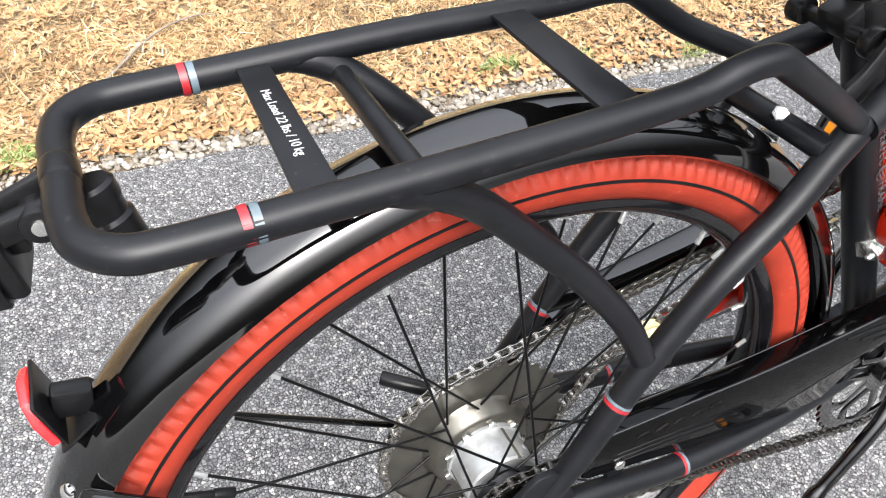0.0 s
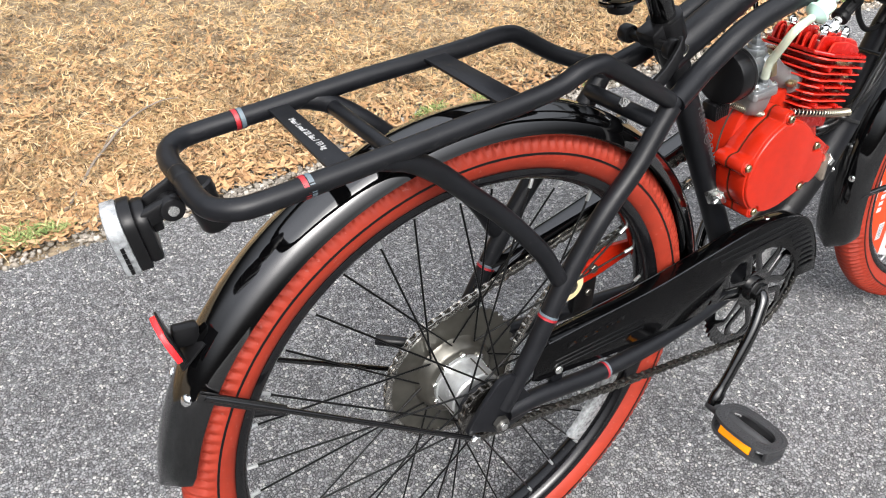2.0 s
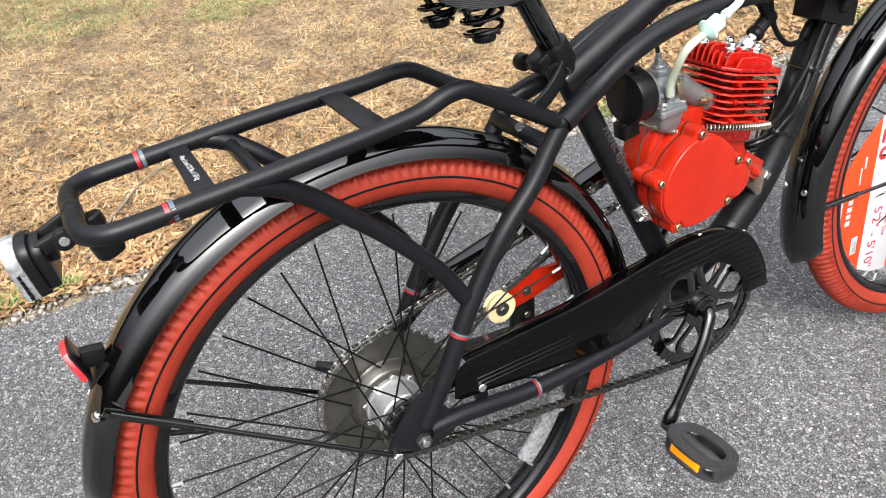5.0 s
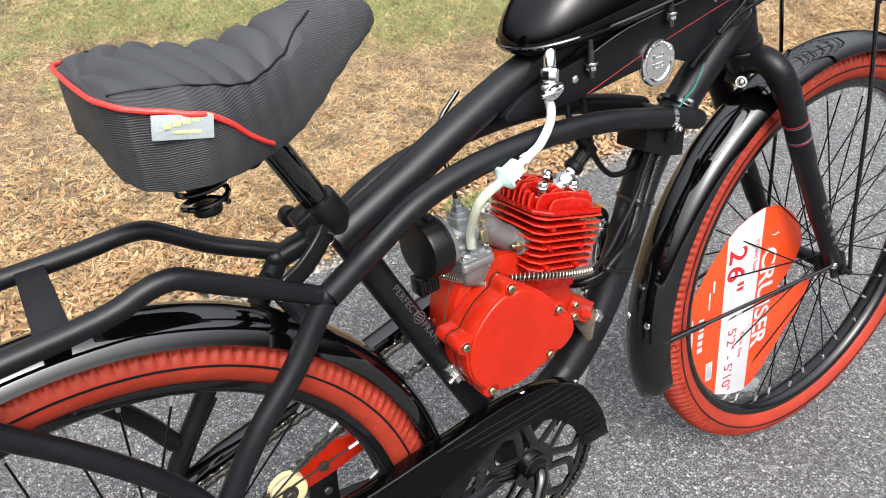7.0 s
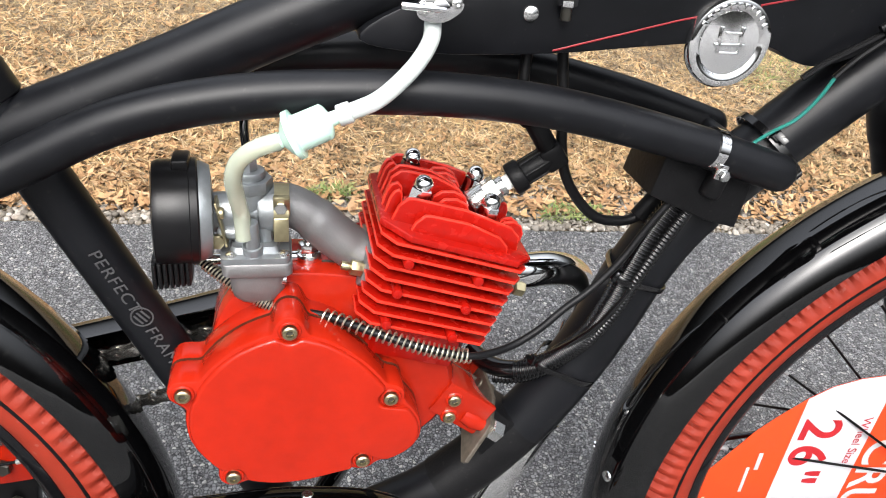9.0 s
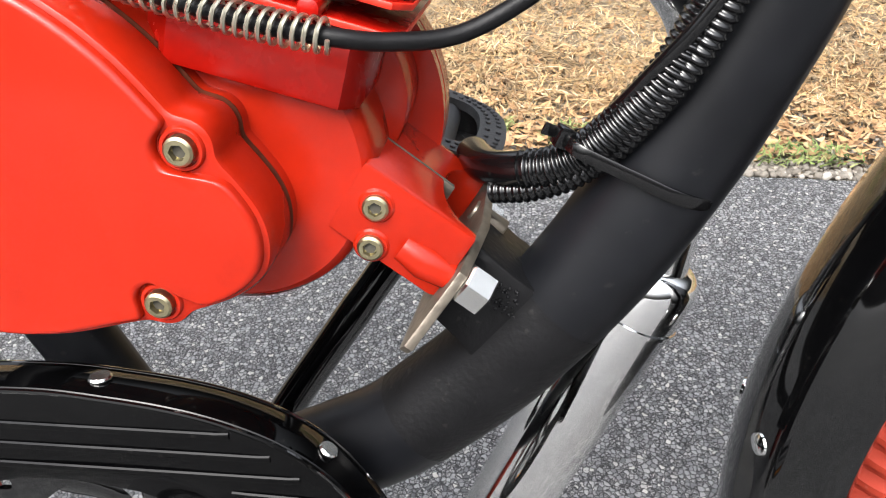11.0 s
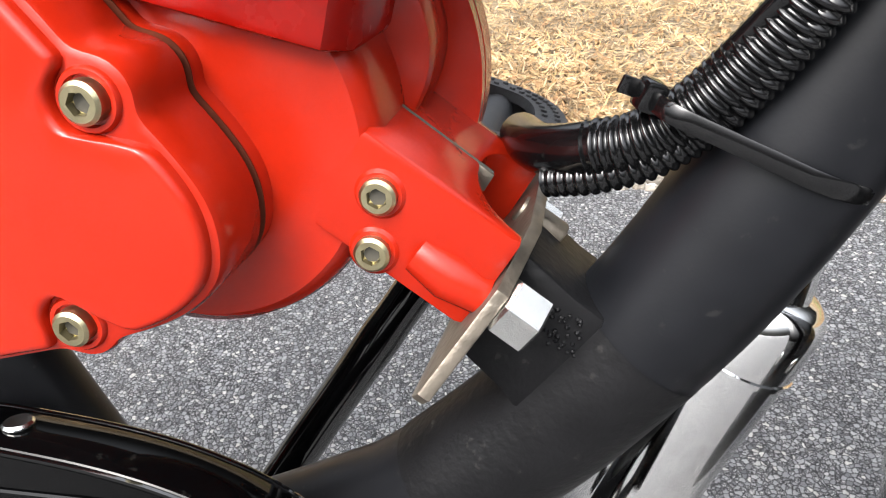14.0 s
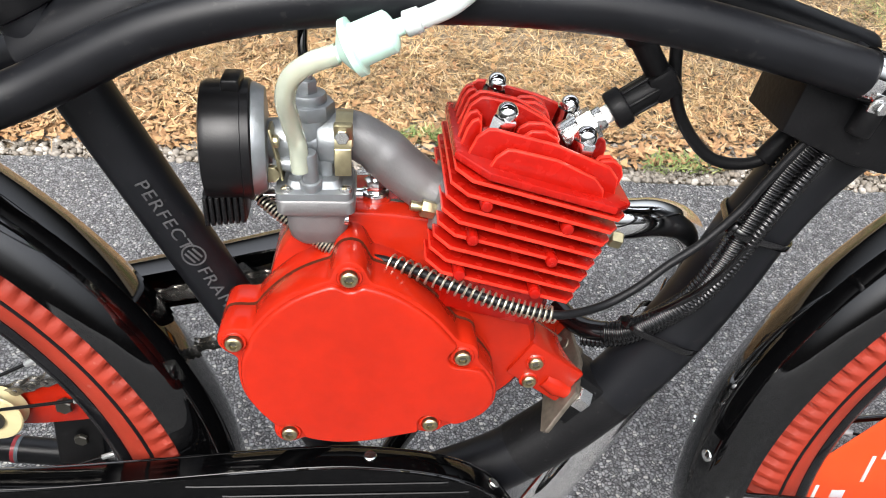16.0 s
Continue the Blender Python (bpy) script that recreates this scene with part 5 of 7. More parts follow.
# the far rail is bent a little lower at its front
far_half = [V(x + 0.014 * max(0.0, min(1.0, (x - 0.03) / 0.07)), -y, z - 0.016 * max(0.0, min(1.0, (x - 0.02) / 0.09)) * max(0.0, min(1.0, (0.232 - x) / 0.05))) for x, y, z in half[:-1]]
rails = curve([V(*p) for p in half] + far_half[::-1], 6)
part("rack_rail", tube(rails, 0.0090, 20), MATTE, bicycle, "bent matte black carrier rail")
rack_part = bpy.data.objects["rack_rail"]
for x0, x1, zp in ((-0.155, -0.133, 0.7140), (0.008, 0.035, 0.7185)):
    b = bmesh.new()
    prism(b, [(x0 + 0.002, -0.066), (x1 + 0.001, -0.066), (x1 + 0.003, 0.066), (x0 + 0.006, 0.066)], -0.0015, 0.0015, 0.0006, Matrix.Translation((0, 0, zp)) @ Matrix.Rotation(radians(90), 4, "X") @ Matrix.Diagonal((1, 1, -1, 1)))
    part("cross_plate", b, MATTE, rack_part)
lettering("Max Load 22 lbs / 10 kg", 0.0074, LOAD_PRINT, rack_part, frame_at((-0.1410, -0.002, 0.7158), (0, -1, 0), (0, 0, 1)), "load_lettering")
for y in (-0.0745, 0.0745):
    for mat, x, w, nm in ((RED_BAND, -0.1775, 0.0042, "red_band"), (GREY_BAND, -0.1725, 0.0040, "grey_band")):
        band(rack_part, (x, y, 0.7107), (1, 0, 0.034), 0.0092, w, mat, nm)
brace = [(-0.124, -0.0746, 0.7115), (-0.102, -0.0740, 0.7080), (-0.080, -0.069, 0.6960), (-0.052, -0.061, 0.6720), (-0.018, -0.058, 0.636), (0.010, -0.058, 0.6065), (0.040, -0.0575, 0.570), (0.066, -0.0575, 0.533), (0.086, -0.058, 0.494)]
for pts in (brace, mirrored(brace)):
    part("rack_brace", tube(curve([V(*p) for p in pts], 6), [0.0060 + 0.00062 * min(k, 6) for k in range(49)], 18), MATTE, rack_part)
for q in ((0.2325, -0.0525, 0.6515), (0.2325, 0.0525, 0.6515)):
    b = bmesh.new()
    bmesh.ops.create_icosphere(b, subdivisions=3, radius=0.0112)
    for w in b.verts:
        w.co *= 1 + 0.05 * noise.noise(w.co * 260)
    part("weld_bead", b, MATTE, rack_part, "", Matrix.Translation(q))
part("brace_bar", rod(bmesh.new(), (-0.088, -0.064, 0.700), (-0.088, 0.064, 0.700), 0.0070, 16), MATTE, rack_part)

# ---- saddle ----
stations = [  # x, half width, crown height, rim height, skirt bottom
    (0.084, 0.056, 0.868, 0.865, 0.822), (0.088, 0.082, 0.876, 0.867, 0.815), (0.098, 0.101, 0.882, 0.866, 0.810), (0.118, 0.113, 0.886, 0.862, 0.807), (0.142, 0.118, 0.886, 0.855, 0.806),
    (0.165, 0.114, 0.882, 0.847, 0.806), (0.185, 0.102, 0.878, 0.836, 0.805), (0.205, 0.085, 0.877, 0.826, 0.803), (0.225, 0.067, 0.881, 0.824, 0.801), (0.247, 0.052, 0.887, 0.828, 0.803),
    (0.270, 0.044, 0.893, 0.840, 0.815), (0.294, 0.039, 0.898, 0.853, 0.834), (0.316, 0.037, 0.899, 0.863, 0.851), (0.332, 0.033, 0.895, 0.869, 0.861), (0.343, 0.024, 0.886, 0.872, 0.866), (0.348, 0.013, 0.878, 0.873, 0.869)]
# the broad back is a little shorter than the nose
stations = [(x if x > 0.25 else 0.25 - (0.25 - x) * 0.92, *rest) for x, *rest in stations]
BACK_X = stations[0][0]


def saddle_at(x):
    i = max(k for k in range(len(stations) - 1) if stations[k][0] <= x + 1e-9)
    a, c = stations[i], stations[i + 1]
    t = (x - a[0]) / (c[0] - a[0])
    t = t * t * (3 - 2 * t) * 0.5 + t * 0.5
    return [a[k] + (c[k] - a[k]) * t for k in range(1, 5)]


def pad_share(x):
    """How much of the width the quilted top takes."""
    return 0.82


def saddle_ring(x, n=30):
    w, crown, rim_z, low = saddle_at(x)
    ring = []
    for k in range(-n, n + 1):
        u = k / n
        y = w * math.sin(u * math.pi / 2)
        z = rim_z + (crown - rim_z) * (math.cos(u * math.pi / 2) ** 0.9)
        pad = max(0.0, 1 - (abs(y) / (pad_share(x) * w + 0.004)) ** 8) if BACK_X + 0.006 < x < 0.325 else 0.0
        z += pad * min(1.0, max(0.0, (0.275 - x) / 0.03)) * (0.0085 * abs(math.sin((x - BACK_X - 0.008 - 0.30 * abs(y)) * math.pi / 0.027)) ** 0.50 - 0.006)
        ring.append(V(x, y, z))
    for t in (0.12, 0.35, 0.7, 0.92, 1.0):
        ring.append(V(x, w * (1.0 + 0.02 * math.sin(t * 3.1) - 0.05 * t * t), rim_z + (low - rim_z) * t))
    ring.append(V(x, w * 0.7, low + 0.004))
    ring.append(V(x, -w * 0.7, low + 0.004))
    for t in (1.0, 0.92, 0.7, 0.35, 0.12):
        ring.append(V(x, -w * (1.0 + 0.02 * math.sin(t * 3.1) - 0.05 * t * t), rim_z + (low - rim_z) * t))
    return ring


xs = [BACK_X + (0.348 - BACK_X) * k / 230 for k in range(231)]
b = bmesh.new()
rings = [saddle_ring(min(x, 0.3479)) for x in xs]
loft(b, rings)
me = finish(b, "saddle", 70)
me.materials.append(RIBBED)
me.materials.append(FABRIC)
for p in me.polygons:
    c = p.center
    w, crown, rim_z, low = saddle_at(min(max(c.x, BACK_X + 0.0001), 0.3478))
    if abs(c.y) < pad_share(c.x) * w + 0.002 and c.z > rim_z and c.x < 0.27 and p.normal.z > 0.1:
        p.material_index = 1
saddle = part("saddle", me, RIBBED, bicycle, "padded black ribbed cruiser saddle with red piping")
line = []
for k in range(-44, 45):
    u = abs(k) / 44
    x = BACK_X + 0.0002 + 0.111 * u ** 1.25
    w, crown, rim_z, low = saddle_at(x)
    drop = max(0.0, (u - 0.62) / 0.38) ** 1.6
    z = rim_z + 0.004 + (low + 0.006 - rim_z) * drop
    line.append(V(x - 0.0012 * (1 - u), math.copysign(w * 1.015 + 0.0005, k) if k else 0.0, z if u > 0.2 else rim_z + 0.004 + (0.2 - u) * 0.02))
sm = [line[0]] + [(a + c * 2 + d) / 4 for a, c, d in zip(line, line[1:], line[2:])] + [line[-1]]
part("piping", tube(sm, 0.0021, 10), PIPING, saddle, "red piping round the seat edge")
for side in (-1, 1):
    seam = []
    for k in range(50):
        x = BACK_X + 0.010 + (0.285 - BACK_X - 0.010) * k / 49
        w, crown, rim_z, low = saddle_at(x)
        share = 0.82 - 0.25 * max(0.0, (x - 0.25) / 0.035)
        seam.append(V(x, side * share * w, rim_z + (crown - rim_z) * math.cos(math.asin(share)) ** 0.9 + 0.0002))
    part("pad_seam", tube(seam, 0.0011, 8), BLACK_RUBBER, saddle)
lab = V(0.1400, -0.1195, 0.8530)
part("side_label", block(bmesh.new(), (0.040, 0.0016, 0.0165), Matrix.Translation(lab) @ Matrix.Rotation(radians(13), 4, "Y") @ Matrix.Rotation(radians(-3), 4, "Z"), 0.0006), LABEL, saddle, "grey and lime woven maker's label")
for k in range(6):
    size, shift = ((0.0048, 0.0006, 0.0038), V(-0.010 + 0.0065 * k, -0.0011, 0.0035)) if k < 5 else ((0.018, 0.0006, 0.0020), V(0.002, -0.0011, -0.0035))
    part("label_bar", block(bmesh.new(), size, Matrix.Translation(lab + shift) @ Matrix.Rotation(radians(13), 4, "Y"), 0.0002), LIME, saddle)
for y in (-0.046, 0.046):
    turns = 3.2
    path = [V(0.158 + (0.0175 + 0.0050 * (k / 110)) * math.cos(2 * math.pi * turns * k / 110), y + (0.0175 + 0.0050 * (k / 110)) * math.sin(2 * math.pi * turns * k / 110), 0.764 + 0.040 * k / 110) for k in range(111)]
    part("seat_spring", tube(path, 0.0024, 8), GLOSS, saddle, "black coil spring under the seat")
    part("spring_cup", rod(bmesh.new(), (0.158, y, 0.760), (0.158, y, 0.769), 0.012, 20, 0.003), PLASTIC, saddle)
b = bmesh.new()
for y in (-0.022, 0.022):
    sweep(b, curve([(0.140, y * 1.8, 0.800), (0.160, y * 1.6, 0.775), (0.205, y, 0.795), (0.250, y, 0.802), (0.285, y * 0.6, 0.832)], 6), 0.0036, 10)
block(b, (0.035, 0.052, 0.018), pose(0.218, 0, 0.795, 0, -6, 0), 0.004)
part("seat_rail", b, GLOSS, saddle)
part("seat_pan", rod(bmesh.new(), (0.205, -0.040, 0.790), (0.205, 0.040, 0.790), 0.010, 18, 0.003), PLASTIC, saddle)

# ---- fork and head ----
HEAD_T, HEAD_B = V(0.854, 0, 0.845), V(0.8835, 0, 0.724)
part("head_tube", tube([HEAD_B, HEAD_T], 0.0205, 28), MATTE, bicycle)
axis = (HEAD_B - HEAD_T).normalized()
for p, d in ((HEAD_B, axis), (HEAD_T, -axis)):
    part("headset_cup", spin(bmesh.new(), [(0.0208, -0.004), (0.0245, -0.003), (0.0255, 0.003), (0.0235, 0.007), (0.025, 0.0085), (0.0245, 0.013), (0.019, 0.015)], 36, p, d), MATTE, bicycle)
leg = [(0.887, -0.016, 0.702), (0.888, -0.034, 0.704), (0.893, -0.050, 0.691), (0.907, -0.056, 0.663), (0.9245, -0.057, 0.628), (0.9535, -0.057, 0.564), (0.988, -0.057, 0.496), (1.018, -0.057, 0.434), (1.046, -0.057, 0.381), (1.064, -0.057, 0.345)]
fork = part("fork", tube(curve([V(*p) for p in leg], 6), [0.0175] * 20 + [0.0165] * 12 + [0.0150] * 10 + [0.0135] * 7 + [0.012] * 6, 20), MATTE, bicycle, "matte black curved steel fork", STEER)
part("fork_leg", tube(curve(mirrored(leg), 6), [0.0175] * 20 + [0.0165] * 12 + [0.0150] * 10 + [0.0135] * 7 + [0.012] * 6, 20), MATTE, fork)
b = bmesh.new()
rod(b, HEAD_B + axis * 0.012, HEAD_B + axis * 0.036, 0.022, 28, 0.004)
block(b, (0.034, 0.060, 0.030), Matrix.Translation((0.892, 0, 0.700)) @ Matrix.Rotation(radians(14), 4, "Y"), 0.007)
part("fork_crown", b, MATTE, fork)
for s in (-1, 1):
    part("fork_end", prism(bmesh.new(), [(1.060, 0.322), (1.070, 0.318), (1.086, 0.322), (1.090, 0.340), (1.082, 0.362), (1.066, 0.372), (1.056, 0.366), (1.052, 0.345)], 0.058 * s, 0.063 * s, 0.001), MATTE, fork)
    for q, mat, nm in ((V(0.9290, 0.057 * s, 0.6185), RED_BAND, "red_band"), (V(0.9302, 0.057 * s, 0.6160), GREY_BAND, "grey_band"),
                       (V(0.9410, 0.057 * s, 0.5925), GREY_BAND, "grey_band"), (V(0.9422, 0.057 * s, 0.5900), RED_BAND, "red_band")):
        band(fork, q, (0.43, 0, -0.9), 0.0171, 0.0012, mat, nm)
b = bmesh.new()
for k in range(5):
    block(b, (0.0070, 0.0005, 0.0120), Matrix.Translation(V(0.999, -0.0718, 0.474).lerp(V(1.040, -0.0708, 0.400), k / 4)) @ Matrix.Rotation(radians(-29 + 90), 4, "Y"), 0.0002)
part("fork_bars", b, GREY_PRINT, fork)
part("crown_bolt", acorn_nut(0.0058, 0.005), STEEL, fork, "zinc dome nut", aim((0.868, -0.016, 0.678), (-0.75, -0.6, 0.25)))
b = bmesh.new()
rod(b, (0.872, -0.004, 0.684), (0.892, 0.0, 0.692), 0.0045, 12)
block(b, (0.012, 0.030, 0.022), pose(0.880, 0, 0.680, 0, 20, 0), 0.002)
part("fender_mount", b, PLASTIC, fork)


# ---- engine ----
engine = thing("engine", "red two-stroke bicycle engine bolted into the black frame", "engine")
FLIP = Matrix(((1, 0, 0, 0), (0, 0, 1, 0), (0, 1, 0, 0), (0, 0, 0, 1)))
CYL = Matrix.Translation((0.532, 0, 0.590)) @ Matrix.Rotation(radians(16), 4, "Y")


def scaled(outline, k, c=None):
    cx = sum(p[0] for p in outline) / len(outline) if c is None else c[0]
    cz = sum(p[1] for p in outline) / len(outline) if c is None else c[1]
    return [(cx + (x - cx) * k, cz + (z - cz) * k) for x, z in outline]


def smooth_outline(pts, steps=4):
    return [(p.x, p.z) for p in curve([(x, 0, z) for x, z in pts], steps, True)]


b = bmesh.new()
spin(b, [(0.0, 0.038), (0.044, 0.038), (0.050, 0.034), (0.0530, 0.027), (0.0530, -0.020), (0.0515, -0.0245), (0.0485, -0.0270), (0.0, -0.0270)], 72, (0.499, 0, 0.4975))
crankcase = part("crankcase", b, RED, engine, "glossy red cast crankcase")
b = bmesh.new()
spin(b, [(0.0, 0.056), (0.050, 0.056), (0.058, 0.053), (0.0615, 0.047), (0.0615, 0.0345), (0.0605, 0.0340), (0.0605, 0.0330), (0.0615, 0.0325), (0.0615, 0.026), (0.0, 0.026)], 72, (0.508, 0, 0.503))
part("magneto_cover", b, RED, engine, "round red magneto cover")
b = bmesh.new()
prism(b, smooth_outline([(.520, .548), (.545, .543), (.556, .530), (.560, .515), (.556, .500), (.545, .486), (.530, .480)], 3), 0.0015, 0.0300, 0.002)
part("front_case", b, RED, crankcase)
b = bmesh.new()
rear_case = smooth_outline([(0.386, 0.480), (0.384, 0.520), (0.392, 0.556), (0.408, 0.578), (0.430, 0.588), (0.470, 0.586), (0.497, 0.578), (0.520, 0.560), (0.530, 0.525), (0.515, 0.475), (0.450, 0.462), (0.400, 0.462)], 4)
prism(b, rear_case, -0.0160, 0.032, 0.003)
part("gear_case", b, RED, crankcase)
b = bmesh.new()
prism(b, scaled(rear_case, 1.004), -0.0012, 0.0012, 0.0002)
part("case_seam", b, DARK_HOLE, crankcase)
b = bmesh.new()
rod(b, (0.4505, 0.002, 0.574), (0.4505, 0.002, 0.5885), 0.0095, 28, 0.002)
part("clutch_shaft_boss", b, RED, crankcase)
b = bmesh.new()
rod(b, (0.4505, 0.002, 0.588), (0.4505, 0.002, 0.5935), 0.0082, 24, 0.001)
rod(b, (0.4505, 0.002, 0.5935), (0.4505, 0.002, 0.6005), 0.0066, 6, 0.0008)
rod(b, (0.4505, 0.002, 0.600), (0.4505, 0.002, 0.606), 0.0036, 14, 0.0008)
rod(b, (0.4505, 0.002, 0.5905), (0.378, 0.000, 0.5905), 0.0036, 14, 0.001)
part("clutch_nut", b, CHROME, engine, "chrome hexagon nut and stud")

cover_line = [(.414, .561), (.399, .551), (.387, .538), (.379, .523), (.3755, .508), (.377, .490), (.385, .474), (.396, .462), (.411, .454), (.428, .4505), (.447, .4515), (.467, .456), (.490, .461), (.507, .467),
              (.517, .475), (.5200, .484), (.5185, .495), (.511, .507), (.498, .522), (.484, .540), (.470, .553), (.455, .562), (.434, .567)]
cover = smooth_outline(cover_line, 4)
centre = V(0.447, 0, 0.505)
COVER_BOLTS = ((.437, .572), (.501, .516), (.372, .528), (.484, .463), (.3985, .457))


def star(outline, lobes, lobe_r, grow=0.0, cut=None, n=288):
    """An outline seen from the centre, with round lobes added at its bolts, or scooped out round them."""
    out = []
    pts = [(x - centre.x, z - centre.z) for x, z in outline]
    for k in range(n):
        a = 2 * math.pi * k / n
        dx, dz = math.cos(a), math.sin(a)
        r = 0.0
        for (x0, z0), (x1, z1) in zip(pts, pts[1:] + pts[:1]):
            ex, ez = x1 - x0, z1 - z0
            det = dx * ez - dz * ex
            if abs(det) > 1e-12:
                t, u = (x0 * ez - z0 * ex) / det, (x0 * dz - z0 * dx) / det
                if t > 0 and 0 <= u <= 1:
                    r = max(r, t)
        r += grow
        for x, z in lobes:
            along, off = (x - centre.x) * dx + (z - centre.z) * dz, (x - centre.x) * dz - (z - centre.z) * dx
            if along > 0 and abs(off) < lobe_r:
                reach = math.sqrt(lobe_r ** 2 - off ** 2)
                r = min(r, along - reach) if cut else max(r, along + reach)
        out.append(r)
    for _ in range(2):
        out = [(out[i - 1] + 2 * out[i] + out[(i + 1) % n]) / 4 for i in range(n)]
    return [(centre.x + r * math.cos(2 * math.pi * k / n), centre.z + r * math.sin(2 * math.pi * k / n)) for k, r in enumerate(out)]


flange = star(cover, COVER_BOLTS, 0.0100, 0.0038)
pad = star(cover, COVER_BOLTS, 0.0082, 0.0012, cut=True)
b = prism(bmesh.new(), flange, -0.0335, -0.0570, 0.0022)
loft(b, [[V(x, y, z) + (V(x, 0, z) - centre).normalized() * grow for x, z in pad] for y, grow in (
    (-0.0560, 0.0004), (-0.0588, 0.0002), (-0.0598, -0.0004), (-0.0603, -0.0012), (-0.0605, -0.0024))])
clutch_cover = part("clutch_cover", b, RED, engine, "smooth glossy red side cover")
part("cover_gasket", prism(bmesh.new(), scaled(flange, 1.001, (0.447, 0.505)), -0.0330, -0.0325, 0.0001), GASKET, engine, "thin olive paper gasket")
part("case_half", prism(bmesh.new(), scaled(flange, 0.998, (0.447, 0.505)), -0.0140, -0.0320, 0.0012), RED, crankcase)
COVER_BOLT = socket_bolt(0.0047, 0.0036)
for x, z in COVER_BOLTS:
    b = bmesh.new()
    spin(b, [(0.0074, 0.0555), (0.0071, 0.0578), (0.0066, 0.0584), (0.0056, 0.0584), (0.0053, 0.0572), (0.0, 0.0572)], 32, (x, 0, z), (0, -1, 0))
    part("bolt_boss", b, RED, clutch_cover)
    place = Matrix.Translation((x, -0.0576, z)) @ Matrix.Rotation(radians(x * 900), 4, "Y")
    part("cover_bolt", COVER_BOLT, BRASS, clutch_cover, "yellow zinc socket screw", place)
    part("bolt_socket", finish(spin(bmesh.new(), [(0.0, 0.0), (0.0024, 0.0), (0.0023, 0.0004), (0.0, 0.0004)], 6), "bolt_socket", 30), DARK_HOLE, clutch_cover, "", place @ Matrix.Translation((0, -0.0016, 0)))

# mount lugs onto the down tube
END_N = V(0.79, 0, -0.61)
END_T = V(0.61, 0, 0.79)
LUG = Matrix.Translation((0.5858, 0.0, 0.4738)) @ Matrix((END_N, V(0.51, 0, 0.80), V(0, -1, 0))).transposed().to_4x4()
notch = [(-0.0168 * math.cos(radians(a)) ** 0.8, 0.0235 * math.sin(radians(a))) for a in range(-84, 85, 8)]
lug = [(-0.046, -0.0300), (-0.003, -0.0300), (0.0, -0.0280), (0.0, -0.0242)] + notch + [(0.0, 0.0242), (0.0, 0.0275), (-0.003, 0.0295), (-0.046, 0.0295)]
part("mount_lug", prism(bmesh.new(), lug, -0.0300, 0.0, 0.0016, LUG), RED, engine, "red cast mounting lug with a scooped end")
part("lug_seam", block(bmesh.new(), (0.0330, 0.012, 0.0007), LUG @ Matrix.Translation((-0.0295, -0.0055, 0.0008)), 0.0002), DARK_HOLE, engine)
part("lug_shim", block(bmesh.new(), (0.0050, 0.006, 0.0012), LUG @ Matrix.Translation((-0.0150, -0.0032, 0.0008)), 0.0003), RAW, engine, "bare steel shim edge")
web = [(.512, .500), (.520, .5185), (.532, .5140), (.5490, .5022), (.5560, .4965), (.5560, .4860), (.5540, .4720), (.545, .4640), (.520, .4650)]
part("mount_web", prism(bmesh.new(), web, -0.0110, 0.0110, 0.001), RED, engine)
b = bmesh.new()
sweep(b, [V(0.5600, -0.0260, 0.4700), V(0.5675, -0.0272, 0.4645), V(0.5755, -0.0262, 0.4588)], [0.0060, 0.0070, 0.0058], 14)
part("lug_rib", b, RED, engine)
LUG_BOLT = socket_bolt(0.0046, 0.0028)
SOCKET = finish(spin(bmesh.new(), [(0.0, 0.0), (0.00225, 0.0), (0.00220, 0.0004), (0.0, 0.0004)], 6), "bolt_socket", 30)


def hex_socket(parent, place, depth):
    part("bolt_socket", SOCKET, DARK_HOLE, parent, "", place @ Matrix.Translation((0, -depth, 0)))


for q in ((.5520, -0.0292, .4862), (.5492, -0.0292, .4712)):
    b = bmesh.new()
    spin(b, [(0.0066, -0.002), (0.0064, 0.0004), (0.0056, 0.0012), (0, 0.0012)], 28, (q[0], q[1], q[2]), (0, -1, 0))
    part("lug_bolt_boss", b, RED, engine)
    place = Matrix.Translation((q[0], q[1] - 0.0010, q[2]))
    part("lug_bolt", LUG_BOLT, BRASS, engine, "zinc socket screw", place)
    hex_socket(engine, place, 0.0014)
PLATE = Matrix.Translation((0.5791, 0.0, 0.4598)) @ Matrix((END_T, V(0, 1, 0), END_T.cross(V(0, 1, 0)))).transposed().to_4x4()
PLATE_LINE = [(-0.031, -0.041), (-0.027, -0.044), (0.004, -0.034), (0.0145, -0.012), (0.0145, 0.034), (-0.012, 0.036), (-0.017, 0.000)]
part("adaptor_plate", prism(bmesh.new(), PLATE_LINE, -0.0019, 0.0019, 0.0006, PLATE @ FLIP), RAW, engine, "bare raw steel adaptor plate")
part("mount_nut", hex_nut(0.0082, 0.0105), STEEL, engine, "large zinc hexagon nut", aim(V(0.5806, -0.030, 0.4586), END_N, 14))
part("mount_nut", hex_nut(0.0082, 0.0105), STEEL, engine, "large zinc hexagon nut", aim(V(0.5806, 0.027, 0.4586), END_N, 5))
b = bmesh.new()
rod(b, V(0.581, 0.012, 0.4672), V(0.5935, 0.012, 0.4578), 0.0042, 14, 0.001)
part("mount_stud", b, RAW, engine)
b = bmesh.new()
prism(b, [(.5655, .437), (.585, .466), (.599, .4525), (.606, .447), (.603, .425), (.584, .414), (.578, .423)], -0.017, 0.019, 0.0015)
bracket_part = part("mount_bracket", b, TAPE, bicycle, "black welded bracket crusted with paint")
b = bmesh.new()
rnd = random.Random(5)
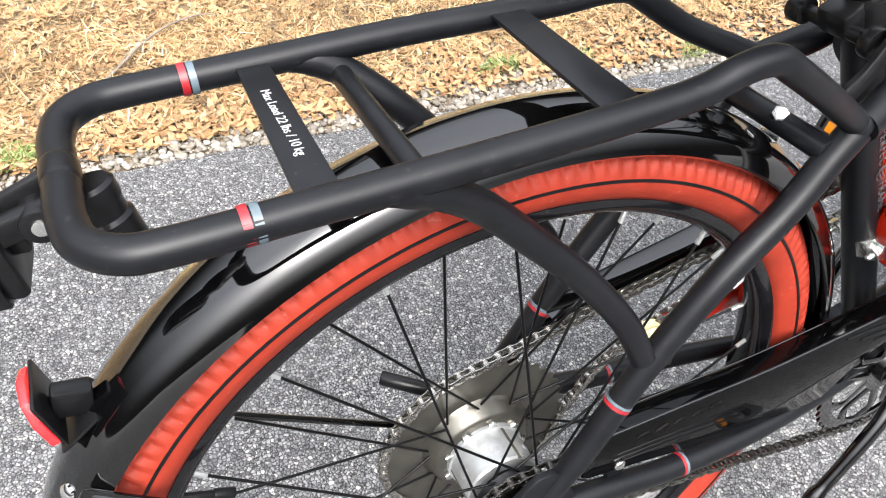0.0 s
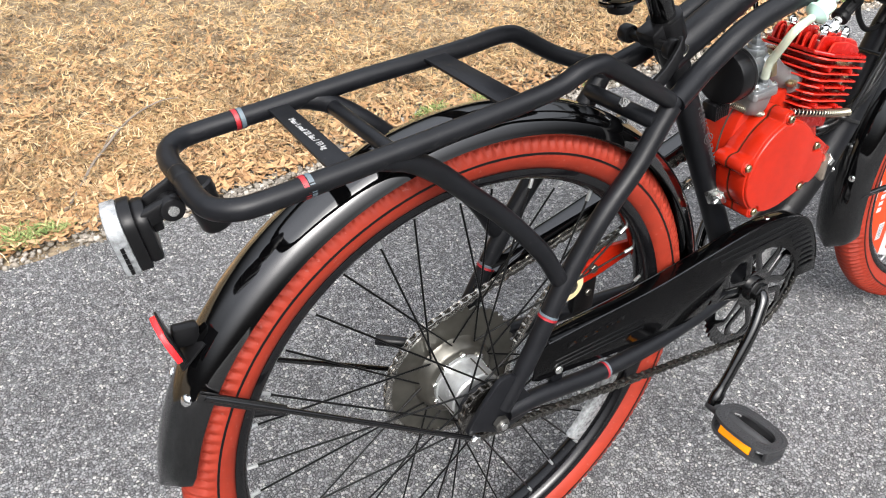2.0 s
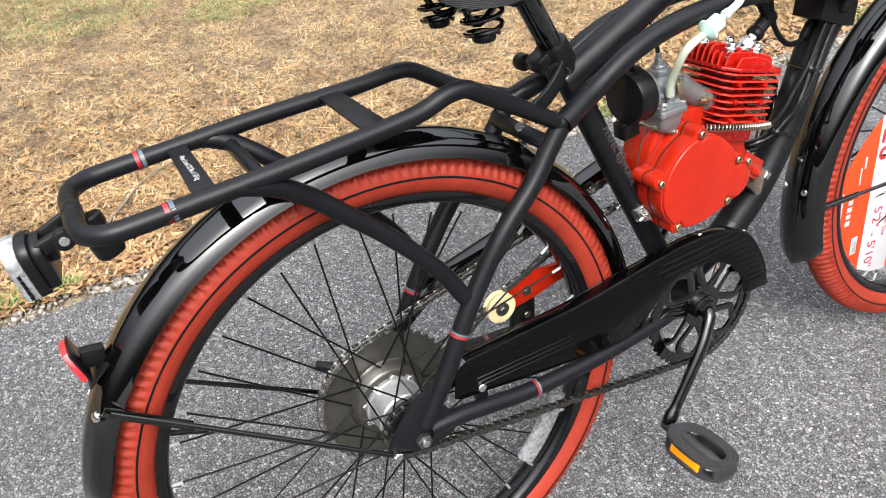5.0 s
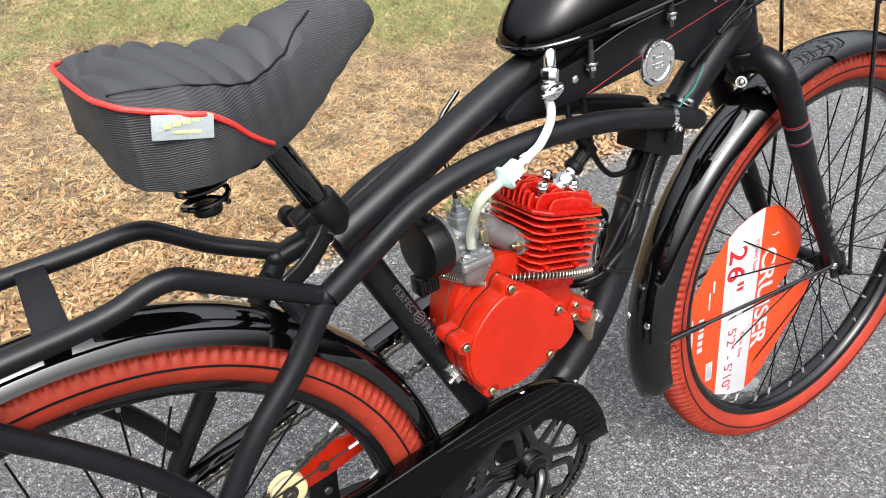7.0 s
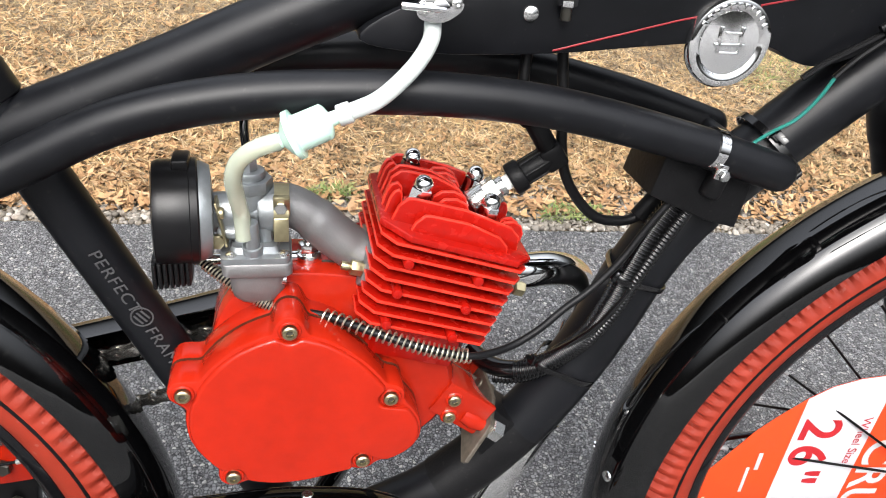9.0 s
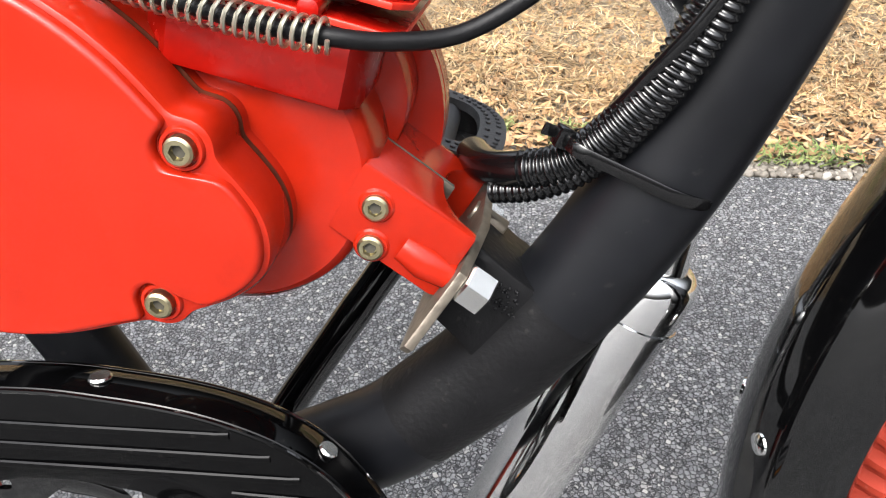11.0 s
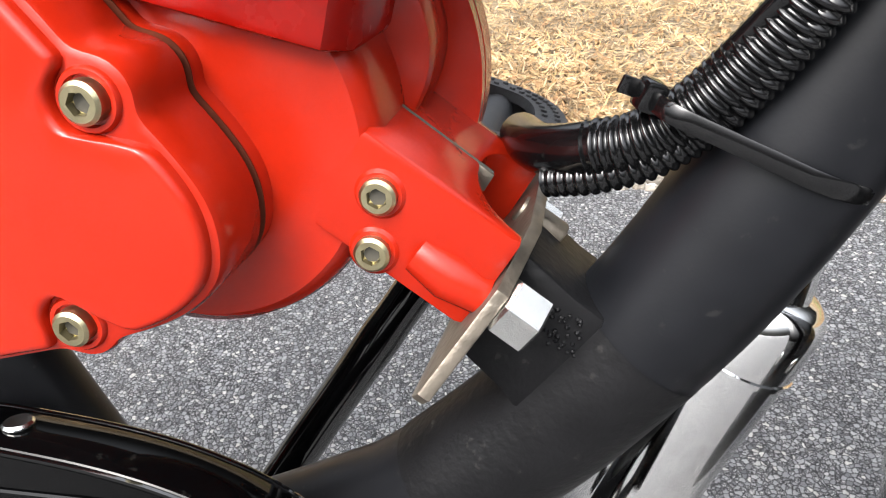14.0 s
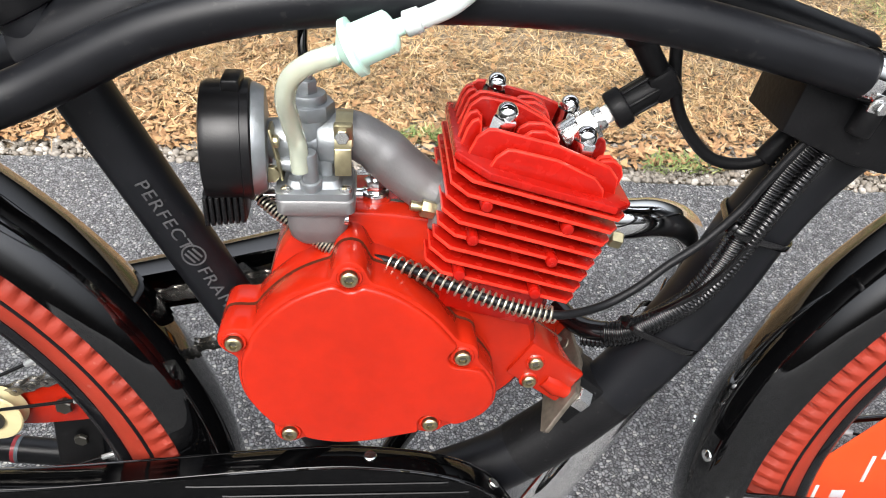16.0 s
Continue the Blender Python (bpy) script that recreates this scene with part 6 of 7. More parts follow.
for k in range(60):
    u, v = rnd.random(), rnd.random()
    p = V(0.580, -0.0172, 0.445) + V(0.020 * u, 0, 0.012 * v - 0.010 * u)
    spin(b, [(0.0004 + 0.0007 * rnd.random(), -0.0006), (0.0006, 0.0004), (0, 0.0008)], 6, p, (rnd.uniform(-.4, .4), -1, rnd.uniform(-.4, .4)))
tagged(part("paint_crust", b, TAPE, bracket_part), kind="stuff")
# tape patch round the down tube under the bracket
patch = [p for p in curve([(0.558, 0, 0.3740), (0.589, 0, 0.4025), (0.6165, 0, 0.4350)], 6)]
part("tape_patch", tube(patch, 0.0229, 32, cap=False), TAPE, bicycle, "black tape wrapped over the tube")

# saddle clamp round the seat tube behind the case
GRIP = V(0.3822, 0, 0.4710)
BACK = V(-0.906, 0, -0.423)
b = spin(bmesh.new(), [(0.0159, -0.0125), (0.0176, -0.0125), (0.0180, -0.011), (0.0180, 0.011), (0.0176, 0.0125), (0.0159, 0.0125)], 36, GRIP, SEAT_DIR, closed=True)
block(b, (0.0036, 0.056, 0.020), frame_at(GRIP + BACK * 0.002, BACK, SEAT_DIR), 0.0008)
clamp = part("seat_tube_clamp", b, STEEL, engine, "bright zinc clamp round the seat tube")
for y in (-0.0225, 0.0225):
    p = GRIP + V(0, y, 0)
    part("clamp_stud", rod(bmesh.new(), p + BACK * 0.017, p - BACK * 0.022, 0.0029, 14, 0.0006), STEEL, clamp)
    part("clamp_nut", hex_nut(0.0078, 0.0072), STEEL, clamp, "zinc hexagon nut", aim(p + BACK * 0.0040, BACK, 12))
    part("stud_boss", rod(bmesh.new(), p - BACK * 0.009, p - BACK * 0.045, 0.0072, 24, 0.0012), RED, engine)

# cylinder
def octagon(u, v, cu=0.009, cv=0.010):
    return [(-u, -v + cv), (-u + cu, -v), (u - cu * 0.6, -v), (u, -v + cv * 0.7), (u, v - cv), (u - cu, v), (-u + cu, v), (-u, v - cv)]


b = bmesh.new()
spin(b, [(0.033, -0.062), (0.033, 0.032), (0.0, 0.032)], 48, CYL @ V(0, 0, 0), CYL.to_3x3() @ V(0, 0, 1))
prism(b, octagon(0.036, 0.036, 0.01, 0.01), -0.064, -0.040, 0.003, CYL @ FLIP)
cylinder = part("cylinder", b, RED_FIN, engine, "deep red finned cylinder barrel")
for k in range(8):
    w = -0.0345 + 0.00865 * k
    grow = 0.0018 * (k - 4) / 4
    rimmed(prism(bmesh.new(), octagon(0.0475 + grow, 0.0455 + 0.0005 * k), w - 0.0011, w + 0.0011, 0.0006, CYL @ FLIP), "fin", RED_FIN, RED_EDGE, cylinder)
for x, z in ((.509, .611), (.554, .597), (.503, .590), (.548, .576), (.497, .567), (.541, .554)):
    part("fin_boss", rod(bmesh.new(), (x, -0.030, z), (x, -0.0495, z), 0.0036, 16, 0.0016), RED_FIN, cylinder)
# head
b = bmesh.new()
prism(b, octagon(0.0505, 0.0495, 0.018, 0.016), 0.0288, 0.0335, 0.0012, CYL @ FLIP)
head = part("cylinder_head", b, RED_FIN, engine, "red finned cylinder head")
nut_places = [(-0.029, -0.022), (0.017, -0.022), (-0.029, 0.022), (0.017, 0.022)]


def head_fin(v, u0, u1, top, slope=0.010):
    o = [(u0, 0.030), (u0 + 0.0015, top - 0.007), (u0 + 0.006, top - 0.001), (u0 + 0.010, top), ((u0 + u1) / 2, top + 0.001), (u1 - slope, top - 0.003), (u1 - 0.003, top - 0.008), (u1, 0.030)]
    if u1 - u0 < 0.03:
        m = (u1 - u0) / 2
        o = [(u0, 0.030), (u0, top - 0.007), (u0 + m * 0.35, top - 0.002), (u0 + m, top), (u1 - m * 0.35, top - 0.002), (u1, top - 0.007), (u1, 0.030)]
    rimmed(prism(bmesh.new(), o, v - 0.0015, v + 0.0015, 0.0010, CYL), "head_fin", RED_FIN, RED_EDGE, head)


for v, segs in ((-0.0405, ((-0.033, 0.034, 0.0430),)), (-0.0315, ((-0.044, 0.043, 0.0475),)),
                (-0.0225, ((-0.047, -0.0385, 0.047), (-0.017, 0.006, 0.0505), (0.028, 0.046, 0.0455))), (-0.0135, ((-0.048, -0.0375, 0.048), (-0.018, 0.007, 0.0515), (0.030, 0.046, 0.044))),
                (-0.0045, ((-0.047, 0.010, 0.0535),)), (0.0045, ((-0.047, 0.008, 0.0535),)),
                (0.0135, ((-0.047, -0.0375, 0.050), (-0.018, 0.006, 0.0525), (0.031, 0.046, 0.044))), (0.0225, ((-0.047, -0.0385, 0.049), (-0.017, 0.006, 0.0525), (0.029, 0.046, 0.044))),
                (0.0315, ((-0.044, 0.043, 0.0505),)), (0.0405, ((-0.033, 0.034, 0.0475),))):
    for u0, u1, top in segs:
        head_fin(v, u0, u1, top + 0.003)
DOME = acorn_nut(0.0072, 0.0125)
for u, v in nut_places:
    part("head_nut", DOME, CHROME, head, "chrome acorn nut", CYL @ aim((u, v, 0.0425), (0, 0, 1), 17))
    part("nut_seat", rod(bmesh.new(), CYL @ V(u, v, 0.030), CYL @ V(u, v, 0.043), 0.0105, 24, 0.001), RED_FIN, head)
# spark plug with its cap
plug = thing("spark_plug", "chrome spark plug under a black elbow cap and ignition lead", "spark plug")
PD = (V(0.607, 0, 0.662) - V(0.578, 0, 0.642)).normalized()
P0 = V(0.585, 0, 0.647) - PD * 0.034
b = bmesh.new()
rod(b, P0, P0 + PD * 0.012, 0.0095, 28, 0.001)
rod(b, P0 + PD * 0.011, P0 + PD * 0.021, 0.0098, 6, 0.001)
rod(b, P0 + PD * 0.020, P0 + PD * 0.026, 0.0068, 24, 0.001)
part("plug_body", b, STEEL, plug, "chrome hexagon plug body")
part("insulator", rod(bmesh.new(), P0 + PD * 0.025, P0 + PD * 0.036, 0.0052, 20, 0.001), WHITE, plug, "white ceramic insulator")
b = bmesh.new()
rod(b, P0 + PD * 0.030, P0 + PD * 0.040, 0.0112, 28, 0.0018)
rod(b, P0 + PD * 0.038, P0 + PD * 0.060, 0.0082, 24, 0.001)
elbow = P0 + PD * 0.062
block(b, (0.016, 0.017, 0.016), frame_at(elbow, PD, (0, -1, 0)), 0.003)
up_end = V(0.591, 0.0, 0.688)
ud = (up_end - elbow).normalized()
rod(b, elbow, elbow + ud * 0.030, 0.0068, 20, 0.001)
rod(b, elbow + ud * 0.028, elbow + ud * 0.046, 0.0086, 22, 0.002)
ribs = []
for k in range(6):
    a = k * math.pi / 3
    side = PD.orthogonal().normalized()
    off = (Matrix.Rotation(a, 4, PD) @ side) * 0.0082
    ribs.append(off)
cap = part("plug_cap", b, BLACK_RUBBER, plug, "ribbed black elbow cap")
for off in ribs:
    part("cap_rib", rod(bmesh.new(), P0 + PD * 0.040 + off, P0 + PD * 0.058 + off, 0.0010, 6), BLACK_RUBBER, cap)
lead = curve([elbow + ud * 0.044, V(0.583, 0.004, 0.722), V(0.590, 0.012, 0.752), V(0.604, 0.010, 0.745), V(0.610, 0.004, 0.705), V(0.614, 0, 0.668), V(0.620, 0, 0.648), V(0.632, 0, 0.630), V(0.647, 0, 0.617), V(0.664, 0, 0.6135), V(0.678, 0, 0.617), V(0.688, 0, 0.630), V(0.692, 0, 0.650)], 8)
part("ignition_lead", tube(lead, 0.0036, 12), BLACK_RUBBER, plug)
b = bmesh.new()
rod(b, (0.678, 0, 0.6165), (0.690, 0, 0.634), 0.0062, 16, 0.001)
part("lead_grommet", b, BLACK_RUBBER, plug)

# intake
carb = thing("carburettor", "small cast aluminium carburettor with black air filter can", "carburettor")
b = bmesh.new()
man = curve([(0.494, 0.0, 0.588), (0.483, 0.0, 0.594), (0.467, 0.0, 0.607), (0.452, 0.0, 0.621), (0.438, 0.0, 0.629), (0.424, 0.0, 0.630)], 6)
sweep(b, man, [0.0155] * 8 + [0.0145] * 10 + [0.0135] * (len(man) - 18), 28)
prism(b, [(-0.026, -0.008), (-0.020, -0.0125), (-0.006, -0.0155), (0.006, -0.0155), (0.020, -0.0125), (0.026, -0.008), (0.026, 0.008), (0.020, 0.0125), (0.006, 0.0155), (-0.006, 0.0155), (-0.020, 0.0125), (-0.026, 0.008)],
      -0.004, 0.004, 0.001, Matrix.Translation((0.4875, 0, 0.591)) @ Matrix.Rotation(radians(16), 4, "Y") @ Matrix.Rotation(radians(90), 4, "Z"))
part("intake_manifold", b, MANIFOLD, carb, "sand-cast grey intake pipe")
for y in (-0.021, 0.021):
    b = bmesh.new()
    rod(b, (0.484, y, 0.5925), (0.476, y, 0.5945), 0.0052, 6, 0.0008)
    rod(b, (0.477, y, 0.5945), (0.470, y, 0.5960), 0.0030, 14, 0.0006)
    part("flange_nut", b, BRASS, carb, "yellow zinc stud and nut")
part("intake_port", prism(bmesh.new(), [(-0.026, -0.015), (0.026, -0.015), (0.026, 0.015), (-0.026, 0.015)], -0.008, 0.008, 0.002, Matrix.Translation((0.497, 0, 0.588)) @ Matrix.Rotation(radians(16), 4, "Y") @ Matrix.Rotation(radians(90), 4, "Z")), RED_FIN, engine)
CX, CZ, CY = 0.4165, 0.630, -0.008
b = bmesh.new()
rod(b, (0.386, CY, CZ - 0.002), (0.428, CY, CZ), 0.0125, 32, 0.001)
rod(b, (0.420, CY, CZ), (0.434, CY, CZ + 0.0005), 0.0150, 36, 0.001)
rod(b, (CX - 0.001, CY, 0.606), (CX - 0.001, CY, 0.645), 0.0118, 32, 0.0015)
block(b, (0.024, 0.026, 0.018), pose(CX, CY, 0.618), 0.004)
rod(b, (0.396, CY - 0.010, 0.620), (0.410, CY - 0.012, 0.620), 0.0042, 16, 0.0008)
body_part = part("carburettor_body", b, ALLOY, carb, "bright cast aluminium carburettor body")
b = bmesh.new()
rod(b, (CX - 0.001, CY, 0.644), (CX - 0.001, CY, 0.652), 0.0136, 8, 0.0010)
rod(b, (CX - 0.001, CY, 0.651), (CX - 0.001, CY, 0.657), 0.0095, 28, 0.0015)
rod(b, (CX - 0.002, CY, 0.656), (CX - 0.002, CY, 0.664), 0.0058, 6, 0.0008)
rod(b, (CX - 0.002, CY, 0.663), (CX - 0.002, CY, 0.671), 0.0036, 16, 0.0008)
part("slide_cap", b, ALLOY, body_part, "hexagonal aluminium throttle cap")


def rounded_ring(cx, cy, hx, hy, z, r, n=6):
    ring = []
    for sx, sy, a0 in ((1, 1, 0), (-1, 1, 90), (-1, -1, 180), (1, -1, 270)):
        for k in range(n):
            a = radians(a0 + 90 * k / (n - 1))
            ring.append(V(cx + sx * (hx - r) + r * math.cos(a), cy + sy * (hy - r) + r * math.sin(a), z))
    return ring


b = bmesh.new()
BX, BY = CX + 0.002, CY - 0.004
loft(b, [rounded_ring(BX, BY, hx, hy, z, r) for hx, hy, z, r in (
    (0.0060, 0.0060, 0.5715, 0.005), (0.0130, 0.0130, 0.5725, 0.009), (0.0158, 0.0158, 0.5760, 0.010), (0.0168, 0.0170, 0.5840, 0.008), (0.0172, 0.0174, 0.5945, 0.006), (0.0178, 0.0180, 0.5950, 0.005),
    (0.0205, 0.0205, 0.5955, 0.005), (0.0212, 0.0212, 0.5965, 0.005), (0.0212, 0.0212, 0.6035, 0.005), (0.0206, 0.0206, 0.6045, 0.005))])
bowl = part("float_bowl", b, MANIFOLD, carb, "matt grey float bowl")
b = bmesh.new()
loft(b, [rounded_ring(BX - 0.001, BY, hx, hy, z, 0.004) for hx, hy, z in ((0.0205, 0.0205, 0.6047), (0.0205, 0.0205, 0.6085), (0.0150, 0.0165, 0.6095), (0.0135, 0.0150, 0.6135))])
part("bowl_deck", b, ALLOY, body_part)
for x, y in ((-0.015, -0.016), (0.016, -0.016), (0.016, 0.014)):
    part("bowl_screw", spin(bmesh.new(), [(0.0036, 0), (0.0034, 0.0018), (0.002, 0.0026), (0, 0.0028)], 16), STEEL, body_part, "", aim((BX + x, BY + y, 0.6085), (0, 0, 1)))
part("fuel_inlet", rod(bmesh.new(), (0.4165, -0.026, 0.606), (0.4155, -0.029, 0.632), 0.0046, 18, 0.001), ALLOY, body_part)
part("inlet_collar", rod(bmesh.new(), (0.4166, -0.0255, 0.607), (0.4162, -0.027, 0.615), 0.0062, 18, 0.001), ALLOY, body_part)
b = bmesh.new()
spin(b, [(0.0152, -0.0045), (0.0160, -0.0045), (0.0160, 0.0045), (0.0152, 0.0045)], 36, (0.4335, CY, CZ), (1, 0, -0.05), closed=True)
block(b, (0.010, 0.004, 0.016), pose(0.4340, CY - 0.0135, CZ + 0.0085, 20, 0, 0), 0.001)
block(b, (0.009, 0.0025, 0.015), pose(0.4335, CY - 0.0165, CZ - 0.006, -10, 0, 0), 0.0006)
part("manifold_clamp", b, BRASS, carb, "yellow zinc hose clamp")
part("clamp_screw", hex_nut(0.0040, 0.0035), STEEL, carb, "", aim((0.4335, CY - 0.0160, CZ + 0.0085), (0, -1, 0.2)))
b = bmesh.new()
block(b, (0.0016, 0.012, 0.030), pose(0.3985, CY - 0.012, 0.628, 0, -10, 0), 0.0005)
rod(b, (0.3955, CY - 0.018, 0.6165), (0.3955, CY - 0.014, 0.6165), 0.0045, 14)
block(b, (0.0075, 0.0016, 0.009), pose(0.394, CY - 0.017, 0.6165), 0.0004)
rod(b, (0.3975, CY - 0.016, 0.6355), (0.4005, CY - 0.016, 0.6355), 0.0036, 12)
part("choke_lever", b, BRASS, carb, "yellow zinc choke lever")
# air filter can
FA = V(-0.97, -0.10, 0.03).normalized()
FC = V(0.3885, -0.006, 0.6285)
b = bmesh.new()
spin(b, [(0.020, -0.004), (0.028, -0.003), (0.0305, 0.002), (0.0305, 0.005), (0.024, 0.006)], 48, FC, FA)
air = part("filter_plate", b, ALLOY, carb, "dished aluminium filter plate")
b = bmesh.new()
spin(b, [(0.0315, 0.004), (0.0325, 0.005), (0.0325, 0.009), (0.0318, 0.0095), (0.0318, 0.0265), (0.0305, 0.0295), (0.0265, 0.0305), (0.0, 0.0305)], 56, FC, FA)
block(b, (0.010, 0.018, 0.008), Matrix.Translation(FC + FA * 0.012 + V(0, 0, 0.0325)), 0.0015)
part("filter_can", b, PLASTIC, carb, "round black plastic air filter can")
part("throttle_cable", tube(curve([(CX - 0.002, CY, 0.668), (0.4135, -0.004, 0.685), (0.417, 0.008, 0.712), (0.43, 0.03, 0.74), (0.46, 0.035, 0.765)], 6), 0.0028, 10), GLOSS, carb)
snorkel = part("filter_snorkel", block(bmesh.new(), (0.024, 0.018, 0.020), pose(0.3655, -0.002, 0.588), 0.002), PLASTIC, carb, "ribbed black filter inlet")
for k in range(7):
    part("snorkel_rib", block(bmesh.new(), (0.0026, 0.022, 0.018), pose(0.3555 + 0.0034 * k, -0.004, 0.5865 + 0.0004 * k), 0.0008), PLASTIC, snorkel)

# ---- fuel line ----
fuel_line = thing("fuel_line", "milky plastic fuel hose with a pale green inline filter", "fuel hose")
hose = curve([(.5135, -.046, .7560), (.5115, -.052, .7470), (.502, -.0585, .7345), (.4865, -.061, .7200), (.4735, -.0605, .7130), (.464, -.060, .7095)], 6)
part("hose", tube(hose, 0.0046, 16), HOSE, fuel_line)
part("hose_collar", rod(bmesh.new(), (0.471, -0.0605, 0.7120), (0.464, -0.0600, 0.7092), 0.0058, 18, 0.0008), HOSE, fuel_line)
FD = (V(.430, -.058, .6925) - V(.464, -.060, .7090)).normalized()
F0 = V(.464, -.060, .7090)
b = spin(bmesh.new(), [(0.0036, -0.002), (0.0040, 0.004), (0.0080, 0.0055), (0.0098, 0.007), (0.0100, 0.022), (0.0105, 0.023), (0.0135, 0.0235), (0.0135, 0.0265), (0.0115, 0.0275), (0.0100, 0.0285), (0.0060, 0.031), (0.0040, 0.032), (0.0038, 0.038)], 36, F0, FD)
part("fuel_filter", b, FILTER, fuel_line, "pale green translucent plastic fuel filter")
low = curve([F0 + FD * 0.033, (.4225, -.057, .6900), (.4125, -.054, .6815), (.4085, -.049, .6690), (.4095, -.040, .6530), (.4110, -.032, .638), (.4115, -.030, .622)], 6)
part("lower_hose", tube(low, 0.0050, 16), HOSE_OLD, fuel_line, "yellow-green stained fuel hose")
b = bmesh.new()
rod(b, (.5128, -.046, .7480), (.5145, -.0455, .7600), 0.0044, 18, 0.0008)
rod(b, (.5140, -.0450, .7580), (.5190, -.0430, .7740), 0.0068, 24, 0.001)
rod(b, (.5185, -.0430, .7725), (.5225, -.0410, .7850), 0.0092, 8, 0.0012)
rod(b, (.5225, -.0405, .7850), (.5280, -.0350, .8020), 0.0066, 20, 0.001)
rod(b, (.5150, -.0420, .7655), (.5150, -.0530, .7655), 0.0085, 26, 0.001)
petcock = part("fuel_tap", b, CHROME, fuel_line, "chrome fuel tap under the tank")
TAP = Matrix.Translation((.5150, -.0535, .7655)) @ Matrix.Rotation(radians(-14), 4, "Y")
plate = smooth_outline([(-0.0125, 0.0), (-0.0100, 0.0048), (0.0, 0.0080), (0.0100, 0.0048), (0.0125, 0.0), (0.0100, -0.0048), (0.0, -0.0080), (-0.0100, -0.0048)], 3)
part("tap_plate", prism(bmesh.new(), plate, -0.0018, 0.0018, 0.0006, TAP), CHROME, petcock)
for x in (-0.0088, 0.0088):
    part("tap_screw", spin(bmesh.new(), [(0.0028, 0), (0.0026, 0.0012), (0.0012, 0.0018), (0, 0.0012)], 14), STEEL, petcock, "", aim(TAP @ V(x, -0.0016, 0), (0, -1, 0)))
b = bmesh.new()
rod(b, TAP @ V(0, -0.001, 0), TAP @ V(0, -0.0065, 0), 0.0042, 20, 0.0008)
rod(b, TAP @ V(0.002, -0.0050, -0.001), TAP @ V(-0.0200, -0.0062, 0.0060), 0.0020, 12, 0.0005)
part("tap_lever", b, CHROME, petcock)

# ---- clutch cable with its spring ----
clutch = thing("clutch_cable", "black clutch cable with a zinc return spring", "cable")
run = curve([(.384, -.003, .5900), (.400, -.014, .5820), (.416, -.022, .5740), (.432, -.027, .5680), (.459, -.030, .5640), (.486, -.044, .5605), (.510, -.0535, .5560), (.531, -.0585, .5518), (.550, -.0610, .5490), (.565, -.0560, .5465), (.583, -.0490, .5470), (.601, -.0445, .5555), (.618, -.0400, .5680), (.637, -.0360, .5810), (.655, -.0330, .6000), (.668, -.0310, .6200), (.684, -.0300, .6450), (.696, -.0300, .6600)], 8)
part("cable", tube(run, 0.0026, 12), BLACK_RUBBER, clutch)


def coil(seg, turns, r):
    """A helix wound round a line."""
    total, pts = len(seg) - 1, []
    for k in range(turns * 12 + 1):
        s = k / (turns * 12) * total
        i = min(int(s), total - 1)
        p = seg[i].lerp(seg[i + 1], s - i)
        d = (seg[i + 1] - seg[i]).normalized()
        e1 = d.cross(V(0, 0, 1)).normalized()
        e2 = e1.cross(d)
        a = 2 * math.pi * k / 12
        pts.append(p + (e1 * math.cos(a) + e2 * math.sin(a)) * r)
    return pts


part("return_spring", tube(coil(run[32:65], 25, 0.0045), 0.00072, 6), SPRING, clutch, "open zinc coil spring")
part("end_spring", tube(coil(run[0:25], 26, 0.0036), 0.0006, 6), SPRING, clutch, "fine zinc coil spring")
b = bmesh.new()
rod(b, (.424, -.024, .5885), (.436, -.0235, .5885), 0.0036, 14, 0.0006)
part("cable_clamp", b, STEEL, clutch)

# ---- wiring loom and ignition box ----
loom = thing("wiring_loom", "black corrugated wiring loom tied along the down tube", "cable")


def corrugated(points, r, parent, name="loom_tube"):
    path = curve([V(*p) for p in points], 10)
    dist = [0.0]
    for p, q in zip(path, path[1:]):
        dist.append(dist[-1] + (q - p).length)
    out, rad, s, i = [], [], 0.0, 0
    while s < dist[-1]:
        while dist[i + 1] < s:
            i += 1
        out.append(path[i].lerp(path[i + 1], (s - dist[i]) / (dist[i + 1] - dist[i])))
        rad.append(r * (1.0, 0.98, 0.89, 0.79, 0.81, 0.93)[len(out) % 6])
        s += 0.00048
    return part(name, tube(out, rad, 18), LOOM, parent, sharp=80)


corrugated([(.601, -.004, .4900), (.611, -.008, .4930), (.621, -.011, .4990), (.634, -.016, .513), (.6475, -.022, .533), (.6585, -.024, .560), (.667, -.025, .590), (.678, -.025, .620), (.692, -.025, .645)], 0.0074, loom)
corrugated([(.590, .002, .479), (.604, -.005, .4830), (.619, -.010, .4905), (.634, -.015, .5050), (.650, -.0245, .531), (.662, -.029, .558), (.673, -.030, .587), (.685, -.030, .614), (.699, -.030, .640)], 0.0048, loom)
part("loom_sleeve", tube(curve([(.580, .034, .482), (.586, .014, .4845), (.594, .002, .4875), (.604, -.005, .4908)], 6), 0.0070, 18), LOOM, loom, "black heat-shrink sleeve")
part("thin_wire", tube(curve([(.604, -.002, .4930), (.622, -.010, .5055), (.640, -.024, .530), (.655, -.030, .552), (.672, -.032, .585), (.687, -.032, .615), (.700, -.032, .640)], 8), 0.0026, 10), LOOM, loom)


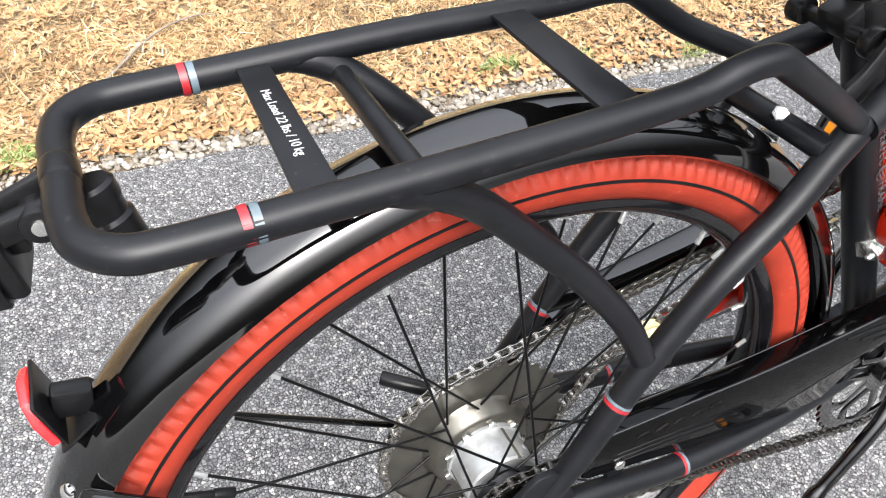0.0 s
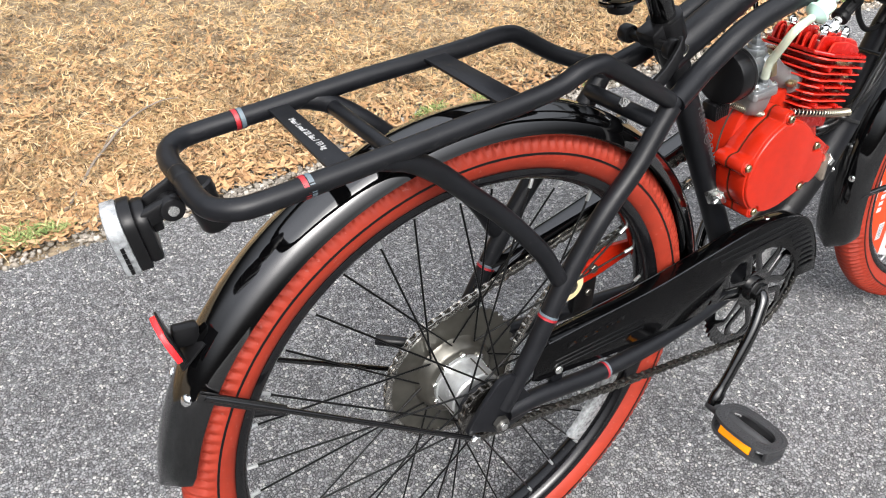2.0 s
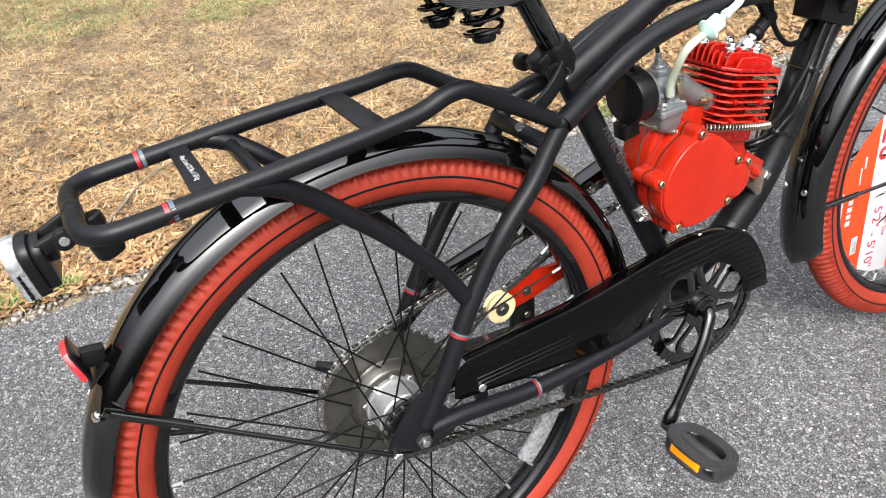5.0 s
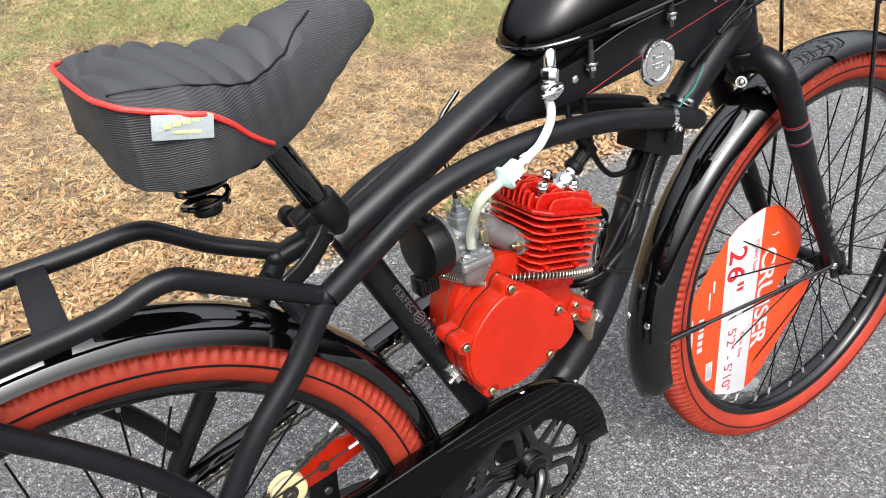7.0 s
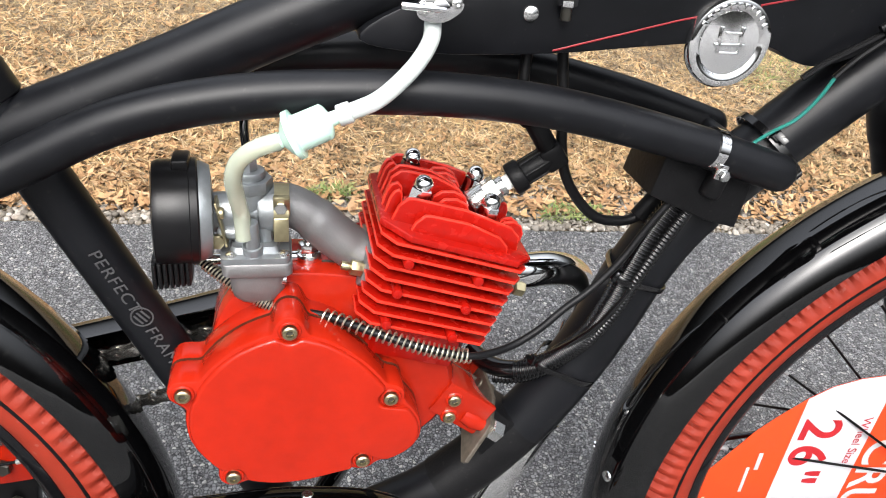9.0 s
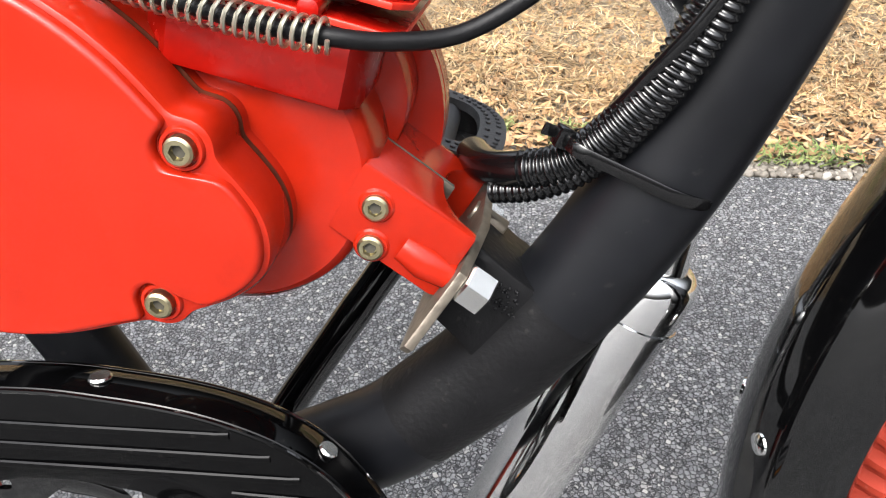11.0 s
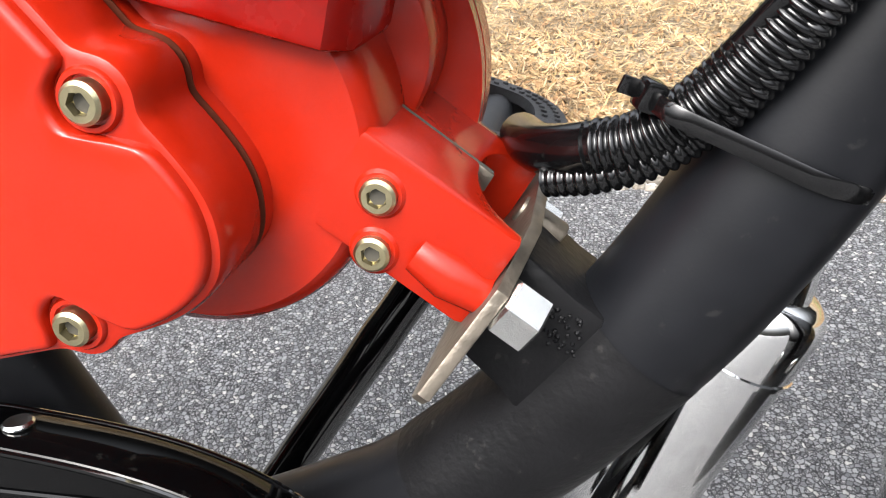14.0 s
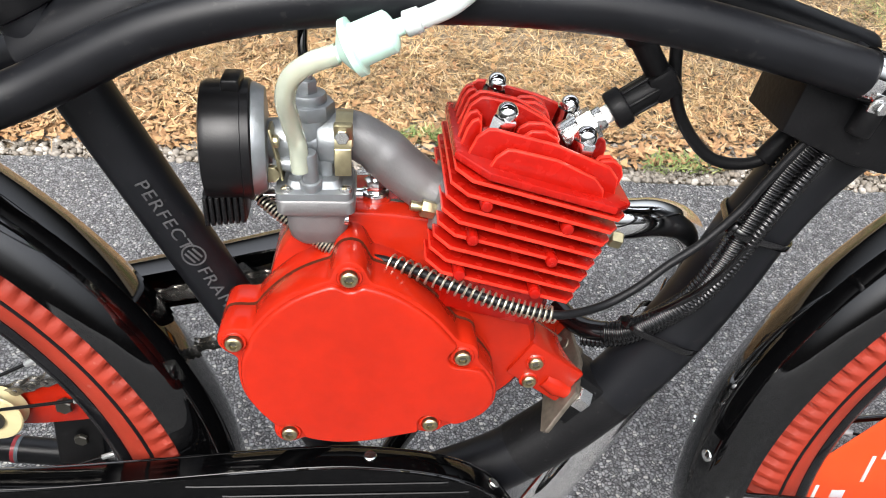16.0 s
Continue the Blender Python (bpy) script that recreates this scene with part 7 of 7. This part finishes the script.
def strap(name, label, centre, d, r, head=None, squash_r=None):
    """A cable tie: flat band with its locking head."""
    t = thing(name, label, "cable tie")
    d = Vector(d).normalized()
    b = spin(bmesh.new(), [(r, -0.0024), (r + 0.0012, -0.0024), (r + 0.0012, 0.0024), (r, 0.0024)], 44, centre, d, closed=True)
    part("band", b, LOOM, t)
    if head is not None:
        h = Vector(head)
        out = (h - Vector(centre))
        out = (out - d * out.dot(d)).normalized()
        part("locking_head", block(bmesh.new(), (0.0075, 0.0085, 0.0062), frame_at(h, d, out), 0.001), LOOM, t)
        part("tail", block(bmesh.new(), (0.0046, 0.009, 0.0012), frame_at(h + out * 0.005 + d.cross(out) * 0.004, d, out), 0.0004), LOOM, t)
    return t




def bundle_tie(label, d, hoops, head):
    """A cable tie pulled tight round several round things; hoops: (centre, radius) in one plane across d."""
    t = thing("cable_tie", label, "cable tie")
    d = Vector(d).normalized()
    e2 = V(0, -1, 0)
    e1 = d.cross(e2).normalized()
    o = Vector(hoops[0][0])
    cloud = sorted({(round((Vector(c) - o).dot(e1) + r * math.cos(a), 6), round((Vector(c) - o).dot(e2) + r * math.sin(a), 6)) for c, r in hoops for a in (2 * math.pi * k / 40 for k in range(40))})

    def chain_of(points):
        out = []
        for p in points:
            while len(out) > 1 and (out[-1][0] - out[-2][0]) * (p[1] - out[-2][1]) - (out[-1][1] - out[-2][1]) * (p[0] - out[-2][0]) <= 0:
                out.pop()
            out.append(p)
        return out[:-1]
    ring = [o + e1 * x + e2 * y for x, y in chain_of(cloud) + chain_of(cloud[::-1])]
    mean = sum(ring, V(0, 0, 0)) / len(ring)
    b = bmesh.new()
    vs = [[b.verts.new(p + (p - mean).normalized() * h + d * w) for h, w in ((0, -0.0023), (0.0010, -0.0023), (0.0013, -0.0018), (0.0013, 0.0018), (0.0010, 0.0023), (0, 0.0023))] for p in ring]
    for r, q in zip(vs, vs[1:] + vs[:1]):
        for k in range(6):
            b.faces.new((r[k], r[(k + 1) % 6], q[(k + 1) % 6], q[k]))
    part("band", b, LOOM, t)
    h = Vector(head)
    out = h - mean
    out = (out - d * out.dot(d)).normalized()
    part("locking_head", block(bmesh.new(), (0.0074, 0.0062, 0.0060), frame_at(h, d, out), 0.0009), LOOM, t)
    part("tail", block(bmesh.new(), (0.0044, 0.0012, 0.0060), frame_at(h - d.cross(out) * 0.0025 + out * 0.004, d, out), 0.0004), LOOM, t)
    return t


bundle_tie("black nylon cable tie round tube and loom", (0.41, 0.0, 0.91), [((.648, 0, .490), 0.0234), ((.6232, -.0125, .5012), 0.0088)], (.6140, -.0130, .5055))
bundle_tie("black nylon cable tie round tube and loom", (0.42, 0.0, 0.90), [((.6865, 0, .5720), 0.0234), ((.6640, -.0245, .5825), 0.0088)], (.6560, -.0290, .5870))
strap("cable_tie", "black nylon cable tie round tube and teal wire", (.7640, -0.001, .6700), (0.70, 0.0, 0.72), 0.0285, (.752, -.022, .686))
part("teal_wire", tube(curve([(.7314, -.0255, .6800), (.7449, -.0255, .6896), (.7603, -.0255, .6988), (.7717, -.0255, .7132), (.7786, -.0252, .7264), (.7860, -.0250, .7350)], 6), 0.0012, 8), TEAL, loom, "teal insulated wire")
part("black_wire", tube(curve([(.7560, -.0240, .7250), (.7700, -.0250, .7360), (.7860, -.0265, .7460), (.8127, -.0270, .7620)], 6), 0.0022, 8), BLACK_RUBBER, loom)
part("black_wire", tube(curve([(.7780, -.0250, .7260), (.7880, -.0262, .7380), (.8020, -.0270, .7500), (.8200, -.0275, .7640)], 6), 0.0020, 8), BLACK_RUBBER, loom)

ign = thing("ignition_box", "black taped ignition box clamped under the arch tube", "ignition module")
b = bmesh.new()
prism(b, [(.664, .650), (.670, .679), (.682, .6745), (.736, .6635), (.731, .625), (.706, .6315)], -0.036, 0.010, 0.0022)
part("box_body", b, TAPE, ign, "black resin ignition module")
b = bmesh.new()
rod(b, (.704, -.0365, .650), (.708, -.0365, .666), 0.0075, 16, 0.002)
part("box_ear", b, TAPE, ign)
b = bmesh.new()
cd = V(0.93, 0.02, -0.27).normalized()
spin(b, [(0.0122, -0.0034), (0.0130, -0.0034), (0.0130, 0.0034), (0.0122, 0.0034)], 40, (.6930, -.0455, .6860), cd, closed=True)
block(b, (0.007, 0.0025, 0.010), pose(0.6960, -0.0560, 0.675, 0, 15, 0), 0.0006)
part("tube_clamp", b, CHROME, ign, "bright zinc tube clamp")
part("clamp_screw", hex_nut(0.0036, 0.004), STEEL, ign, "", aim((0.6968, -0.0570, 0.6735), (0.2, -1, 0)))

# ---- exhaust ----
exhaust = thing("exhaust", "chrome exhaust pipe and canister muffler behind the down tube", "exhaust")
pipe = curve([(.578, .000, .579), (.600, .002, .574), (.625, .012, .569), (.648, .026, .556), (.664, .038, .535), (.670, .044, .507), (.668, .046, .480), (.665, .046, .452), (.661, .045, .426)], 8)
part("exhaust_pipe", tube(pipe, 0.0128, 28), CHROME, exhaust, "bent chrome exhaust pipe")
b = bmesh.new()
prism(b, [(-0.022, -0.005), (-0.009, -0.0125), (0.009, -0.0125), (0.022, -0.005), (0.022, 0.005), (0.009, 0.0125), (-0.009, 0.0125), (-0.022, 0.005)], -0.002, 0.002, 0.0008, Matrix.Translation((0.5855, 0.0, 0.5745)) @ Matrix.Rotation(radians(16), 4, "Y") @ Matrix.Rotation(radians(90), 4, "Z"))
part("exhaust_flange", b, ALLOY, exhaust)
for y in (-0.019, 0.019):
    part("flange_nut", hex_nut(0.0055, 0.008), BRASS, exhaust, "yellow zinc nut", aim((0.5875, y, 0.574), (0.96, 0, -0.27)))
part("exhaust_port", prism(bmesh.new(), [(-0.022, -0.014), (0.022, -0.014), (0.022, 0.014), (-0.022, 0.014)], -0.009, 0.009, 0.002, Matrix.Translation((0.577, 0, 0.577)) @ Matrix.Rotation(radians(16), 4, "Y") @ Matrix.Rotation(radians(90), 4, "Z")), RED_FIN, engine)
MD = V(-0.40, 0.02, -0.915).normalized()
M0 = V(0.6625, 0.045, 0.4285)
b = spin(bmesh.new(), [(0.010, 0.0), (0.0150, 0.0), (0.0180, 0.0015), (0.0205, 0.005), (0.0215, 0.010), (0.0215, 0.026), (0.0222, 0.0265), (0.0222, 0.0285), (0.0210, 0.0292), (0.0208, 0.205), (0.0190, 0.213), (0.010, 0.215)], 56, M0, MD)
part("muffler_can", b, CHROME, exhaust, "polished chrome muffler canister")
part("tail_pipe", rod(bmesh.new(), M0 + MD * 0.210, M0 + MD * 0.235, 0.008, 24, 0.001), CHROME, exhaust)


# ---- fuel tank, side panels ----
tank = thing("fuel_tank", "glossy black teardrop fuel tank strapped over the top tube", "fuel tank")
tank_stations = [(0.503, 0.008, 0.006), (0.507, 0.020, 0.015), (0.515, 0.032, 0.026), (0.528, 0.042, 0.039), (0.545, 0.050, 0.053), (0.57, 0.057, 0.069), (0.61, 0.063, 0.086), (0.66, 0.066, 0.099), (0.72, 0.066, 0.105), (0.77, 0.061, 0.103), (0.81, 0.050, 0.094), (0.832, 0.038, 0.080), (0.845, 0.022, 0.058), (0.849, 0.008, 0.030)]


def seam_z(x):
    return 0.8045 + 0.115 * (x - 0.503)


def tank_ring(x, w, h):
    ring = []
    for k in range(25):
        a = math.pi * k / 24
        ring.append(V(x, -w * math.copysign(abs(math.cos(a)) ** 0.85, math.cos(a)), seam_z(x) + h * math.sin(a) ** 0.9))
    for k in range(1, 12):
        a = math.pi * k / 12
        ring.append(V(x, w * math.cos(a) * 0.97, seam_z(x) - 0.014 * min(1, w / 0.04) * math.sin(a) ** 0.6))
    return ring


part("tank_shell", loft(bmesh.new(), [tank_ring(*s) for s in tank_stations]), TANK, tank, "gloss black pressed tank shell")
rim_line = [V(x, -w * 1.0, seam_z(x)) for x, w, h in tank_stations] + [V(x, w, seam_z(x)) for x, w, h in tank_stations[::-1]]
part("tank_seam", tube(curve(rim_line, 4, True), 0.0021, 8, closed=True), GLOSS, tank)
for x, z in ((0.593, 0.767), (0.717, 0.794)):
    b = bmesh.new()
    rod(b, (x - 0.001, -0.026, z + 0.040), (x, -0.026, z - 0.012), 0.0032, 12, 0.0008)
    part("strap_stud", b, SPROCKET, tank)
    b = bmesh.new()
    rod(b, (x, -0.026, z + 0.003), (x, -0.026, z - 0.004), 0.0058, 6, 0.0008)
    rod(b, (x, -0.026, z + 0.005), (x, -0.026, z + 0.0025), 0.0072, 18, 0.0006)
    part("strap_nut", b, CHROME, tank, "bright strap nut")
panel_line = [(.478, .739), (.520, .7325), (.590, .7345), (.660, .7415), (.700, .7440), (.731, .7420), (.748, .7345), (.768, .7315), (.795, .7400), (.835, .765), (.846, .796), (.835, .8115), (.770, .8075), (.690, .7985), (.620, .783), (.550, .771), (.500, .757)]
b = prism(bmesh.new(), smooth_outline(panel_line, 4), -0.0205, 0.0205, 0.0012)
panel = part("tank_skirt", b, MATTE, bicycle, "flat black steel panel under the tank with red pinstripe")
for y in (-0.0209, 0.0209):
    part("pinstripe", tube([V(.590, y, .7365), V(.667, y, .7570), V(.724, y, .7690), V(.818, y, .7880), V(.838, y, .7920)], 0.0006, 8, squash=((0, 1, 0), 0.5)), RED_BAND, panel, "thin red pinstripe")
    part("edge_trim", tube(curve([(.600, y * 1.03, .7800), (.646, y * 1.03, .7925), (.700, y * 1.03, .8005), (.783, y * 1.03, .8085)], 6), 0.0009, 8), TRIM, panel, "bright edge trim")
for x, z in ((0.574, 0.757), (0.800, 0.797)):
    part("panel_rivet", spin(bmesh.new(), [(0.0048, 0), (0.0044, 0.0014), (0.0025, 0.0024), (0, 0.0027)], 20), STEEL, panel, "domed zinc rivet", aim((x, -0.0206, z), (0, -1, 0)))
badge = part("badge", spin(bmesh.new(), [(0.0272, -0.001), (0.0275, 0.0015), (0.0262, 0.0040), (0.0235, 0.0048), (0.0205, 0.0042), (0.0190, 0.0030), (0.0, 0.0034)], 56, (0.6995, -0.0210, 0.7450), (0, -1, 0)), CHROME, bicycle, "round chrome badge with raised bars")
for dx, dz, sx, sz in ((-0.007, 0.002, 0.0022, 0.016), (0.007, 0.002, 0.0022, 0.016), (0, -0.001, 0.020, 0.0020), (0, -0.006, 0.014, 0.0018), (0.001, 0.006, 0.010, 0.0018)):
    part("badge_bar", block(bmesh.new(), (sx, 0.0016, sz), pose(0.6995 + dx, -0.0247, 0.7450 + dz), 0.0004), CHROME, badge)
for k in range(11):
    a = radians(30 + 12 * k)
    part("badge_bar", block(bmesh.new(), (0.0026, 0.0012, 0.0036), Matrix.Translation((0.6995 + 0.0225 * math.cos(a), -0.0259, 0.7450 + 0.0225 * math.sin(a))) @ Matrix.Rotation(math.pi / 2 - a, 4, "Y"), 0.0003), CHROME, badge)

# ---- basket ----
basket = thing("wire_basket", "black wire basket on the handlebar over the front wheel", "basket", LEANED @ STEER)
ZB, X0, X1, YW, TOPZ = 0.785, 0.925, 1.185, 0.165, 1.02


def wire(name, a, c, r=0.0016):
    part(name, tube([V(*a), V(*c)], r, 8), GLOSS, basket)


def hoop(name, x0, x1, y, z, r):
    pts = []
    for sx, sy in ((0, -1), (1, -1), (1, 1), (0, 1)):
        cx, cy = (x1 if sx else x0), sy * y
        pts.append(V(cx, cy, z))
    out = []
    for i, p in enumerate(pts):
        a, c = pts[i - 1], pts[(i + 1) % 4]
        for t in (0.0, 0.5, 1.0):
            q = p + (a - p).normalized() * 0.02 * (1 - t) + (c - p).normalized() * 0.02 * t
            out.append(q.lerp(p, 0.25 if t == 0.5 else 0))
    part(name, tube(out, r, 10, closed=True), GLOSS, basket)


hoop("base_hoop", X0, X1, YW, ZB, 0.0030)
for z, g in ((0.83, 0.006), (0.88, 0.012), (0.94, 0.019)):
    hoop("side_hoop", X0 - g, X1 + g, YW + g, z, 0.0017)
hoop("top_hoop", X0 - 0.028, X1 + 0.028, YW + 0.028, TOPZ, 0.0036)
for k in range(10):
    y = -YW + 0.015 + (2 * YW - 0.03) * k / 9
    wire("floor_wire", (X0, y, ZB + 0.002), (X1, y, ZB + 0.002))
    for x, s in ((X0, -1), (X1, 1)):
        wire("side_wire", (x, y, ZB - 0.005), (x + s * 0.028, y * 1.15, TOPZ))
for k in range(8):
    x = X0 + 0.015 + (X1 - X0 - 0.03) * k / 7
    wire("floor_wire", (x, -YW, ZB + 0.0045), (x, YW, ZB + 0.0045))
    for s in (-1, 1):
        wire("side_wire", (x, s * YW, ZB - 0.005), (x + (x - 1.055) * 0.2, s * (YW + 0.028), TOPZ))
for s in (-1, 1):
    part("support_rod", tube(curve([(1.0800, 0.076 * s, 0.336), (1.072, 0.074 * s, 0.42), (1.068, 0.072 * s, 0.60), (1.050, 0.072 * s, 0.757), (1.046, 0.074 * s, 0.788)], 6), 0.0031, 12), GLOSS, basket)
# handlebar stem and hanging cables
b = bmesh.new()
rod(b, HEAD_T - axis * 0.010, HEAD_T - axis * 0.105, 0.0112, 22, 0.001)
rod(b, HEAD_T - axis * 0.090 + V(-0.01, 0, 0), HEAD_T - axis * 0.105 + V(0.045, 0, 0.01), 0.013, 22, 0.003)
part("stem", b, GLOSS, bicycle, "black handlebar stem", STEER)
bar = curve([(0.62, -0.33, 1.00), (0.72, -0.31, 1.00), (0.80, -0.26, 0.992), (0.845, -0.15, 0.970), (0.860, -0.05, 0.955), (0.862, 0, 0.953)], 6)
part("handlebar", tube(bar + mirrored(bar[:-1])[::-1], 0.0111, 18), GLOSS, bicycle, "black swept cruiser handlebar", STEER)
for y in (-1, 1):
    part("grip", tube(curve([(0.60, 0.332 * y, 1.00), (0.66, 0.325 * y, 1.00), (0.72, 0.31 * y, 1.00)], 5), 0.0160, 18), BLACK_RUBBER, bicycle, "black rubber grip", STEER)
for pts in ([(.800, -.029, .756), (.830, -.031, .772), (.866, -.034, .781), (.905, -.036, .789), (.950, -.032, .808), (1.00, -.02, .86), (.985, -.02, .93), (.93, -.06, .975), (.86, -.10, .972)],
            [(.796, -.029, .758), (.814, -.032, .772), (.836, -.035, .788), (.852, -.036, .812), (.862, -.034, .850), (.880, -.03, .91), (.87, -.05, .965)]):
    part("control_cable", tube(curve(pts, 8), 0.0026, 10), BLACK_RUBBER, bicycle, "black control cable")
strap("cable_tie", "black nylon cable tie round the steering head cables", (.838, -0.006, .768), (0.35, 0.0, -0.94), 0.0300)

# ---- hang tag in the front wheel ----
TAG = LEANED @ STEER
tag = thing("hang_tag", "orange and white cardboard size tag hung in the front wheel spokes", "hang tag", TAG)
tag_line = [(.850, .425), (.871, .4435), (.890, .456), (.914, .464), (.944, .468), (.975, .463), (1.000, .448), (1.024, .424), (1.039, .396), (1.043, .368), (1.035, .348), (1.018, .329), (.999, .314), (.994, .304), (.999, .296), (1.010, .292), (1.035, .294), (1.060, .298), (1.078, .292), (1.078, .272), (1.040, .228), (.975, .158), (.952, .140), (.930, .135), (.900, .142), (.864, .161), (.838, .195), (.815, .229), (.798, .268), (.788, .304), (.785, .330), (.788, .357), (.803, .366), (.834, .409)]
YT = -0.0125


def clip_band(outline, xa, xb):
    """The part of an outline between two lines x = xa(z) and x = xb(z)."""
    def cut(poly, side):
        out = []
        for i, p in enumerate(poly):
            q = poly[(i + 1) % len(poly)]
            a, c = side(p), side(q)
            if a >= 0:
                out.append(p)
            if (a >= 0) != (c >= 0):
                t = a / (a - c)
                out.append((p[0] + (q[0] - p[0]) * t, p[1] + (q[1] - p[1]) * t))
        return out
    return cut(cut(outline, lambda p: p[0] - xa(p[1])), lambda p: xb(p[1]) - p[0])


part("card", prism(bmesh.new(), tag_line, YT, YT + 0.0008, 0.0002), ORANGE, tag, "orange printed card")
white = clip_band(tag_line, lambda z: 0.8669 + (z - 0.2712) * 0.023, lambda z: 0.9426 + (z - 0.3234) * 0.035)
part("white_band", prism(bmesh.new(), white, YT - 0.0004, YT - 0.0001, 0.00005), CARD, tag, "white printed band")
TD = (-0.055, 0, -1)


def tag_text(word, x, z, size, mat, spacing=1.0, bold=0.0):
    lettering(word, size, mat, tag, frame_at((x, YT - 0.0008, z), TD, (0, -1, 0)), "tag_lettering", 0.0001, spacing, "", bold)


tag_text("26\"", 0.8910, 0.381, 0.0530, TAG_RED, 1.16, 0.016)
tag_text("Wheel Size", 0.9350, 0.393, 0.0122, TAG_RED)
tag_text("CRUISER", 0.9605, 0.305, 0.0465, CARD, 1.0, 0.02)
tag_text("5'2\" - 5'10\"", 0.8905, 0.215, 0.0275, TAG_RED)
tag_text("Rider Size", 0.9170, 0.235, 0.0120, TAG_RED)


def tag_bar(x, z, w, h, mat):
    b = bmesh.new()
    prism(b, [(x - w / 2, z - h / 2), (x + w / 2, z - h / 2), (x + w / 2, z + h / 2), (x - w / 2, z + h / 2)], YT - 0.0008, YT - 0.0004, 0.00005)
    part("print_bar", b, mat, tag)


for x, z, w, h in ((.846, .372, .004, .020), (.838, .350, .003, .030), (.823, .320, .011, .009), (.824, .307, .010, .008), (.823, .294, .011, .009), (.822, .281, .010, .008), (.822, .268, .011, .009), (.804, .300, .003, .060), (.812, .235, .003, .030)):
    tag_bar(x, z, w, h, CARD)
tag_bar(.846, .216, .014, .034, CARD)
for k in range(8):
    tag_bar(.846, .203 + 0.0037 * k, .011, .0013 + 0.0006 * (k % 3), GREY_PRINT)
for a in ((.975, .415), (.905, .300)):
    part("fixing_tie", tube(curve([(a[0] - 0.006, YT - 0.002, a[1]), (a[0], YT - 0.004, a[1] + 0.002), (a[0] + 0.006, YT - 0.002, a[1]), (a[0] + 0.004, YT + 0.012, a[1]), (a[0] - 0.004, YT + 0.012, a[1])], 4, True), 0.0008, 6, closed=True), CARD, tag)

# ---- lamp on the rack ----
lamp = thing("rear_lamp", "clear-lensed black plastic bicycle lamp clamped to the rack", "bicycle lamp")
LM = Matrix.Translation((-0.2965, 0.0115, 0.6735)) @ Matrix.Rotation(radians(8), 4, "X") @ Matrix.Rotation(radians(-5), 4, "Y") @ Matrix.Rotation(radians(-8), 4, "Z")
oval = [(-0.0205, -0.026), (-0.018, -0.0275), (0.018, -0.0275), (0.0205, -0.026), (0.0215, 0.010), (0.019, 0.020), (0.012, 0.0265), (0.0, 0.0285), (-0.012, 0.0265), (-0.019, 0.020), (-0.0215, 0.010)]
TURN = LM @ Matrix.Rotation(radians(-90), 4, "Z")
part("lens", prism(bmesh.new(), oval, -0.0135, -0.0005, 0.0025, TURN), CLEAR_LENS, lamp, "clear faceted plastic lens")
for k in range(9):
    part("lens_facet", block(bmesh.new(), (0.036, 0.0008, 0.0022), TURN @ Matrix.Translation((0, -0.0137, -0.020 + 0.0042 * k)), 0.0003), CLEAR_LENS, lamp)
b = bmesh.new()
prism(b, scaled(oval, 0.98, (0, 0)), -0.0008, 0.009, 0.001, TURN)
prism(b, scaled(oval, 0.86, (0, 0)), 0.008, 0.019, 0.003, TURN)
block(b, (0.016, 0.010, 0.022), TURN @ Matrix.Translation((0, 0.022, 0.008)), 0.002)
part("housing", b, PLASTIC, lamp, "black plastic lamp housing")
b = bmesh.new()
for k in range(5):
    block(b, (0.0006, 0.0030, 0.0050), LM @ Matrix.Translation((-0.0072, -0.0218, -0.022 + 0.0058 * k)) @ Matrix.Rotation(radians(90), 4, "Z"), 0.0002)
part("print_bars", b, PLASTIC, lamp)
b = bmesh.new()
block(b, (0.034, 0.010, 0.015), pose(-0.270, -0.001, 0.6905, 0, -12, 4), 0.003)
block(b, (0.030, 0.006, 0.019), pose(-0.264, 0.010, 0.697, 0, -20, 4), 0.003)
rod(b, (-0.262, -0.0085, 0.690), (-0.262, 0.018, 0.690), 0.0100, 24, 0.002)
part("bracket_arm", b, PLASTIC, lamp)
part("bracket_screw", spin(bmesh.new(), [(0.0046, 0), (0.0044, 0.0012), (0.002, 0.0018), (0.0, 0.0012)], 18), STEEL, lamp, "rusty steel screw", aim((-0.262, -0.0085, 0.690), (0, -1, 0)))
b = bmesh.new()
spin(b, [(0.0088, -0.010), (0.0094, -0.008), (0.0096, -0.006), (0.0096, 0.006), (0.0094, 0.008), (0.0088, 0.010)], 36, (-0.2475, 0.002, 0.7090), (0, 1, 0), closed=True)
part("bar_clamp", b, PLASTIC, lamp)
b = bmesh.new()
BD = V(0.22, -0.10, -0.97).normalized()
spin(b, [(0.0, -0.016), (0.011, -0.016), (0.0130, -0.014), (0.0130, -0.006), (0.0118, -0.004), (0.0118, 0.003), (0.0138, 0.005), (0.0142, 0.022), (0.0122, 0.026), (0.0, 0.026)], 32, (-0.2350, 0.003, 0.6850), BD)
part("thumb_barrel", b, PLASTIC, lamp, "black plastic thumb screw barrel")
